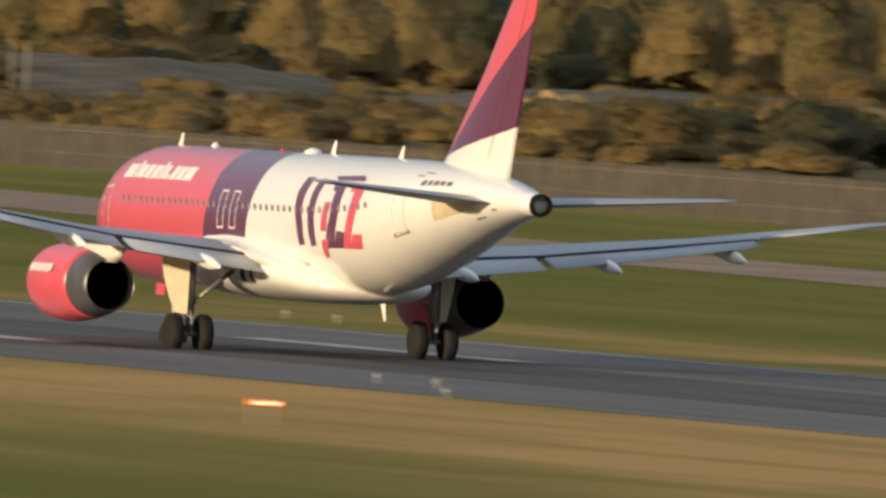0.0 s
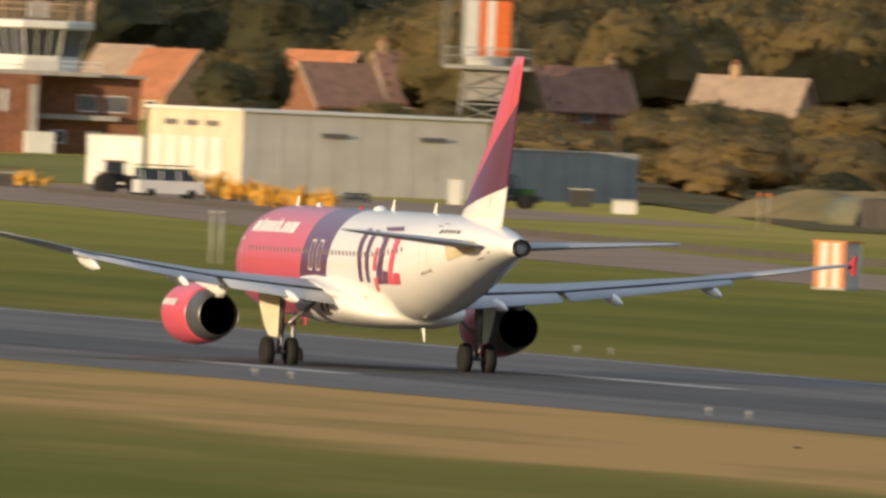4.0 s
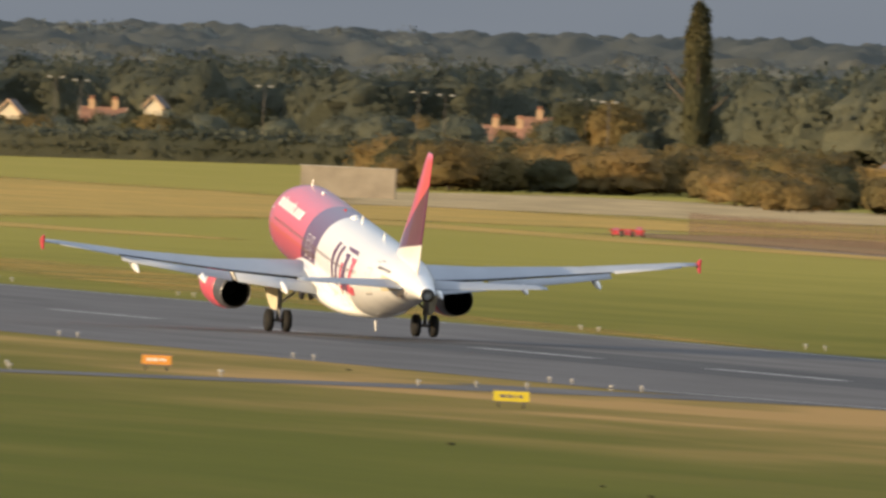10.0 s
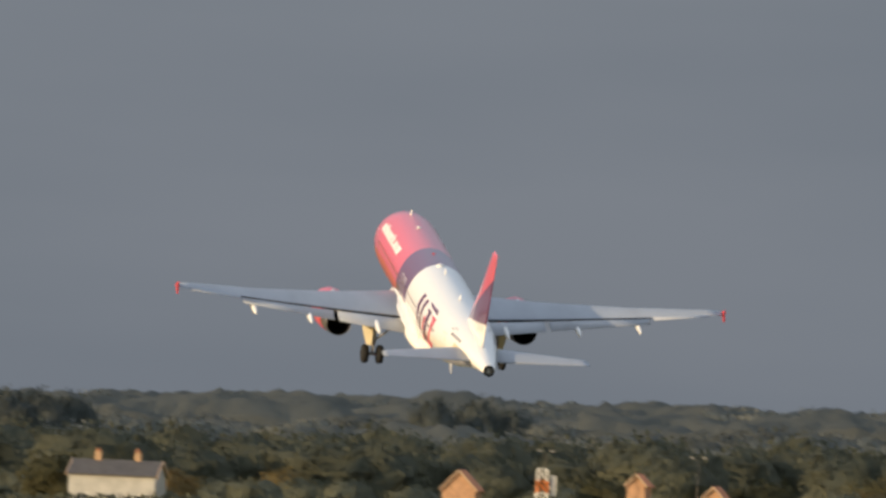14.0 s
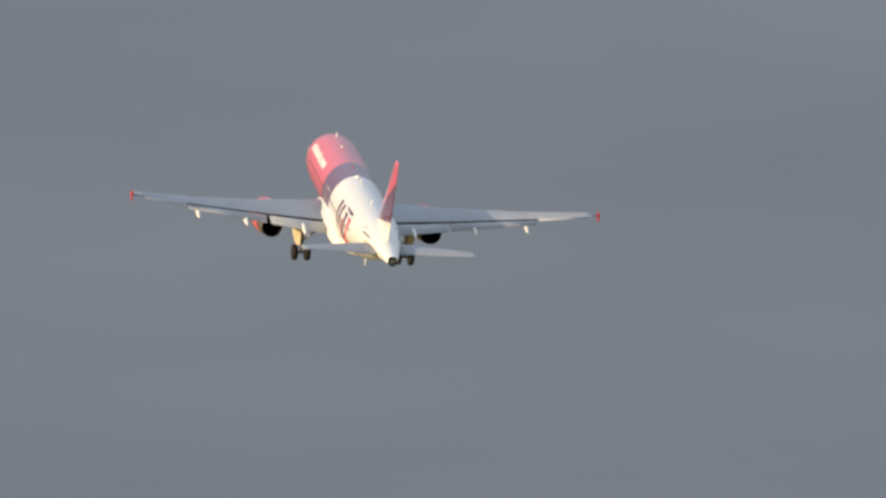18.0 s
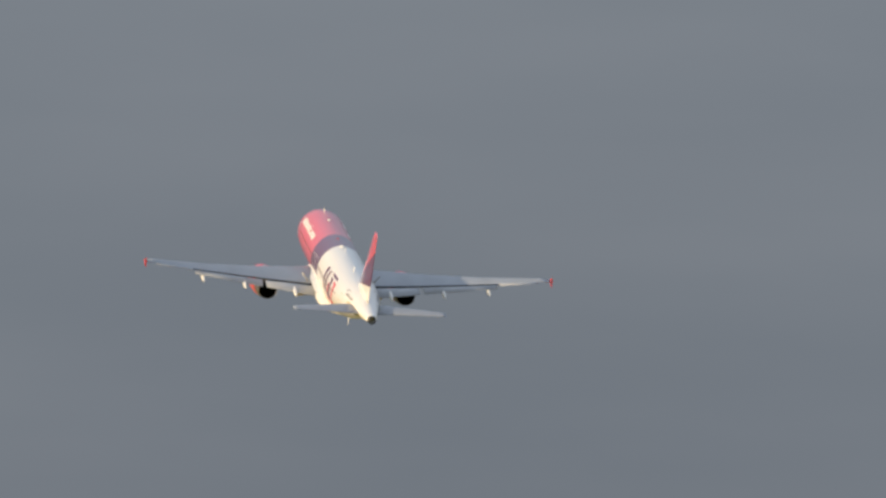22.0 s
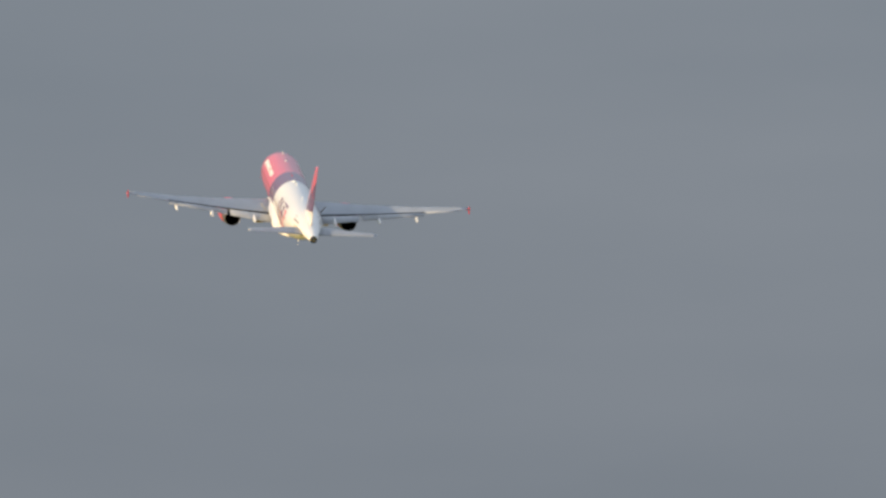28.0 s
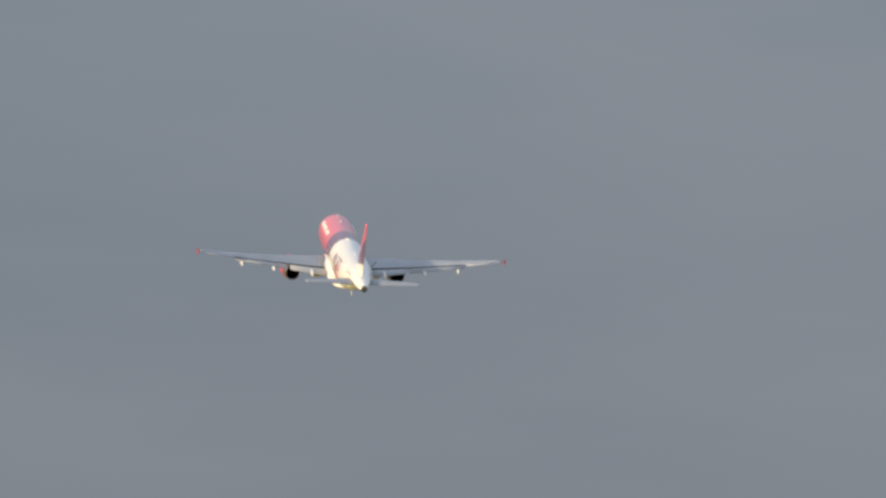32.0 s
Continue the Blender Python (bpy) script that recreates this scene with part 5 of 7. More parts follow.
def house(x, y, width, ridge, depth=11, pitch=46, turn=0.0, roof=m_roof_shaded, wall=m_tan_brick, chimneys=(0.85,), label="", gable=False, verge=True):
    """A pitched-roof house. width is seen from the field; ridge: height of the ridge; turn: degrees by which its front turns towards the sun; gable: its gable faces the field."""
    z = rise(x, y)
    face = math.degrees(math.atan2(x, y))
    ob = tagged(new("house"), label or "brick house with a tiled pitched roof", "house", "houses beyond the airfield")
    ob.matrix_basis = pose(x, y, z, 0, 0, -face - turn)
    w, d = width / 2, depth / 2
    hgt = ridge - z
    span = w if gable else d
    rh = min(span * math.tan(radians(pitch)), hgt * 0.66)
    eav = hgt - rh
    bm = bmesh.new()
    # a prism whose gables lie along x, or along y when a gable faces the field
    pts = [(-d, -0.3), (d, -0.3), (d, eav), (0, hgt - 0.12), (-d, eav)] if not gable else [(-w, -0.3), (w, -0.3), (w, eav), (0, hgt - 0.12), (-w, eav)]
    loft([[(u, p[0], p[1]) if not gable else (p[0], u, p[1]) for p in pts] for u in ((-w, w) if not gable else (-d, d))], bm)
    part("wall", bm, wall, ob, smooth=False)
    long, half = (w, d) if not gable else (d, w)
    over, t = 0.35, 0.16
    for s in (-1, 1):
        a = math.atan2(rh, half)
        ex, ez = s * (half + over), eav - over * math.tan(a)
        prof = [(0, hgt + t * 0.4), (ex, ez + t * 0.4), (ex, ez - t), (0, hgt - t)]
        bm = loft([[(u, p[0], p[1]) if not gable else (p[0], u, p[1]) for p in prof] for u in (-long - 0.25, long + 0.25)])
        part("roof_slope", bm, roof, ob, smooth=False)
        if verge:
            for e in (-1, 1):
                u0, u1 = e * (long + 0.25), e * (long + 0.42)
                bm = loft([[(u, p[0], p[1] + dz) if not gable else (p[0], u, p[1] + dz) for p, dz in zip(prof, (0.05, 0.05, -0.12, -0.12))] for u in (u0, u1)])
                part("bargeboard", bm, m_verge, ob, smooth=False)
    for c in chimneys:
        u = (c * 2 - 1) * long * 0.92
        q = (u, 0.0) if not gable else (0.0, u)
        ch = part("chimney", boxes((q[0] - 0.45, q[0] + 0.45, q[1] - 0.35, q[1] + 0.35, hgt - 1.2, hgt + 1.15)), m_tan_brick, ob, "brick chimney stack", smooth=False)
        for k in (-0.2, 0.2):
            part("chimney_pot", spun([(0, 0.13), (0.5, 0.1)], "z", 8, centre=(q[0] + k, q[1], hgt + 1.15)), m_pot, ch)
    if eav > 1.8:
        n = max(1, int(width / 3.2))
        for level in ([0.9] if eav < 4.2 else [0.9, 3.4]):
            for i in range(n):
                window(ob, pose(-w + (i + 0.5) * width / n, -d - 0.005, level), 1.5, 1.15)
    return ob


RP = mat("peach_roof_tiles", (0.50, 0.30, 0.17), 0.8, var=0.12, scale=0.8, fine=10)
m_peach_brick = mat("peach_brick", (0.52, 0.30, 0.17), 0.85, var=0.12, scale=1.5, fine=12)
RS = mat("weathered_slates", (0.15, 0.13, 0.105), 0.75, var=0.15, scale=0.8, fine=10)
RO, RB, RT, RG = m_roof_sunlit, m_roof_shaded, m_roof_tan, m_roof_grey
OR, BR, TA, GR = ("tan brick house, its tiled roof painted bright orange as if sunlit", "brick house with pale bargeboards, its tiled roof painted brown as if shaded", "cream house with a buff tiled roof and pale eaves", "brick house with a grey slate roof")
# houses behind the hangars and the tower, from the field's left to right
house(715.2, 3344.4, 8.5, 10.98, turn=-6, gable=True, roof=RG, wall=m_brick, chimneys=(0.1,), label="red brick gabled house with a dark roof", depth=9)
house(729.3, 3361.8, 11.6, 11.66, turn=-12, roof=RG, wall=m_brick, label=GR)
house(731.1, 3340.9, 21.8, 10.90, turn=-10, roof=RG, wall=m_brick, chimneys=(0.1, 0.97), label="long brick terrace with a dark slate roof", depth=10)
house(687.2, 3104.9, 4.1, 8.43, turn=-14, roof=RG, wall=m_tan_brick, chimneys=(0.3, 0.7), label=GR, depth=6)
house(715.1, 3180.6, 14.6, 11.21, turn=-16, roof=RS, wall=m_tan_brick, chimneys=(0.97,), label="tan brick house with a grey tiled roof", depth=9)
house(704.7, 3080.4, 11.0, 10.67, turn=54, pitch=41, roof=RT, wall=m_cream_wall, chimneys=(), label=TA, depth=10)
house(710.7, 3068.8, 11.0, 10.96, turn=54, pitch=41, roof=RP, wall=m_cream_wall, chimneys=(), label="cream house with a peach-coloured tiled roof and pale eaves", depth=10)
house(708.6, 3030.0, 7.0, 9.2, turn=20, gable=True, roof=RP, wall=m_peach_brick, chimneys=(), label="peach brick house with its gable to the field", depth=9)
house(738.4, 3154.7, 9.3, 10.40, turn=-10, roof=RG, wall=m_tan_brick, chimneys=(), label=GR, depth=8)
house(698.6, 2979.2, 9.8, 9.33, turn=-8, roof=RB, wall=m_brick, chimneys=(), label=BR, depth=9)
house(752.3, 3172.0, 9.0, 11.11, turn=48, roof=RO, chimneys=(), label=OR)
house(765.2, 3179.2, 9.6, 11.38, turn=46, roof=RO, chimneys=(0.95,), label=OR)
house(700.0, 2937.8, 10.2, 8.14, turn=-8, roof=RB, wall=m_brick, chimneys=(), label=BR, depth=7)
house(718.3, 2974.5, 7.9, 10.25, turn=-24, roof=RB, wall=m_brick, chimneys=(0.9,), label=BR)
house(732.1, 2991.7, 8.3, 11.24, turn=-24, roof=RB, wall=m_brick, chimneys=(0.1,), label=BR)
house(732.5, 2960.7, 8.8, 9.30, turn=-24, roof=RB, wall=m_brick, chimneys=(0.1,), label=BR)
house(733.8, 2929.5, 9.0, 11.01, turn=-26, gable=True, roof=RB, wall=m_brick, chimneys=(), label="red brick house with its gable to the field", depth=10)
house(758.0, 3150.1, 9.4, 10.47, turn=46, roof=RO, chimneys=(), label=OR)
house(759.2, 3005.6, 5.2, 9.46, turn=10, roof=RO, chimneys=(0.9,), label=OR)
house(796.8, 3078.6, 6.6, 10.91, turn=34, roof=RT, chimneys=(), label=TA)
house(776.6, 2980.5, 7.3, 10.73, turn=40, roof=RO, chimneys=(), label=OR)
house(810.5, 3043.9, 8.4, 11.23, turn=30, roof=RO, wall=m_brick, chimneys=(), label=OR)
house(788.5, 2956.7, 7.9, 9.97, turn=-22, roof=RB, wall=m_brick, chimneys=(), label=BR)
house(801.7, 2973.8, 8.3, 11.40, turn=-18, roof=RB, wall=m_brick, chimneys=(0.05,), label=BR)
house(818.8, 2969.2, 11.3, 10.67, turn=-18, roof=RB, wall=m_brick, chimneys=(0.9,), label=BR, depth=9)
house(788.6, 2790.7, 11.2, 10.50, turn=20, roof=RT, wall=m_tan_brick, chimneys=(0.3,), label=TA, depth=9)
house(855.7, 3000.4, 5.6, 9.90, turn=28, gable=True, roof=RO, wall=m_tan_brick, chimneys=(), label="tan brick house with its gable to the field")
house(845.1, 2888.9, 4.8, 9.81, turn=20, roof=RO, chimneys=(), label=OR)
house(854.5, 2886.2, 2.7, 9.78, turn=20, roof=RO, chimneys=(), label=OR)
house(863.8, 2883.4, 6.6, 9.87, turn=15, roof=RO, chimneys=(), label=OR)
house(1033.5, 3500.6, 4.1, 12.86, turn=10, gable=True, roof=RG, wall=m_white_wall, chimneys=(), label="white-gabled house with a grey roof", depth=7)
# scattered houses in the trees beyond the field
for x, y, w, z, roof, gab in ((801.2, 4031.1, 6.5, 10.43, RB, 0), (823.3, 3965.4, 2.0, 11.67, RG, 1), (841.8, 4022.9, 6.1, 12.31, RG, 0), (813.1, 4049.2, 13.1, 11.87, RB, 0),
             (719.9, 3985.5, 3.2, 9.85, RG, 1), (749.1, 4071.7, 6.2, 10.40, RB, 0), (740.2, 3981.8, 1.8, 11.34, RG, 1), (674.7, 3993.4, 2.2, 10.83, RO, 1), (685.6, 3991.5, 1.6, 9.46, RO, 1), (650.1, 3999.5, 4.8, 10.33, RO, 1)):
    z -= 0.0 if gab else 1.1
    house(x, y, max(w, 2.6), z, depth=5 if gab else 7, turn=10 if gab else 8, gable=bool(gab), roof=roof, wall=m_cream_wall if gab and roof is not RO else m_peach_brick if gab else m_brick, chimneys=(0.2, 0.8) if not gab else (), label="peach brick house with an orange roof among the trees" if gab and roof is RO else "cream house with a gable among the trees" if gab else "low brick house with a brown roof among the trees")
    rng = random.Random(int(w * 100))
    for k in range(max(2, int(w / 3.5)) + 1):
        u = (k / max(2, int(w / 3.5)) - 0.5) * (w + 3)
        q = Vector((x, y)) - Vector((x, y)).normalized() * 11 + Vector((y, -x)).normalized() * u
        plant("bush", q.x, q.y, (z - rise(x, y)) * (0.5 if roof is RO else 0.72 if gab else 0.92) * rng.uniform(0.92, 1.02), rng.choice((0, 1, 0)), rng, "gardens among the trees", 0.8 if gab else 0.6)
m_white_render = mat("greyed_white_render", (0.46, 0.45, 0.42), 0.8, var=0.1, scale=0.6)
house(601.2, 4005.0, 12.5, 9.65, depth=9, turn=10, roof=RG, wall=m_white_render, chimneys=(0.25, 0.75), label="large white house with a dark slate roof", pitch=24)


def hangar(x, y, width, height, depth, turn):
    """A corrugated steel barrel hangar, open towards the field."""
    face = math.degrees(math.atan2(x, y))
    ob = tagged(new("hangar"), "open-fronted barrel hangar of corrugated galvanised steel", "hangar", "row of hangars")
    ob.matrix_basis = pose(x, y, rise(x, y), 0, 0, -face - turn)
    n = 40

    def arc(r, k):
        a = math.pi * (-0.06 + 1.12 * k / n)
        return -r * width / 2 * math.cos(a) / math.cos(0.06 * math.pi) * 0.985, height * 0.16 + r * height * 0.84 * math.sin(a)
    rings = []
    for j in range(33):
        v = depth * j / 32
        rr = 1.0 if j % 2 else 0.992
        rings.append([(arc(rr, i)[0], v, max(0, arc(rr, i)[1])) for i in range(n + 1)] + [(arc(rr - 0.03, i)[0], v, max(0, arc(rr - 0.03, i)[1])) for i in range(n, -1, -1)])
    part("shell", loft(rings), m_corrugated, ob, "grey corrugated steel shell", smooth=False)
    rings = [[(arc(r, i)[0], v, max(0, arc(r, i)[1])) for i in range(n + 1)] for r, v in ((1.012, -0.25), (1.012, 0.1), (0.93, 0.1), (0.93, -0.25), (1.012, -0.25))]
    part("front_rim", loft(rings, caps=False, closed=False), m_rim, ob, "pale grey arched rim", smooth=False)
    part("end_wall", loft([[(arc(0.97, i)[0], v, max(0, arc(0.97, i)[1])) for i in range(n + 1)] for v in (depth - 0.3, depth - 0.15)]), m_endwall, ob, "end wall painted dark as the shaded inside", smooth=False)
    return ob


m_corrugated = mat("galvanised_corrugated_steel", (0.78, 0.77, 0.75), 0.38, 0.4, var=0.12, scale=0.7)
# the shade inside the hangars is put into the end wall's dark colour
m_endwall = mat("inner_shade_grey", (0.11, 0.11, 0.12), 0.7, var=0.15, scale=0.6)
m_rim = mat("weathered_pale_steel", (0.42, 0.40, 0.36), 0.6, 0.2, var=0.12, scale=1)
for x, y, w, hgt in ((641.0, 2731.8, 10.50, 5.36), (658.8, 2754.3, 9.98, 5.24), (671.4, 2757.4, 9.66, 5.20)):
    hangar(x, y + 1, w * 1.04, hgt, 12, -22)

# ---- control tower and its buildings ----
m_concrete = mat("grey_concrete", (0.40, 0.375, 0.33), 0.8, var=0.1, scale=0.8)
m_tglass = mat("tower_glass", (0.05, 0.055, 0.06), 0.1, var=0.05)
m_steel_dark = mat("dark_steel", (0.09, 0.085, 0.08), 0.5, 0.5, var=0.1)


def facing(x, y, turn=0.0):
    return pose(x, y, rise(x, y), 0, 0, -math.degrees(math.atan2(x, y)) - turn)


def control_tower():
    x, y, w, hgt = 648.6, 2530.2, 15.33, 7.33
    ob = tagged(new("control_tower"), "red brick control tower with a glazed cab and white balconies", "control tower")
    m = facing(x, y, -8)
    ob.matrix_basis = m
    px = w / 295.0
    # the block: a taller left part and a lower right part
    def fx(u):
        return (u - 492.5) * px

    def fz(v):
        return (296 - v) * px
    part("block", boxes((fx(345), fx(640), 0, 10, -0.3, fz(158))), m_brick, ob, "two-storey red brick block", smooth=False)
    part("block_roof", boxes((fx(338), fx(648), -0.4, 10.4, fz(158), fz(153))), m_concrete, ob, smooth=False)
    part("wing", boxes((fx(345), fx(450), -3.2, 0, -0.3, fz(158))), m_brick, ob, "projecting brick stair wing", smooth=False)
    part("pillar", boxes((fx(432), fx(446), -3.6, -3.2, 0, fz(175))), m_concrete, ob, "grey concrete fin", smooth=False)
    part("canopy", boxes((fx(446), fx(600), -0.9, -0.005, fz(235), fz(226))), m_concrete, ob, "grey concrete canopy band", smooth=False)
    part("porch", boxes((fx(425), fx(475), -4.8, -3.25, 0, fz(258))), m_white_wall, ob, "pale porch box", smooth=False)
    for u0, u1, v0, v1 in ((528, 562, 190, 220), (577, 617, 190, 220), (480, 508, 254, 278), (545, 572, 254, 278)):
        window(ob, pose(fx((u0 + u1) / 2), -0.004, fz(v1)), (u1 - u0) * px, (v1 - v0) * px, 2)
    for u in (377, 390):
        part("slit_window", boxes((fx(u - 3), fx(u + 3), -3.26, -3.205, fz(225), fz(185))), m_frame, ob, smooth=False)
    # balcony and cab
    cx, cy = fx(455), 2.2
    part("balcony", boxes((fx(340), fx(560), -2.6, 7.0, fz(158), fz(150))), m_concrete, ob, smooth=False)
    rail = bmesh.new()
    for k in range(15):
        u = fx(340) + (fx(560) - fx(340)) * k / 14
        rod(rail, (u, -2.5, fz(152)), (u, -2.5, fz(132)), 0.035, 0.035, 5)
    for v in (132, 141):
        rod(rail, (fx(340), -2.5, fz(v)), (fx(560), -2.5, fz(v)), 0.035, 0.035, 5)
    part("balcony_rail", rail, m_frame, ob, "white balcony railing", smooth=False)

    def ring(r, z, n=8, rot=math.pi / 8):
        return [(cx + r * math.cos(rot + 2 * math.pi * i / n), cy + r * math.sin(rot + 2 * math.pi * i / n), z) for i in range(n)]
    part("cab_base", loft([ring(4.1, fz(152)), ring(4.1, fz(124))]), m_white_wall, ob, "white parapet below the cab", smooth=False)
    part("cab_glass", loft([ring(3.95, fz(124)), ring(4.75, fz(76))]), m_tglass, ob, "dark raked cab glazing", smooth=False)
    lo, up = ring(4.05, fz(124)), ring(4.88, fz(76))
    for i in range(8):
        for k in (0.0, 1 / 3, 2 / 3):
            p = Vector(lo[i]).lerp(Vector(lo[(i + 1) % 8]), k)
            q = Vector(up[i]).lerp(Vector(up[(i + 1) % 8]), k)
            part("mullion", rod(bmesh.new(), p, q, 0.09 if k == 0 else 0.045, None, 5), m_frame, ob, "white raked mullion", smooth=False)
    part("cab_roof", loft([ring(5.1, fz(77)), ring(5.4, fz(74)), ring(5.4, fz(64)), ring(5.1, fz(61))]), m_white_wall, ob, "wide white cab roof", smooth=False)
    rail = bmesh.new()
    top, low = ring(5.3, fz(32)), ring(5.3, fz(62))
    for i in range(8):
        for k in range(7):
            p = Vector(low[i]).lerp(Vector(low[(i + 1) % 8]), k / 7)
            rod(rail, p, p + Vector((0, 0, fz(26 if k % 3 else 14) - fz(62))), 0.055, 0.05, 5)
        rod(rail, top[i], top[(i + 1) % 8], 0.04, 0.04, 5)
        rod(rail, Vector(top[i]) - Vector((0, 0, 0.6)), Vector(top[(i + 1) % 8]) - Vector((0, 0, 0.6)), 0.04, 0.04, 5)
    part("roof_rail", rail, m_verge, ob, "thin steel roof railing with aerials", smooth=False)
    part("roof_cabin", boxes((cx - 0.9, cx + 1.0, cy - 0.9, cy + 0.9, fz(57), fz(28))), m_concrete, ob, "grey equipment cabin on the cab roof", smooth=False)
    part("beacon_box", boxes((cx - 1.6, cx + 1.9, cy - 1.1, cy + 1.1, fz(12), fz(0))), m_white_wall, ob, "pale aerial housing on a stem", smooth=False)
    part("beacon_stem", boxes((cx - 0.15, cx + 0.15, cy - 0.15, cy + 0.15, fz(28) + 0.003, fz(12) - 0.003)), m_concrete, ob, smooth=False)


control_tower()


def brick_building():
    x, y, w, hgt = 632.6, 2528.0, 14.68, 5.45
    ob = tagged(new("operations_building"), "low red brick building with a broad white flat roof fascia", "building")
    ob.matrix_basis = facing(x, y, -10)
    px = w / 283.0

    def fx(u):
        return (u - 203.5) * px

    def fz(v):
        return (287 - v) * px
    part("block", boxes((fx(108), fx(345), 0, 9, -0.3, fz(212))), m_brick, ob, "red brick wall", smooth=False)
    part("end_bay", boxes((fx(64), fx(108), 0.5, 9, -0.3, fz(212))), m_tan_brick, ob, "tan brick end bay", smooth=False)
    part("clerestory", boxes((fx(66), fx(345), 0.25, 9.2, fz(212) + 0.01, fz(203))), m_glass, ob, "dark clerestory band", smooth=False)
    part("fascia", boxes((fx(55), fx(352), -0.6, 9.6, fz(203), fz(186))), m_white_wall, ob, "white roof fascia", smooth=False)
    part("sill_band", boxes((fx(108), fx(345), -0.12, -0.005, fz(216), fz(212))), m_concrete, ob, smooth=False)
    for u0, u1, v0, v1 in ((200, 245, 242, 268), (175, 196, 243, 258), (275, 300, 243, 268), (66, 76, 234, 262), (80, 92, 234, 262)):
        window(ob, pose(fx((u0 + u1) / 2), -0.004 if u0 > 100 else 0.49, fz(v1)), (u1 - u0) * px, (v1 - v0) * px, 2 if u1 - u0 > 30 else 0)
    # the wall is closed here; a dark panel paints the shade of an opening
    part("doorway", boxes((fx(318), fx(342), -0.08, -0.004, 0, fz(240))), m_dark, ob, "dark panel painted as the shade in an open doorway", smooth=False)
    for u in (60, 312, 346):
        part("downpipe", rod(bmesh.new(), (fx(u), -0.5, 0), (fx(u), -0.5, fz(205)), 0.14, 0.14, 6), m_frame, ob, smooth=False)


brick_building()


def clad_shed():
    a, b, c = Vector((570.9, 2168.1)), Vector((588.7, 2159.2)), Vector((574.2, 2210.6))
    d = a.length
    hgt = 142 * d / 50248.0
    ob = tagged(new("storage_shed"), "large flat-roofed shed with a cream end and grey long side", "shed")
    face = math.degrees(math.atan2(a.x, a.y))
    turn = 22.0  # the long side turns away from the sun
    ob.matrix_basis = pose(a.x, a.y, 0, 0, 0, -face + turn)
    ln = 437 * d / 50248.0 / math.cos(radians(turn))
    wd = 168 * d / 50248.0 / math.sin(radians(turn))
    part("long_side", boxes((0, ln, 0, 0.3, 0, hgt)), m_grey_wall, ob, "plain grey clad long side", smooth=False)
    part("end_wall", boxes((0, 0.3, 0.305, wd, 0, hgt)), m_cream_wall, ob, "cream clad end", smooth=False)
    part("back_wall", boxes((0.305, ln, wd - 0.3, wd, 0, hgt), (ln - 0.3, ln, 0.305, wd - 0.305, 0, hgt)), m_grey_wall, ob, smooth=False)
    part("roof", boxes((-0.25, ln + 0.25, -0.25, wd + 0.25, hgt, hgt + 0.22)), m_white_wall, ob, "pale roof edge", smooth=False)
    for k in range(5):
        u = wd * (0.2 + 0.16 * k)
        part("door_leaf", boxes((-0.14, -0.005, u, u + wd * 0.115, 0, hgt * 0.66)), m_white_wall, ob, "tall pale door leaf", smooth=False)
    for k in range(3):
        part("vent", boxes((-0.1, -0.005, wd * (0.25 + 0.22 * k), wd * (0.38 + 0.22 * k), hgt * 0.8, hgt * 0.87)), m_mark, ob, smooth=False)
    for u in (0.32, 0.72):
        part("wall_lamp", boxes((ln * u, ln * u + 2.2, -0.2, -0.005, hgt * 0.72, hgt * 0.77)), m_mark, ob, "long dark wall fitting", smooth=False)
    for k in range(9):
        part("cladding_seam", boxes((ln * (k + 0.5) / 9.5, ln * (k + 0.5) / 9.5 + 0.06, -0.03, -0.004, 0.1, hgt - 0.1)), m_grey_wall, ob, smooth=False)
    return ob


clad_shed()


def block(name, x, y, w, hgt, depth, material, label, category, turn=0.0, cap=None):
    ob = tagged(new(name), label, category)
    ob.matrix_basis = facing(x, y, turn)
    part("body", boxes((-w / 2, w / 2, 0, depth, -0.1, hgt)), material, ob, smooth=False)
    part("coping", boxes((-w / 2 - 0.08, w / 2 + 0.08, -0.08, depth + 0.08, hgt, hgt + 0.12)), cap or m_concrete, ob, smooth=False)
    return ob


m_bluegrey = mat("blue_grey_cladding", (0.30, 0.32, 0.34), 0.7, var=0.08, scale=0.6)
low = block("long_low_shed", 604.5, 2194.2, 12.00, 3.94, 10, m_bluegrey, "long low blue-grey shed wall", "shed", -8)
for k in range(7):
    part("panel_joint", boxes((-5 + k * 1.7, -4.93 + k * 1.7, -0.03, -0.004, 0.1, 3.6)), m_mark, low, smooth=False)
block("white_store", 566.2, 2190.0, 5.04, 3.92, 6, m_white_wall, "bright cream-white store beside the shed", "store", 30)
block("grey_cabin", 585.6, 2016.7, 2.72, 1.88, 3, m_bluegrey, "small blue-grey cabin below the bank", "cabin", 10)
block("roofed_cabin", 637.5, 2195.3, 4.19, 1.73, 3, m_bluegrey, "small pale blue cabin with a flat roof", "cabin", 0)
block("pale_store", 649.4, 2640.0, 2.6, 2.0, 3, m_white_wall, "small white store between hangar and brick building", "store", -10)
m_blast = mat("weathered_concrete", (0.31, 0.265, 0.20), 0.85, var=0.12, scale=0.5)
block("concrete_wall", 628.4, 3255.9, 11.09, 3.50, 1.5, m_blast, "pale grey concrete blast wall", "wall", 5)
m_boards = mat("weathered_boards", (0.40, 0.29, 0.17), 0.85, var=0.15, scale=0.8)
block("timber_wall", 714.4, 3393.6, 13.80, 2.48, 0.4, m_boards, "weathered boarded garden wall", "wall", 0)


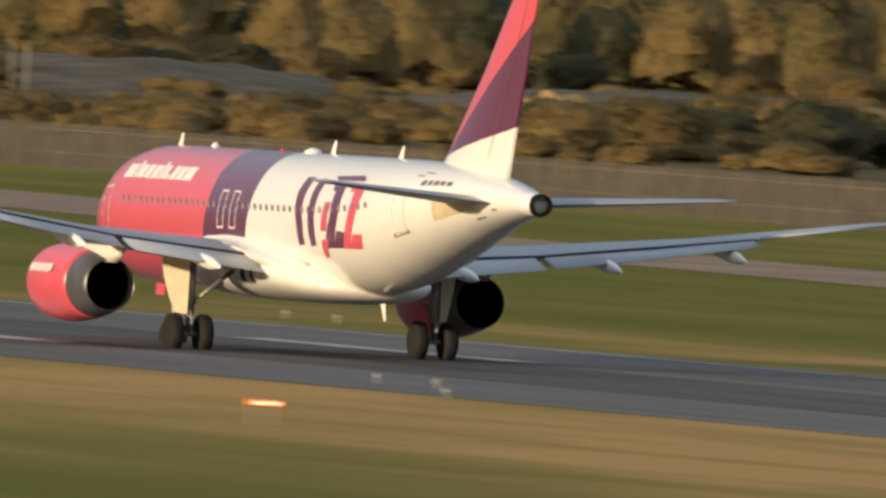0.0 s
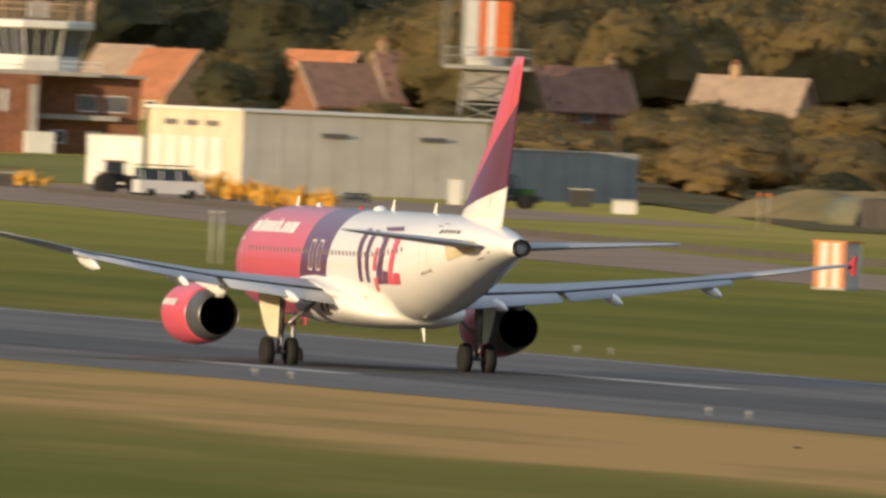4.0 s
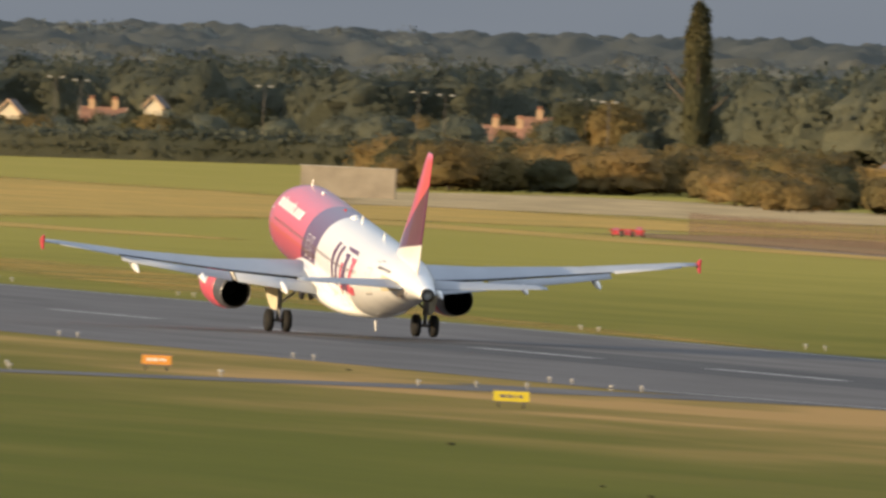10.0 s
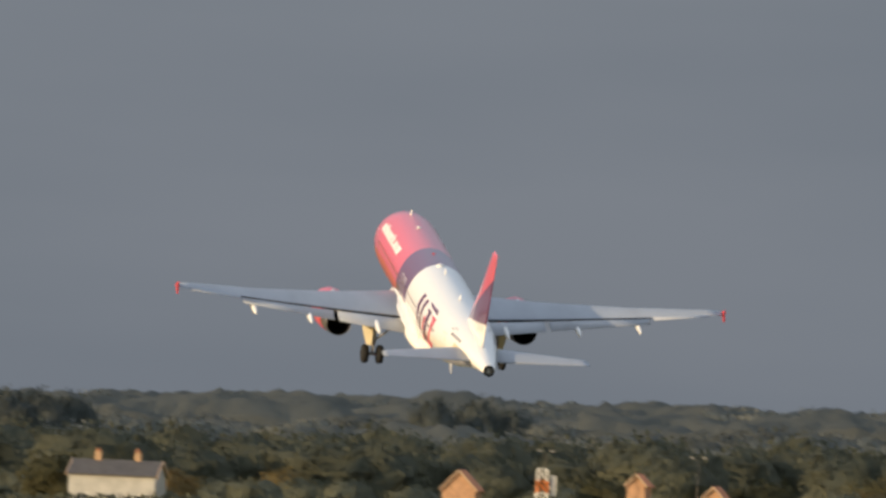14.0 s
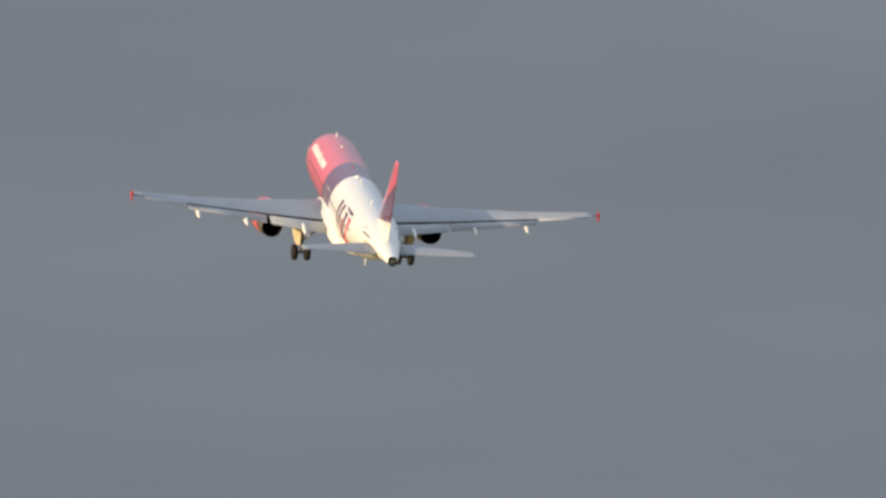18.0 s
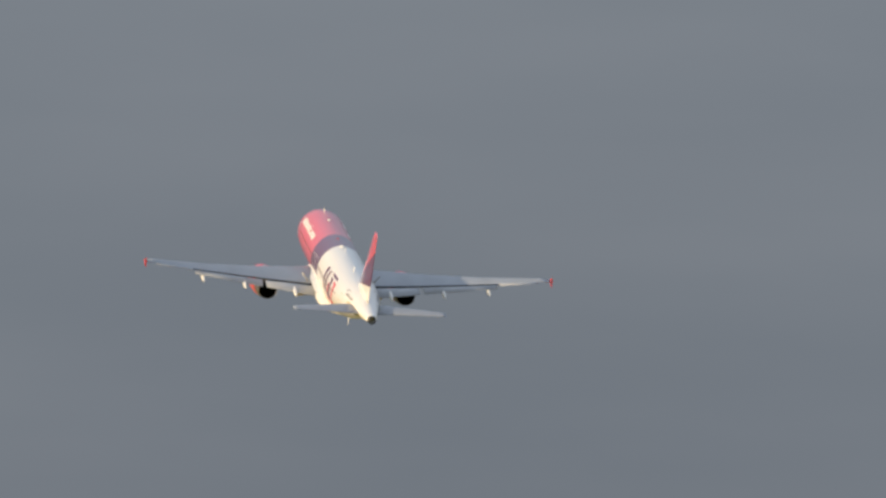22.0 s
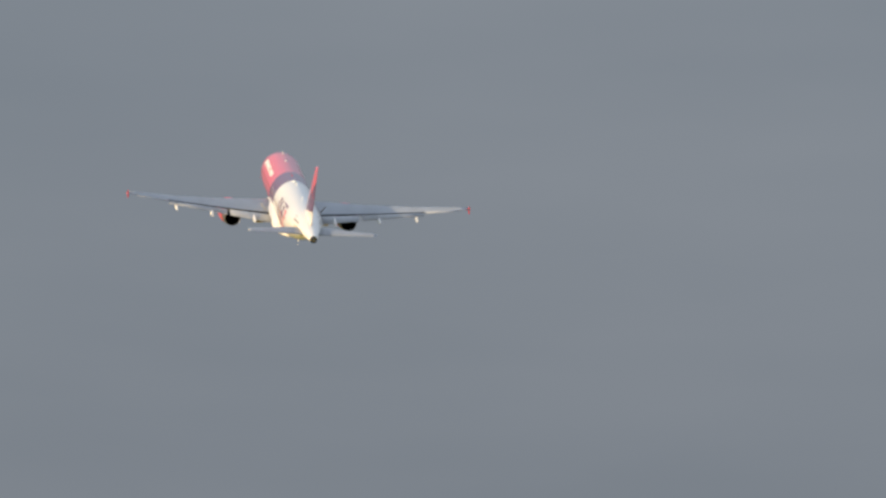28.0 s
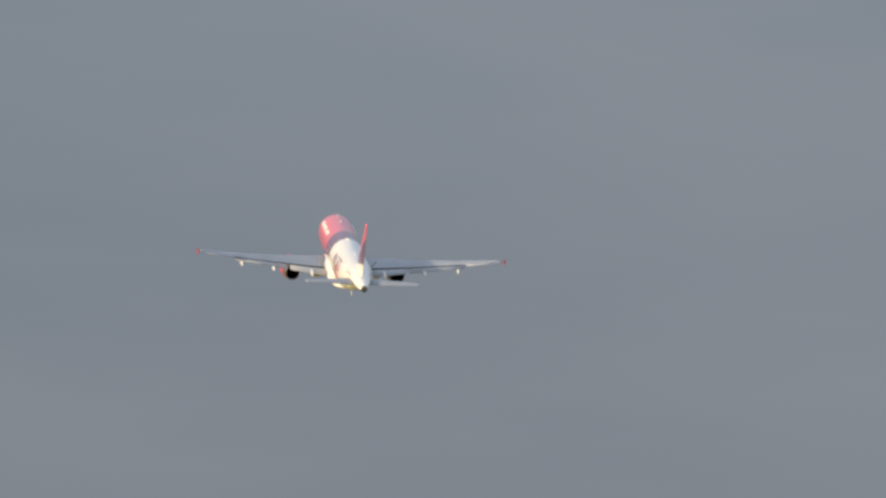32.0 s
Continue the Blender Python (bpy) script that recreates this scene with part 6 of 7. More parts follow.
def nissen():
    x, y, w, hgt = 582.7, 2025.8, 4.61, 2.31
    ob = tagged(new("mound_store"), "small olive half-round store with a dark end", "store")
    ob.matrix_basis = facing(x, y, -25)
    prof = [(w / 2 * math.cos(math.pi * i / 14), hgt * math.sin(math.pi * i / 14)) for i in range(15)]
    part("shell", loft([[(p, v, q) for p, q in prof] for v in (0, 6)]), mat("olive_sheet", (0.16, 0.15, 0.08), 0.7, var=0.15), ob)
    part("end", loft([[(p * 0.96, v, q * 0.96) for p, q in prof] for v in (-0.06, -0.005)]), m_dark, ob, "dark end", smooth=False)


nissen()


def radar_tower():
    """A steel platform tower with a red-and-white radar and an orange scanner on top."""
    d = 2700.0
    ob = tagged(new("radar_tower"), "grey steel radar tower with an orange and white scanner", "radar tower")
    x, y = 709.5, 2605.1
    ob.matrix_basis = facing(x, y, 0)
    px = d / 50248.0
    z0 = rise(x, y)

    def fz(v):
        return 18.24 - v * px - z0
    steel = m_rim
    bm = bmesh.new()
    r = 2.6
    for sx in (-1, 1):
        for sy in (-1, 1):
            rod(bm, (sx * r, sy * r, -0.2), (sx * r * 0.75, sy * r * 0.75, fz(150)), 0.14, 0.12, 6)
    for k in range(5):
        za, zb = fz(150) * k / 5, fz(150) * (k + 1) / 5
        for sy in (-1, 1):
            rod(bm, (-r * 0.95, sy * r * 0.95, za), (r * 0.9, sy * r * 0.9, zb), 0.07, 0.07, 5)
            rod(bm, (r * 0.95, sy * r * 0.95, za), (-r * 0.9, sy * r * 0.9, zb), 0.07, 0.07, 5)
            rod(bm, (-r * 0.9, sy * r * 0.9, zb), (r * 0.9, sy * r * 0.9, zb), 0.08, 0.08, 5)
    part("lattice", bm, steel, ob, "grey steel lattice legs", smooth=False)
    part("cabin", boxes((-2.0, 2.4, -2.0, 2.0, fz(205), fz(152))), m_concrete, ob, "grey equipment cabin", smooth=False)
    part("platform", boxes((-4.0, 4.4, -3.2, 3.2, fz(150), fz(143))), steel, ob, "wide grey platform", smooth=False)
    rail = bmesh.new()
    for k in range(13):
        u = -4.0 + 8.4 * k / 12
        rod(rail, (u, -3.15, fz(143)), (u, -3.15, fz(112)), 0.05, 0.05, 5)
    for v in (112, 127):
        rod(rail, (-4.0, -3.15, fz(v)), (4.4, -3.15, fz(v)), 0.05, 0.05, 5)
    for u, t0 in ((-5.6, 10), (-4.6, 0), (-3.2, 20), (3.6, 60), (-5.2, 30)):
        rod(rail, (u * 0.75, -2.4, fz(146)), (u * 0.75, -2.4, fz(t0)), 0.05, 0.04, 5)
    part("platform_rail", rail, steel, ob, smooth=False)
    orange = mat("signal_orange", (0.75, 0.16, 0.03), 0.55, var=0.08)
    for k in range(6):
        a0, a1 = -2.2 + k * 0.75, -2.2 + (k + 1) * 0.75
        part("drum_stripe", boxes((a0 + 0.004, a1, -1.3, 1.3, fz(128), fz(28))), m_white_wall if k in (0, 1, 3) else orange, ob, smooth=False)
    part("drum_foot", spun([(fz(143), 1.9), (fz(128), 2.1)], "z", 18), m_white_wall, ob, smooth=False)
    part("scanner", boxes((-3.0, 2.9, -0.9, 0.7, fz(24), fz(8))), orange, ob, "orange radar scanner bar", smooth=False)
    part("scanner_reflector", loft([[(u, -0.9 - 0.5 * math.cos(k), fz(6) + 0.02 + 1.1 * (k + 1)) for k in (-1, -0.5, 0, 0.5, 1)] for u in (-3.4, 3.2)], closed=False, caps=False), orange, ob, smooth=False)


radar_tower()

# ---- vehicles and gear on the apron ----
m_red = mat("red_vehicle_paint", (0.50, 0.045, 0.035), 0.35, var=0.06, coat=0.3)
m_yellow = mat("yellow_machine_paint", (0.72, 0.36, 0.03), 0.5, var=0.12, scale=1.2)
m_green = mat("green_tractor_paint", (0.025, 0.07, 0.02), 0.4, var=0.08)
m_silver = mat("silver_car_paint", (0.34, 0.37, 0.40), 0.3, 0.3, var=0.05)
m_vanwhite = mat("white_vehicle_paint", (0.70, 0.69, 0.66), 0.35, var=0.05)
m_lampglow = mat("chrome_lamp", (0.7, 0.7, 0.68), 0.2, 0.3, var=0.02)


def wheel_on(parent, x, y, z, r, w, hub=None):
    ob = part("wheel", spun([(-w / 2, r * 0.6), (-w / 2, r * 0.9), (-w * 0.3, r), (w * 0.3, r), (w / 2, r * 0.9), (w / 2, r * 0.6)], "x", 20), m_tyre, parent, at=Matrix.Translation((x, y, z)))
    part("rim", spun([(-w * 0.4, r * 0.6), (-w * 0.3, r * 0.2), (w * 0.3, r * 0.2), (w * 0.4, r * 0.6)], "x", 14), hub or m_nozzle, ob)


def car(x, y, turn, paint, label, length=4.2, van=False):
    """A car, its nose along +y of its own space."""
    ob = tagged(new("car" if not van else "van"), label, "car" if not van else "van")
    ob.matrix_basis = facing(x, y, turn)
    w, l = 0.86, length / 2
    side = [(-l, 0.35), (-l, 0.95), (-l + 0.25, 1.0), (-l + 0.6, 1.45), (0.35, 1.48), (0.95, 0.98), (l - 0.2, 0.85), (l, 0.7), (l, 0.35)] if not van else \
        [(-l, 0.35), (-l, 2.0), (-l + 0.1, 2.1), (l - 1.2, 2.1), (l - 0.7, 1.25), (l - 0.05, 1.05), (l, 0.8), (l, 0.35)]
    part("body", loft([[(s * w * k, u, v) for u, v in side] for s, k in ((-1, 0.94), (-1, 1.0), (1, 1.0), (1, 0.94))]), paint, ob, smooth=False)
    gl = [(-l + 0.42, 1.05), (-l + 0.68, 1.38), (0.3, 1.4), (0.72, 1.05)] if not van else [(l - 1.9, 1.3), (l - 1.9, 1.95), (l - 1.2, 1.95), (l - 0.85, 1.3)]
    for s in (-1, 1):
        part("side_window", loft([[(s * (w + d), u, v) for u, v in gl] for d in (0.0, 0.012)]), m_glass, ob, smooth=False)
        part("headlight", boxes((s * 0.62 - 0.16, s * 0.62 + 0.16, l - 0.02, l + 0.02, 0.62, 0.76)), m_lampglow, ob, smooth=False)
        part("tail_light", boxes((s * 0.68 - 0.1, s * 0.68 + 0.1, -l - 0.02, -l + 0.01, 0.7, 0.95)), m_fence, ob, smooth=False)
        for v in (-l * 0.62, l * 0.62):
            wheel_on(ob, s * (w - 0.1), v, 0.31, 0.31, 0.2)
    if not van:
        part("rear_window", loft([[(u, -l + 0.27 + d, 1.02), (u, -l + 0.6 + d, 1.42)] for u, d in ((-0.7, -0.02), (0.7, -0.02))], closed=False, caps=False), m_glass, ob, smooth=False)
        part("windscreen", loft([[(u, 0.97, 1.0), (u, 0.4, 1.46)] for u in (-0.72, 0.72)], closed=False, caps=False), m_glass, ob, smooth=False)
    return ob


car(538.9, 2147.4, 62, m_red, "red airfield car parked beside the perimeter road", 3.9)
car(509.7, 1678.3, 75, m_silver, "silver-blue saloon car parked behind the fence", 4.3)
car(668.4, 2733.5, 60, m_vanwhite, "white car parked inside the open hangar", 4.2)
car(653.6, 2735.0, 75, m_silver, "silver car parked before the hangar", 4.2)
car(659.0, 2738.5, 30, m_vanwhite, "white van parked before the hangar", 4.6, van=True)


def tractor(x, y, turn, paint, hub, label):
    ob = tagged(new("tractor"), label, "tractor")
    ob.matrix_basis = facing(x, y, turn)
    part("bonnet", boxes((-0.42, 0.42, 0.5, 2.3, 0.85, 1.55)), paint, ob, smooth=False)
    part("chassis", boxes((-0.35, 0.35, -1.2, 2.2, 0.55, 0.845)), m_steel_dark, ob, smooth=False)
    part("cab", loft([[(-0.75, -0.95, 1.0), (0.75, -0.95, 1.0), (0.75, 0.5, 1.0), (-0.75, 0.5, 1.0)], [(-0.65, -0.8, 2.45), (0.65, -0.8, 2.45), (0.65, 0.35, 2.45), (-0.65, 0.35, 2.45)]]), m_glass, ob, "glazed cab", smooth=False)
    part("cab_roof", boxes((-0.8, 0.8, -1.0, 0.55, 2.455, 2.62)), paint, ob, smooth=False)
    for sx in (-1, 1):
        part("mudguard", boxes((sx * 0.95 - 0.25, sx * 0.95 + 0.25, -1.5, -0.2, 1.66, 1.74)), paint, ob, smooth=False)
        wheel_on(ob, sx * 0.95, -0.85, 0.82, 0.82, 0.5, hub)
        wheel_on(ob, sx * 0.85, 1.6, 0.55, 0.55, 0.36, hub)
    part("exhaust_pipe", rod(bmesh.new(), (0.5, 0.7, 1.5), (0.5, 0.7, 2.5), 0.05), m_black, ob)
    part("front_weight", boxes((-0.45, 0.45, 2.31, 2.7, 0.5, 1.0)), m_steel_dark, ob, smooth=False)


tractor(572.1, 2093.2, 78, m_green, m_yellow, "green tractor with yellow wheel hubs beside the shed")
tractor(529.4, 2046.6, 80, m_rustpost, m_yellow, "rust-brown tractor with orange-yellow wheel hubs by the white store")


def crew_van(x, y, turn, label):
    """A high crew van: pale sides, dark window band with pillars, green roof with a ladder rack."""
    ob = tagged(new("crew_van"), label, "van")
    ob.matrix_basis = facing(x, y, turn)
    prof = [(-2.5, 0.35), (2.45, 0.35), (2.5, 0.9), (2.3, 1.25), (1.95, 1.3), (-2.5, 1.3)]
    part("body", loft([[(s * 0.95, u, v) for u, v in prof] for s in (-1, 1)]), m_vanwhite, ob, smooth=False)
    part("cabin", loft([[(-0.9, -2.45, 1.3), (0.9, -2.45, 1.3), (0.9, 1.9, 1.3), (-0.9, 1.9, 1.3)], [(-0.8, -2.4, 2.05), (0.8, -2.4, 2.05), (0.8, 1.35, 2.05), (-0.8, 1.35, 2.05)]]), m_glass, ob, "dark glazed upper half", smooth=False)
    part("roof", boxes((-0.86, 0.86, -2.5, 1.45, 2.055, 2.2)), m_green, ob, "green roof", smooth=False)
    for v in (-2.35, -0.9, 0.45):
        for s in (-1, 1):
            part("pillar", loft([[(s * 0.93, v, 1.3), (s * 0.93, v + 0.13, 1.3), (s * 0.83, v + 0.13, 2.05), (s * 0.83, v, 2.05)], [(s * 0.9, v, 1.3), (s * 0.9, v + 0.13, 1.3), (s * 0.79, v + 0.13, 2.05), (s * 0.79, v, 2.05)]]), m_vanwhite, ob, smooth=False)
    for s in (-1, 1):
        part("rack_rail", rod(bmesh.new(), (s * 0.7, -2.6, 2.42), (s * 0.7, 1.6, 2.42), 0.05), m_green, ob)
        for v in (-2.2, -0.4, 1.2):
            part("rack_post", rod(bmesh.new(), (s * 0.7, v, 2.2), (s * 0.7, v, 2.42), 0.04), m_green, ob)
        part("headlight", boxes((s * 0.65 - 0.15, s * 0.65 + 0.15, 2.47, 2.52, 0.68, 0.86)), m_lampglow, ob, smooth=False)
        for v in (-1.6, 1.55):
            wheel_on(ob, s * 0.87, v, 0.36, 0.36, 0.24)
    part("bumper", boxes((-0.96, 0.96, 2.5, 2.6, 0.38, 0.58)), m_steel_dark, ob, smooth=False)


crew_van(531.6, 2039.8, 74, "pale crew van with a green roof rack by the shed")


def machine(name, x, y, length, height, material, turn, label, seed, tines=0):
    """A towed mower or plough: frame, decks, upright tines and struts on small wheels."""
    rng = random.Random(seed)
    ob = tagged(new(name), label, "farm machine")
    ob.matrix_basis = facing(x, y, turn)
    l = length / 2
    part("frame", boxes((-l, l, -0.12, 0.12, 0.55, 0.72), (-l, -l + 0.15, -0.8, 0.8, 0.5, 0.66), (l - 0.15, l, -0.8, 0.8, 0.5, 0.66)), material, ob, smooth=False)
    n = max(3, int(length / 0.9))
    for i in range(n):
        u = -l + (i + 0.5) * length / n
        hh = height * rng.uniform(0.5, 0.85)
        part("deck", loft([[(u - 0.38, -0.7, 0.2), (u + 0.38, -0.7, 0.2), (u + 0.38, 0.7, 0.2), (u - 0.38, 0.7, 0.2)], [(u - 0.3, -0.5, hh * 0.7), (u + 0.3, -0.5, hh * 0.7), (u + 0.25, 0.4, hh), (u - 0.25, 0.4, hh)]]), material, ob, smooth=False)
    for i in range(int(tines * 1.6)):
        u = rng.uniform(-l, l)
        v = rng.uniform(-0.9, 0.9)
        hh = height * rng.uniform(0.6, 1.0)
        bm = rod(bmesh.new(), (u, v, 0.3), (u + rng.uniform(-0.35, 0.35), v, hh), 0.1, 0.07, 5)
        rod(bm, (u - 0.05, v, hh * 0.8), (u + rng.uniform(-0.7, 0.7), v + 0.3, hh * 0.55), 0.08, 0.08, 5)
        part("tine", bm, material, ob, smooth=False)
    for s in (-1, 1):
        wheel_on(ob, s * l * 0.85, 0.6, 0.3, 0.3, 0.2)
        wheel_on(ob, s * l * 0.3, -0.6, 0.3, 0.3, 0.2)
    part("drawbar", rod(bmesh.new(), (0, -0.8, 0.5), (0.2, -1.8, 0.45), 0.06), m_steel_dark, ob)


machine("gang_mower", 532.6, 2140.7, 5.6, 0.8, m_rustpost, 8, "dark rusty gang mower towed behind the red car", 1)
machine("yellow_sweeper", 536.1, 2098.6, 2.6, 1.5, m_yellow, 0, "yellow airfield sweeper by the perimeter road", 2, 5)
PLOUGH = "yellow snow plough with upright tines parked on the apron"
machine("yellow_plough", 536.9, 2048.8, 2.9, 2.2, m_yellow, -8, PLOUGH, 3, 16)
machine("yellow_plough", 533.8, 2026.8, 2.4, 2.1, m_yellow, 12, PLOUGH, 4, 14)
machine("yellow_plough", 515.7, 1948.9, 2.8, 2.0, m_yellow, 4, PLOUGH, 8, 16)
machine("yellow_mower", 510.1, 1917.3, 2.8, 2.1, m_yellow, 0, "yellow mower with raised tines parked on the grass", 5, 14)
machine("dark_mower", 559.1, 2088.4, 2.0, 0.6, m_steel_dark, 0, "small dark machine on the grass", 6)
machine("red_machine", 549.1, 2700.7, 3.4, 1.4, m_red, 5, "red maintenance machine beside the road", 7)


m_kerb = mat("dark_block", (0.085, 0.075, 0.062), 0.9, var=0.15, scale=1.0)
block("low_wall", 533.7, 2107.4, 6.32, 1.00, 0.8, m_kerb, "low dark block wall beside the perimeter road", "wall", 0)
def road_wall(line, hgt):
    """A long low wall that follows the perimeter road."""
    ob = tagged(new("road_wall"), "long low dark block wall along the perimeter road", "wall")
    for (x0, y0), (x1, y1) in zip(line, line[1:]):
        n = max(1, int(math.dist((x0, y0), (x1, y1)) / 12))
        for i in range(n):
            p, q = [Vector((x0 + (x1 - x0) * k, y0 + (y1 - y0) * k)) for k in (i / n, (i + 0.995) / n)]
            side = Vector((q.y - p.y, p.x - q.x)).normalized() * 0.2
            part("wall_block", loft([[(o.x - side.x, o.y - side.y, -0.05), (o.x + side.x, o.y + side.y, -0.05), (o.x + side.x, o.y + side.y, hgt), (o.x - side.x, o.y - side.y, hgt)] for o in (p, q)]), m_kerb, ob, smooth=False)


road_wall([(461, 1530), (468, 1600), (476, 1680), (500, 1860), (527, 2060)], 0.42)
block("white_crate", 572.6, 2109.6, 1.04, 1.96, 0.9, m_white_wall, "stack of white drums by the tractor", "crate", 0)
block("white_crate", 577.2, 2077.3, 1.80, 0.99, 1.0, m_white_wall, "low white concrete block on the grass", "block", 0)
block("dark_crate", 591.0, 2139.9, 1.77, 1.33, 1.0, m_steel_dark, "dark stacked pallets by the wall", "crate", 0)

# ---- airfield gear ----
m_orange = mat("marker_orange", (0.70, 0.20, 0.03), 0.55, var=0.08)
m_signyellow = mat("sign_yellow", (0.62, 0.50, 0.03), 0.5, var=0.05)
m_signorange = mat("sign_orange", (0.70, 0.30, 0.05), 0.5, var=0.05)
m_glow = mat("lit_red_lens", (0.8, 0.1, 0.03), 0.3)
_b = m_glow.node_tree.nodes["Principled BSDF"]
_b.inputs["Emission Color"].default_value, _b.inputs["Emission Strength"].default_value = (1.0, 0.16, 0.08, 1), 9.0


def papi(x, y):
    """A slope indicator lamp box on thin legs, its lens glowing red."""
    ob = tagged(new("slope_indicator"), "orange slope indicator light glowing red on thin legs", "airfield light", "slope indicator lights")
    ob.matrix_basis = pose(x, y, 0)
    part("housing", loft([[(-0.38, -0.35, 0.5), (0.38, -0.35, 0.5), (0.38, 0.4, 0.5), (-0.38, 0.4, 0.5)], [(-0.38, -0.35, 0.61), (0.38, -0.35, 0.61), (0.33, 0.3, 0.65), (-0.33, 0.3, 0.65)]]), m_orange, ob, "orange lamp housing", smooth=False)
    for k in range(3):
        part("lens", boxes((-0.36 + k * 0.25, -0.15 + k * 0.25, -0.372, -0.352, 0.515, 0.595)), m_glow, ob, "lit red lens", smooth=False)
    for u in (-0.4, -0.13, 0.13, 0.4):
        part("leg", rod(bmesh.new(), (u, 0, 0), (u, 0, 0.5), 0.014, 0.014, 6), m_rim, ob, smooth=False)


for u in ((231.1, 669.1), (220.8, 666.3), (212.9, 670.9), (203.8, 671.7)):
    papi(*u)


def edge_light(x, y, group="runway edge lights"):
    ob = tagged(new("edge_light"), "small pale runway edge light on a short stem", "airfield light", group)
    ob.matrix_basis = pose(x, y, 0)
    part("stem", rod(bmesh.new(), (0, 0, 0), (0, 0, 0.16), 0.04, 0.04, 8), m_rim, ob)
    part("globe", spun([(0.16, 0.07), (0.2, 0.09), (0.26, 0.08), (0.3, 0.02)], "z", 10), m_rim, ob)
    return ob


first = edge_light(near_edge(720) - 1.0, 720)
for i in range(-2, 32):
    y = 736 + i * 60
    for dy in (0, 5):
        copy_thing(first, pose(near_edge(y) + (4.0 if y < 1200 else 0.5), y + dy - 1, 0))
        copy_thing(first, pose(far_edge(y) + 4.5, y + dy, 0))
for x, y in ((212.3, 1172.9), (222.9, 1181.1), (231.1, 1179.5), (234.3, 1183.0), (237.2, 1186.5), (242.7, 1195.6), (244.4, 1197.3), (205.6, 1186.3), (214.3, 1184.7), (223.6, 1185.0)):
    copy_thing(first, pose(x, y, 0))


def guide_sign(x, y, w, hgt, colour, label):
    ob = tagged(new("guidance_sign"), label, "sign")
    ob.matrix_basis = facing(x, y, 0)
    part("panel", boxes((-w / 2, w / 2, 0, 0.2, 0.25, hgt)), colour, ob, smooth=False)
    part("border", boxes((-w / 2 - 0.04, w / 2 + 0.04, 0.03, 0.24, 0.2, 0.245), (-w / 2 - 0.04, w / 2 + 0.04, 0.03, 0.24, hgt + 0.005, hgt + 0.05)), m_mark, ob, smooth=False)
    for k, (u0, u1) in enumerate(((-0.32, -0.16), (-0.12, 0.04), (0.1, 0.16), (0.22, 0.32))):
        part("lettering_bar", boxes((w * u0, w * u1, -0.012, -0.003, 0.25 + (hgt - 0.25) * 0.35, 0.25 + (hgt - 0.25) * 0.68)), m_mark if colour is m_signyellow else m_frame, ob, smooth=False)
    for u in (-0.35, 0.35):
        part("leg", rod(bmesh.new(), (w * u, 0.1, 0), (w * u, 0.1, 0.25), 0.04, 0.04, 6), m_steel_dark, ob)


guide_sign(221.7, 1112.1, 1.42, 0.65, m_signyellow, "yellow taxiway guidance sign with dark markings on the grass")
guide_sign(223.1, 1197.3, 1.26, 0.65, m_signorange, "orange runway sign with pale markings on the grass")
guide_sign(608.4, 2804.7, 1.83, 2.00, m_signyellow, "yellow board beside the perimeter fence")


def post_pair(x, y, hgt, gap, material, label, cap=None, bar=0.0):
    ob = tagged(new("post_pair"), label, "post")
    ob.matrix_basis = facing(x, y, 0)
    for u in (-gap / 2, gap / 2):
        r = 0.13 if bar else 0.09
        p = part("post", rod(bmesh.new(), (u, 0, -0.2), (u, 0, hgt), r, r * 0.9, 8), material, ob)
        if cap:
            part("cap", spun([(hgt, 0.14), (hgt + 0.12, 0.16), (hgt + 0.24, 0.1)], "z", 8, centre=(u, 0, 0)), cap, ob)
    if bar:
        part("crossbar", rod(bmesh.new(), (-bar / 2, 0, hgt), (bar / 2, 0, hgt), 0.09, 0.09, 6), material, ob)


POSTS = "pair of pale upright posts standing in the grass"
m_wood = mat("weathered_pole", (0.33, 0.28, 0.20), 0.8, var=0.15, scale=2)
for x, y, w, hgt in ((370.7, 1480.3, 0.43, 2.55), (393.2, 1557.1, 0.48, 2.21), (383.9, 1462.4, 0.51, 2.62)):
    post_pair(x, y, hgt, w, m_rim, POSTS, m_rim)
for x, y, w, hgt in ((548.7, 1937.8, 0.68, 2.48), (642.0, 1951.0, 0.90, 4.09)):
    post_pair(x, y, hgt, w, m_wood, "pair of timber posts with red caps", m_orange)
for x, y, w, hgt in ((683.2, 2164.7, 0.77, 4.29), (629.9, 1879.2, 1.10, 4.26), (671.2, 2306.3, 0.86, 2.77)):
    post_pair(x, y, hgt, w, m_wood, "pair of tall timber poles on the bank")
x, y, w, hgt = 578.8, 1960.3, 0.65, 8.87
post_pair(x, y, hgt, w, m_wood, "tall twin-pole mast with a crossbar behind the fence", None, 5.8)
for x, y, w, hgt in ((407.7, 2547.6, 0.41, 3.18), (407.8, 2535.4, 0.46, 3.22), (436.0, 2690.9, 0.54, 5.26), (399.5, 2425.3, 0.39, 3.03)):
    post_pair(x, y, hgt, w, m_frame, POSTS)


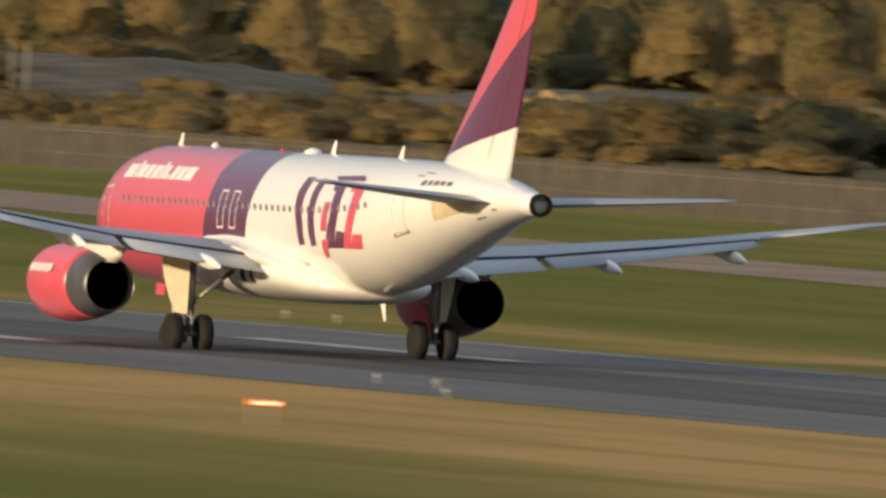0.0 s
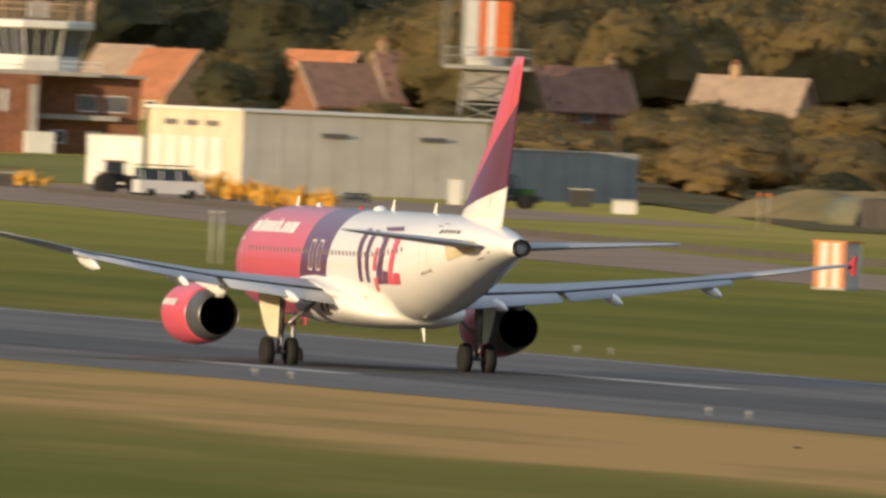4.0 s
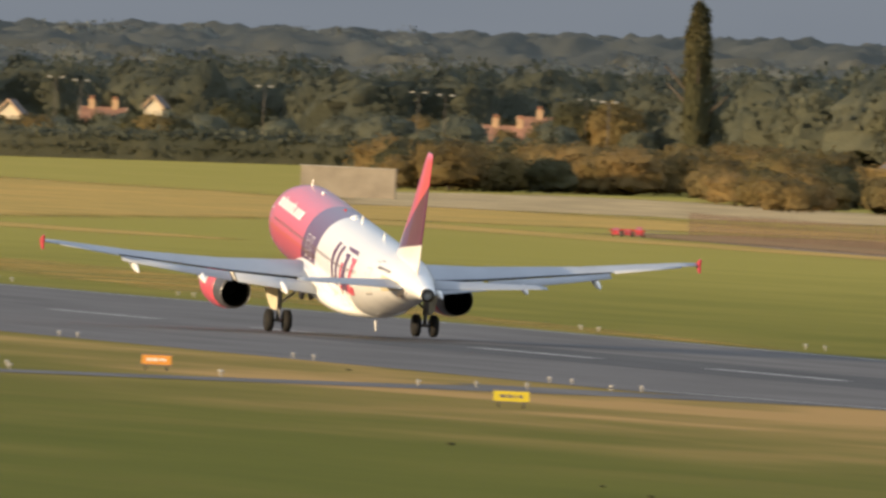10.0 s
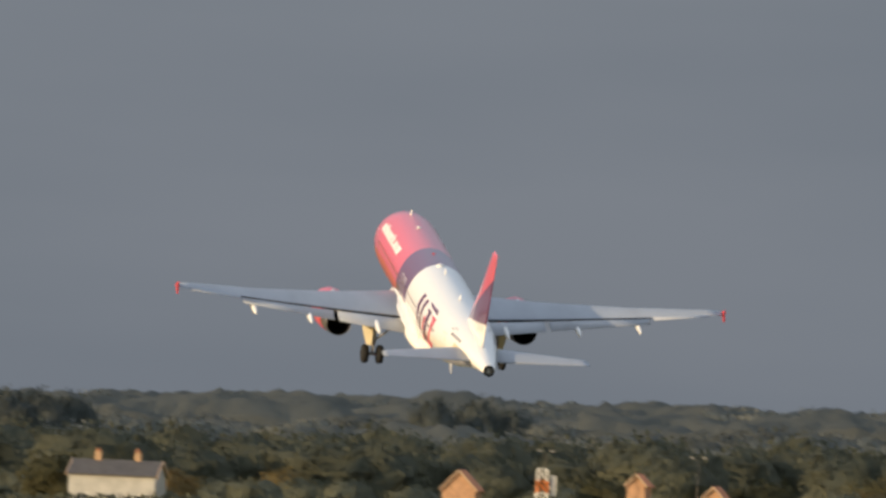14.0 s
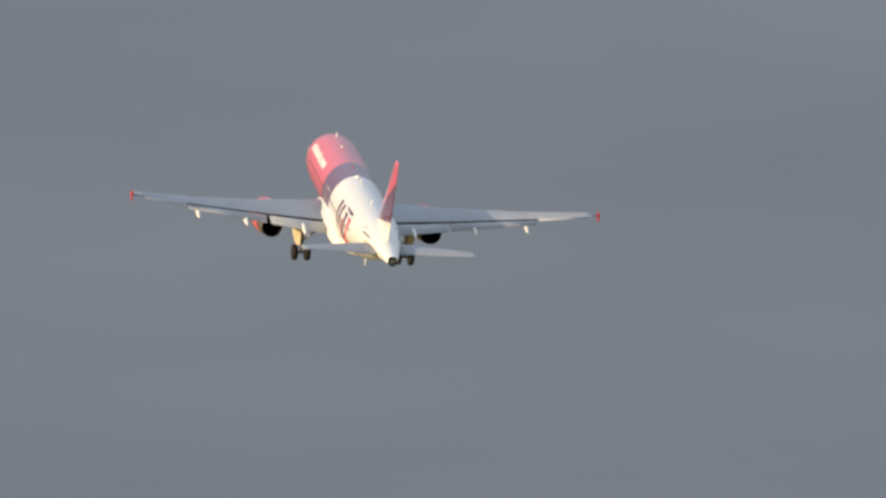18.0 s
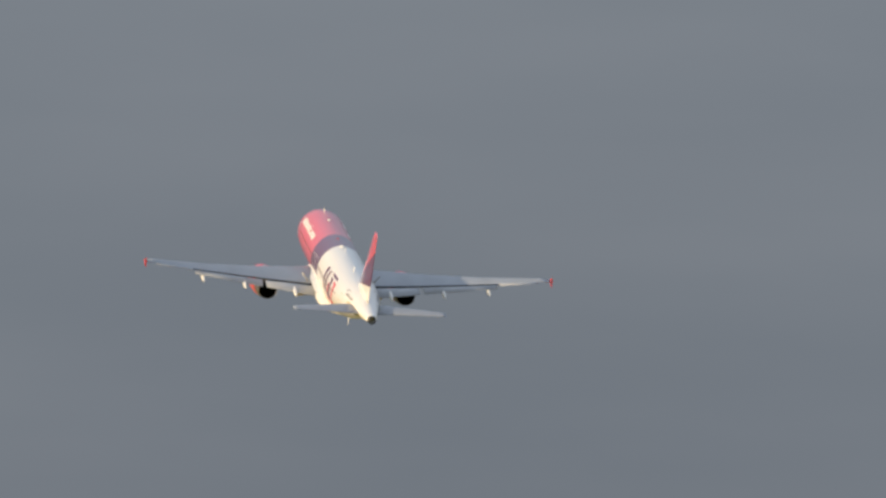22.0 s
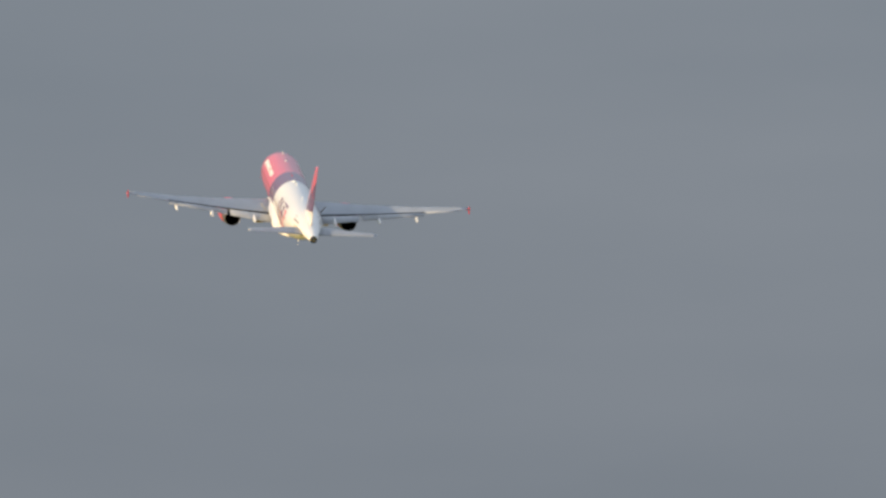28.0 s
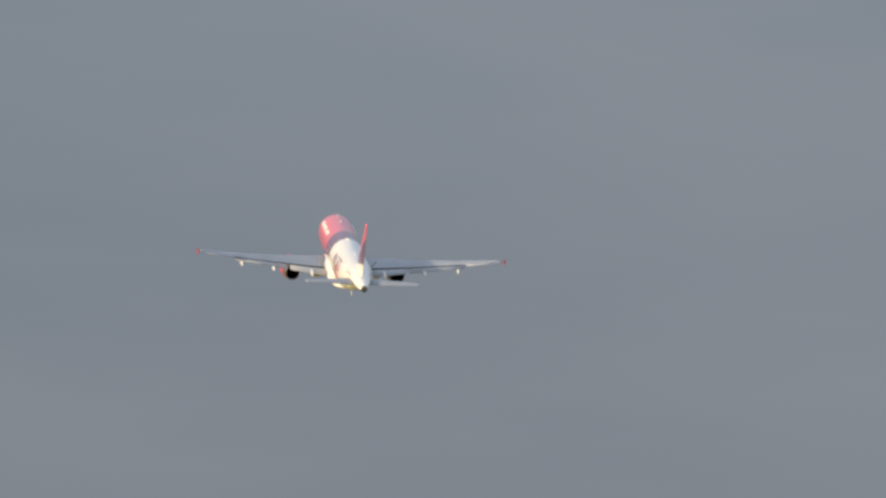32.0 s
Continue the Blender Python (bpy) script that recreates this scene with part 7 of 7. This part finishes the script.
def striped_hut(x, y, w, hgt):
    ob = tagged(new("localiser_hut"), "orange and white striped equipment hut on the grass", "hut")
    ob.matrix_basis = facing(x, y, 24)
    n = 5
    for k in range(n):
        a0, a1 = -w * 0.3 + k * w * 0.6 / n, -w * 0.3 + (k + 1) * w * 0.6 / n
        part("front_panel", boxes((a0 + 0.003, a1, 0, 0.1, 0.12, hgt)), m_orange if k % 2 == 0 else m_white_wall, ob, smooth=False)
    for k in range(4):
        part("side_panel", boxes((w * 0.2, w * 0.3, 0.103 + k * 0.5, 0.6 + k * 0.5, 0.12, hgt)), m_white_wall if k % 2 else m_concrete, ob, smooth=False)
    part("core", boxes((-w * 0.29, w * 0.19, 0.103, 2.1, 0.12, hgt - 0.02)), m_white_wall, ob, smooth=False)
    part("roof", boxes((-w * 0.33, w * 0.33, -0.06, 2.2, hgt + 0.003, hgt + 0.1)), m_orange, ob, smooth=False)
    part("plinth", boxes((-w * 0.33, w * 0.33, -0.06, 2.2, -0.1, 0.117)), m_concrete, ob, smooth=False)


striped_hut(416.5, 1457.6, 2.87, 2.53)
striped_hut(455.0, 1538.1, 3.61, 2.47)
block("low_cabinet", 462.5, 1579.6, 2.52, 0.85, 1.2, m_cream_wall, "low cream equipment cabinet on the grass", "cabinet", 15)


def light_frame():
    x, y, w, hgt = 482.3, 1479.3, 2.63, 2.23
    ob = tagged(new("light_frame"), "low steel frame carrying two pale lamps by the fence", "light frame")
    ob.matrix_basis = facing(x, y, 0)
    for u in (-0.5, -0.17, 0.17, 0.5):
        part("leg", rod(bmesh.new(), (u * w, 0, -0.1), (u * w, 0, hgt * 0.55), 0.05, 0.05, 6), m_wood, ob)
    for v in (0.55, 0.3):
        part("bar", rod(bmesh.new(), (-0.52 * w, 0, hgt * v), (0.52 * w, 0, hgt * v), 0.05, 0.05, 6), m_wood, ob)
    for u in (-0.12, 0.12):
        part("lamp", spun([(hgt * 0.6, 0.1), (hgt * 0.75, 0.2), (hgt * 0.9, 0.15)], "z", 10, centre=(u * w, 0, 0)), m_frame, ob)


light_frame()


def lattice_mast():
    x, y = 436.8, 2640.1
    d = math.hypot(x, y)
    px = d / 50248.0
    hgt = 212 * px
    ob = tagged(new("lattice_mast"), "red and white banded lattice mast on the grass", "mast")
    ob.matrix_basis = facing(x, y, 0)
    n = 10
    for k in range(n):
        r0, r1 = 0.75 - 0.03 * k, 0.75 - 0.03 * (k + 1)
        z0, z1 = hgt * k / n, hgt * (k + 1) / n
        c = [(-1, -1), (1, -1), (1, 1), (-1, 1)]
        paint = m_orange if k % 2 == 0 else m_white_wall
        for i in range(4):
            (px, py), (qx, qy) = c[i], c[(i + 1) % 4]
            lp, lq, tp, tq = (px * r0, py * r0, z0), (qx * r0, qy * r0, z0), (px * r1, py * r1, z1), (qx * r1, qy * r1, z1)
            for name, u, v, r in (("mast_leg", lp, tp, 0.09), ("diagonal_brace", lp, tq, 0.06), ("diagonal_brace", lq, tp, 0.06), ("cross_bar", tp, tq, 0.06)):
                part(name, rod(bmesh.new(), u, v, r, r, 5), paint, ob, smooth=False)
    part("aerial_panel", boxes((0.75, 1.3, -0.2, 0.2, hgt * 0.78, hgt * 0.95)), m_white_wall, ob, "white aerial panel", smooth=False)
    hut = tagged(new("mast_hut"), "red and white equipment hut at the mast's foot", "hut")
    x, y, w, h2 = 436.6, 2630.0, 1.80, 2.60
    hut.matrix_basis = facing(x, y, 0)
    for k in range(3):
        part("wall_panel", boxes((-w / 2 + k * w / 3 + 0.003, -w / 2 + (k + 1) * w / 3, 0, 2, 0, h2)), m_orange if k % 2 else m_white_wall, hut, smooth=False)


lattice_mast()

xa, ya = 495.9, 2976.9
xb, yb = 517.9, 3021.9
for k in range(8):
    ob = tagged(new("marker_board"), f"{'orange' if k % 2 else 'white'} low marker board in a row on the dry grass", "marker", "row of marker boards")
    ob.matrix_basis = facing(xa + (xb - xa) * k / 7, ya + (yb - ya) * k / 7, 0)
    part("board", loft([[(-0.75, v, 0.05), (0.75, v, 0.05), (0.6, v + 0.3, 0.75), (-0.6, v + 0.3, 0.75)] for v in (0, 0.1)]), m_orange if k % 2 else m_white_wall, ob, smooth=False)
    part("foot", boxes((-0.6, 0.6, -0.1, 0.5, -0.05, 0.045)), m_concrete, ob, smooth=False)


def windsock():
    d = 3300.0
    x, y = 579.6, 3248.7
    z0 = rise(x, y)
    ob = tagged(new("windsock"), "drooping orange and white windsock on a slim pole", "windsock")
    ob.matrix_basis = facing(x, y, 0)
    top = 7.04 - z0
    part("pole", rod(bmesh.new(), (0, 0, -0.1), (0, 0, top + 0.4), 0.06, 0.04, 8), m_pale, ob)
    px = d / 50248.0
    pts = [(0, 0), (20, 8), (36, 24), (46, 42), (53, 58)]
    rad = (0.75, 0.72, 0.65, 0.55, 0.42)
    rings = []
    for k, ((u, v), r) in enumerate(zip(pts, rad)):
        p = Vector((u * px, 0, top - v * px))
        q = pts[min(k + 1, 4)]
        o = pts[max(k - 1, 0)]
        way = Vector(((q[0] - o[0]), 0, -(q[1] - o[1]))).normalized()
        side = way.cross(Vector((0, 1, 0)))
        rings.append([p + side * r * math.cos(2 * math.pi * i / 14) + Vector((0, 1, 0)) * r * math.sin(2 * math.pi * i / 14) for i in range(14)])
    for k in range(4):
        part("sock_band", loft([rings[k], rings[k + 1]], caps=False), m_cream_wall if k % 2 == 0 else m_orange, ob, "pale sock band" if k % 2 == 0 else "orange sock band")


windsock()


def street_lamp(x, y, z, group):
    ob = tagged(new("street_lamp"), "tall slim street lamp with a pale twin head", "street lamp", group)
    ob.matrix_basis = facing(x, y, 0)
    t = z - rise(x, y)
    part("pole", rod(bmesh.new(), (0, 0, 0), (0, 0, t), 0.08, 0.05, 6), m_pale, ob)
    for s in (-1, 1):
        part("head", boxes((s * 0.9 - 0.35, s * 0.9 + 0.35, -0.2, 0.2, t, t + 0.2)), m_rim, ob, smooth=False)


for spec in ((724.2, 3974.6, 0.4, 13.27), (727.7, 3973.9, 0.4, 12.95), (753.4, 3969.1, 0.4, 13.32), (774.9, 3965.0, 0.4, 13.49), (778.7, 3964.2, 0.4, 13.27), (798.4, 3960.3, 0.4, 13.52), (801.6, 3959.7, 0.4, 13.35), (798.4, 3960.3, 0.4, 13.53), (801.5, 3959.7, 0.4, 13.36), (659.8, 3985.8, 0.4, 13.47), (681.2, 3982.2, 0.4, 13.37)):
    street_lamp(spec[0], spec[1], spec[3], "street lamps beyond the field")

# ---- what moves ----
FLIGHT = [
    (0, 273.362, 787.60, 0.002, -0.17, 0.03),
    (0.5, 273.411, 813.84, 0.003, 0.01, 0.02),
    (1, 273.405, 840.94, 0.003, -0.06, 0.02),
    (1.5, 273.406, 868.81, 0.007, 0.02, 0.05),
    (2, 273.333, 897.37, -0.001, -0.06, 0.02),
    (2.5, 273.407, 926.42, -0.013, 0.03, 0.06),
    (4.5, 273.397, 1047.65, 0.012, -0.01, 0.04),
    (5, 273.379, 1079.13, -0.003, -0.07, 0.01),
    (5.5, 273.397, 1111.00, -0.003, 0.09, 0.02),
    (6, 273.377, 1143.26, 0.003, -0.03, 0.02),
    (6.5, 273.387, 1175.84, -0.001, -0.00, 0.03),
    (7, 273.373, 1208.74, 0.000, 0.24, 0.01),
    (7.5, 273.407, 1241.96, -0.005, 1.04, 0.03),
    (8, 273.385, 1275.56, 0.001, 2.08, -0.01),
    (8.5, 273.392, 1309.54, -0.008, 3.30, 0.00),
    (9, 273.357, 1343.93, -0.008, 4.48, 0.01),
    (9.5, 273.389, 1378.72, -0.003, 5.89, 0.05),
    (10, 273.410, 1413.93, 0.015, 7.21, -0.09),
    (10.5, 273.589, 1449.57, 0.430, 8.63, -0.43),
    (11, 273.739, 1485.67, 1.225, 9.65, -0.77),
    (11.5, 273.980, 1522.20, 2.417, 10.79, -0.88),
    (12, 274.212, 1559.12, 4.146, 11.93, -0.77),
    (12.5, 274.538, 1596.38, 6.501, 13.45, -0.41),
    (13, 274.878, 1633.95, 9.625, 14.21, -0.02),
    (13.5, 275.308, 1671.76, 13.414, 14.89, 0.31),
    (14, 275.801, 1709.79, 17.889, 15.46, 0.13),
    (14.5, 276.310, 1748.00, 22.327, 15.82, -0.85),
    (15, 276.830, 1786.35, 27.105, 15.65, -0.81),
    (15.5, 277.359, 1824.79, 31.356, 15.38, -0.75),
    (17.5, 279.641, 1978.59, 47.741, 15.41, 0.41),
    (18, 280.217, 2016.89, 51.720, 15.40, 0.40),
    (18.5, 280.792, 2055.15, 55.671, 15.51, 0.43),
    (19, 281.365, 2093.36, 59.596, 15.70, 0.53),
    (19.5, 281.935, 2131.52, 63.494, 16.03, 0.69),
    (20, 282.499, 2169.62, 67.369, 16.26, 0.90),
    (20.5, 283.055, 2207.67, 71.220, 16.52, 1.14),
    (21, 283.601, 2245.65, 75.051, 16.60, 1.39),
    (21.5, 284.136, 2283.59, 78.862, 16.44, 1.60),
    (22, 284.658, 2321.47, 82.655, 16.24, 1.78),
    (22.5, 285.165, 2359.32, 86.431, 16.04, 1.92),
    (23, 285.656, 2397.13, 90.191, 15.81, 1.99),
    (23.5, 286.131, 2434.91, 93.935, 15.71, 2.01),
    (24, 286.590, 2472.69, 97.666, 15.61, 1.98),
    (24.5, 287.034, 2510.46, 101.384, 15.53, 1.92),
    (25, 287.463, 2548.25, 105.090, 15.45, 1.84),
    (25.5, 287.878, 2586.08, 108.786, 15.37, 1.73),
    (26, 288.280, 2623.94, 112.472, 15.18, 1.59),
    (26.5, 288.670, 2661.86, 116.149, 15.17, 1.42),
    (28.5, 289.957, 2814.14, 130.662, 16.16, 0.19),
    (29, 290.249, 2852.50, 134.269, 16.06, 0.03),
    (29.5, 290.537, 2891.05, 137.873, 15.92, -0.10),
    (30, 290.823, 2929.83, 141.475, 15.70, -0.18),
    (30.5, 291.107, 2968.88, 145.076, 15.48, -0.23),
    (31, 291.391, 3008.22, 148.676, 15.35, -0.23),
    (31.5, 291.674, 3047.87, 152.276, 15.22, -0.20),
    (32, 291.958, 3087.85, 155.875, 15.16, -0.15)]


# while it rolls the aircraft leans to the right and sits high on its legs: time, lean, nose up, lift
STANCE = [(0, 0.8, 0.35, 0.12), (2.5, 0.65, 0.35, 0.12), (5, 0.45, 0.35, 0.1), (7, 0.25, 0.25, 0.06), (8.5, 0.1, 0.05, 0.0), (10, 0, 0, 0)]


def stance(t):
    for a, b in zip(STANCE, STANCE[1:]):
        if t <= b[0]:
            k = (t - a[0]) / (b[0] - a[0])
            return [u + (v - u) * k for u, v in zip(a[1:], b[1:])]
    return [0, 0, 0]


# small trims to the flight: time, sideways, up, yaw, nose up, lean
TRIM = [(0, 0.05, -0.06, -0.27, -0.33, -0.54), (2, -0.12, -0.09, -0.28, -0.43, 0.0), (5, 0.04, -0.09, -0.30, -0.48, -0.55), (9, 0, 0.1, -0.02, -0.16, -0.5), (11, 0, 0.1, -0.2, -0.04, -0.35), (13, -0.07, 0.02, -0.05, -0.09, 0.55), (15, 0.08, -0.2, 0.66, -0.9, 0.25),
        (18, 0.01, 0.02, 0, -0.37, 0.19), (20, 0.04, -0.01, -0.1, -0.37, 0.08), (22, -0.06, 0, 0.55, -0.53, -0.1), (24, -0.07, 0.04, 0.18, -0.15, 0.34), (26, -0.07, -0.01, 0.16, -0.26, 0.25), (29, 0.14, -0.04, -0.05, -0.73, 0.77), (31, 0.05, 0.02, 0.27, -0.15, 0.62), (32, -0.05, 0.02, 0.38, -0.28, 0)]


def motions():
    rows = []
    for t, x, y, z, p, b in eased(FLIGHT):
        lean, up, lift = stance(t)
        dx, dz, yaw, more, tip = lerp_rows(TRIM, t)[1:]
        rows.append((t, pose(x + dx, y, z + lift + dz) @ pose(0, 0, 0, 0, 0, yaw) @ pose(0, 0, 0, p + up + more) @ pose(0, 0, 0, 0, b + lean + tip)))
    walk(airliner, rows)
    for side, leg in zip((-1, 1), main_legs):
        # the legs stretch as the weight comes off them, then fold inwards
        def drop(down, fold=0):
            return pose(side * 3.8, 0, 2.675) @ pose(0, 0, 0, 0, side * fold, 0) @ pose(0, 0, -down)
        stowed = pose(-side * 0.35, 0, -0.3) @ drop(0, 88)
        walk(leg, [(t, pose(side * 3.8, 0, 2.675 - lift + side * 3.8 * math.sin(radians(lean)))) for t, lean, up, lift in STANCE] + [(10.3, drop(0.06)), (11, drop(0.3)), (17.8, drop(0.3)), (18.4, drop(0.28, 7)), (19, drop(0.25, 24)), (19.5, drop(0.2, 40)), (20, drop(0.12, 57)), (20.6, drop(0.05, 76)), (21.3, stowed), (32, stowed)])
    for side, wing in zip((-1, 1), wings):
        # the wings flex upwards as they take the weight
        def flex(a):
            return pose(side * 1.98, 0, 2.56) @ pose(0, 0, 0, 0, -side * a, 0) @ pose(-side * 1.98, 0, -2.56)
        walk(wing, [(0, flex(0.0)), (2.5, flex(-0.2)), (5, flex(-0.5)), (8.3, flex(-0.55)), (10.0, flex(0.1)), (11.5, flex(0.8)), (13, flex(1.1)), (32, flex(1.1))])
    base = pose(0, 12.64, 1.93)
    walk(nose_leg, [(t, pose(0, 12.64, 1.93 - lift - 12.64 * math.sin(radians(up)))) for t, lean, up, lift in STANCE] + [(17.4, base), (18.5, base @ pose(0, 0, 0, 45)), (19.8, base @ pose(0, 0, 0, 100)), (32, base @ pose(0, 0, 0, 100))])


motions()
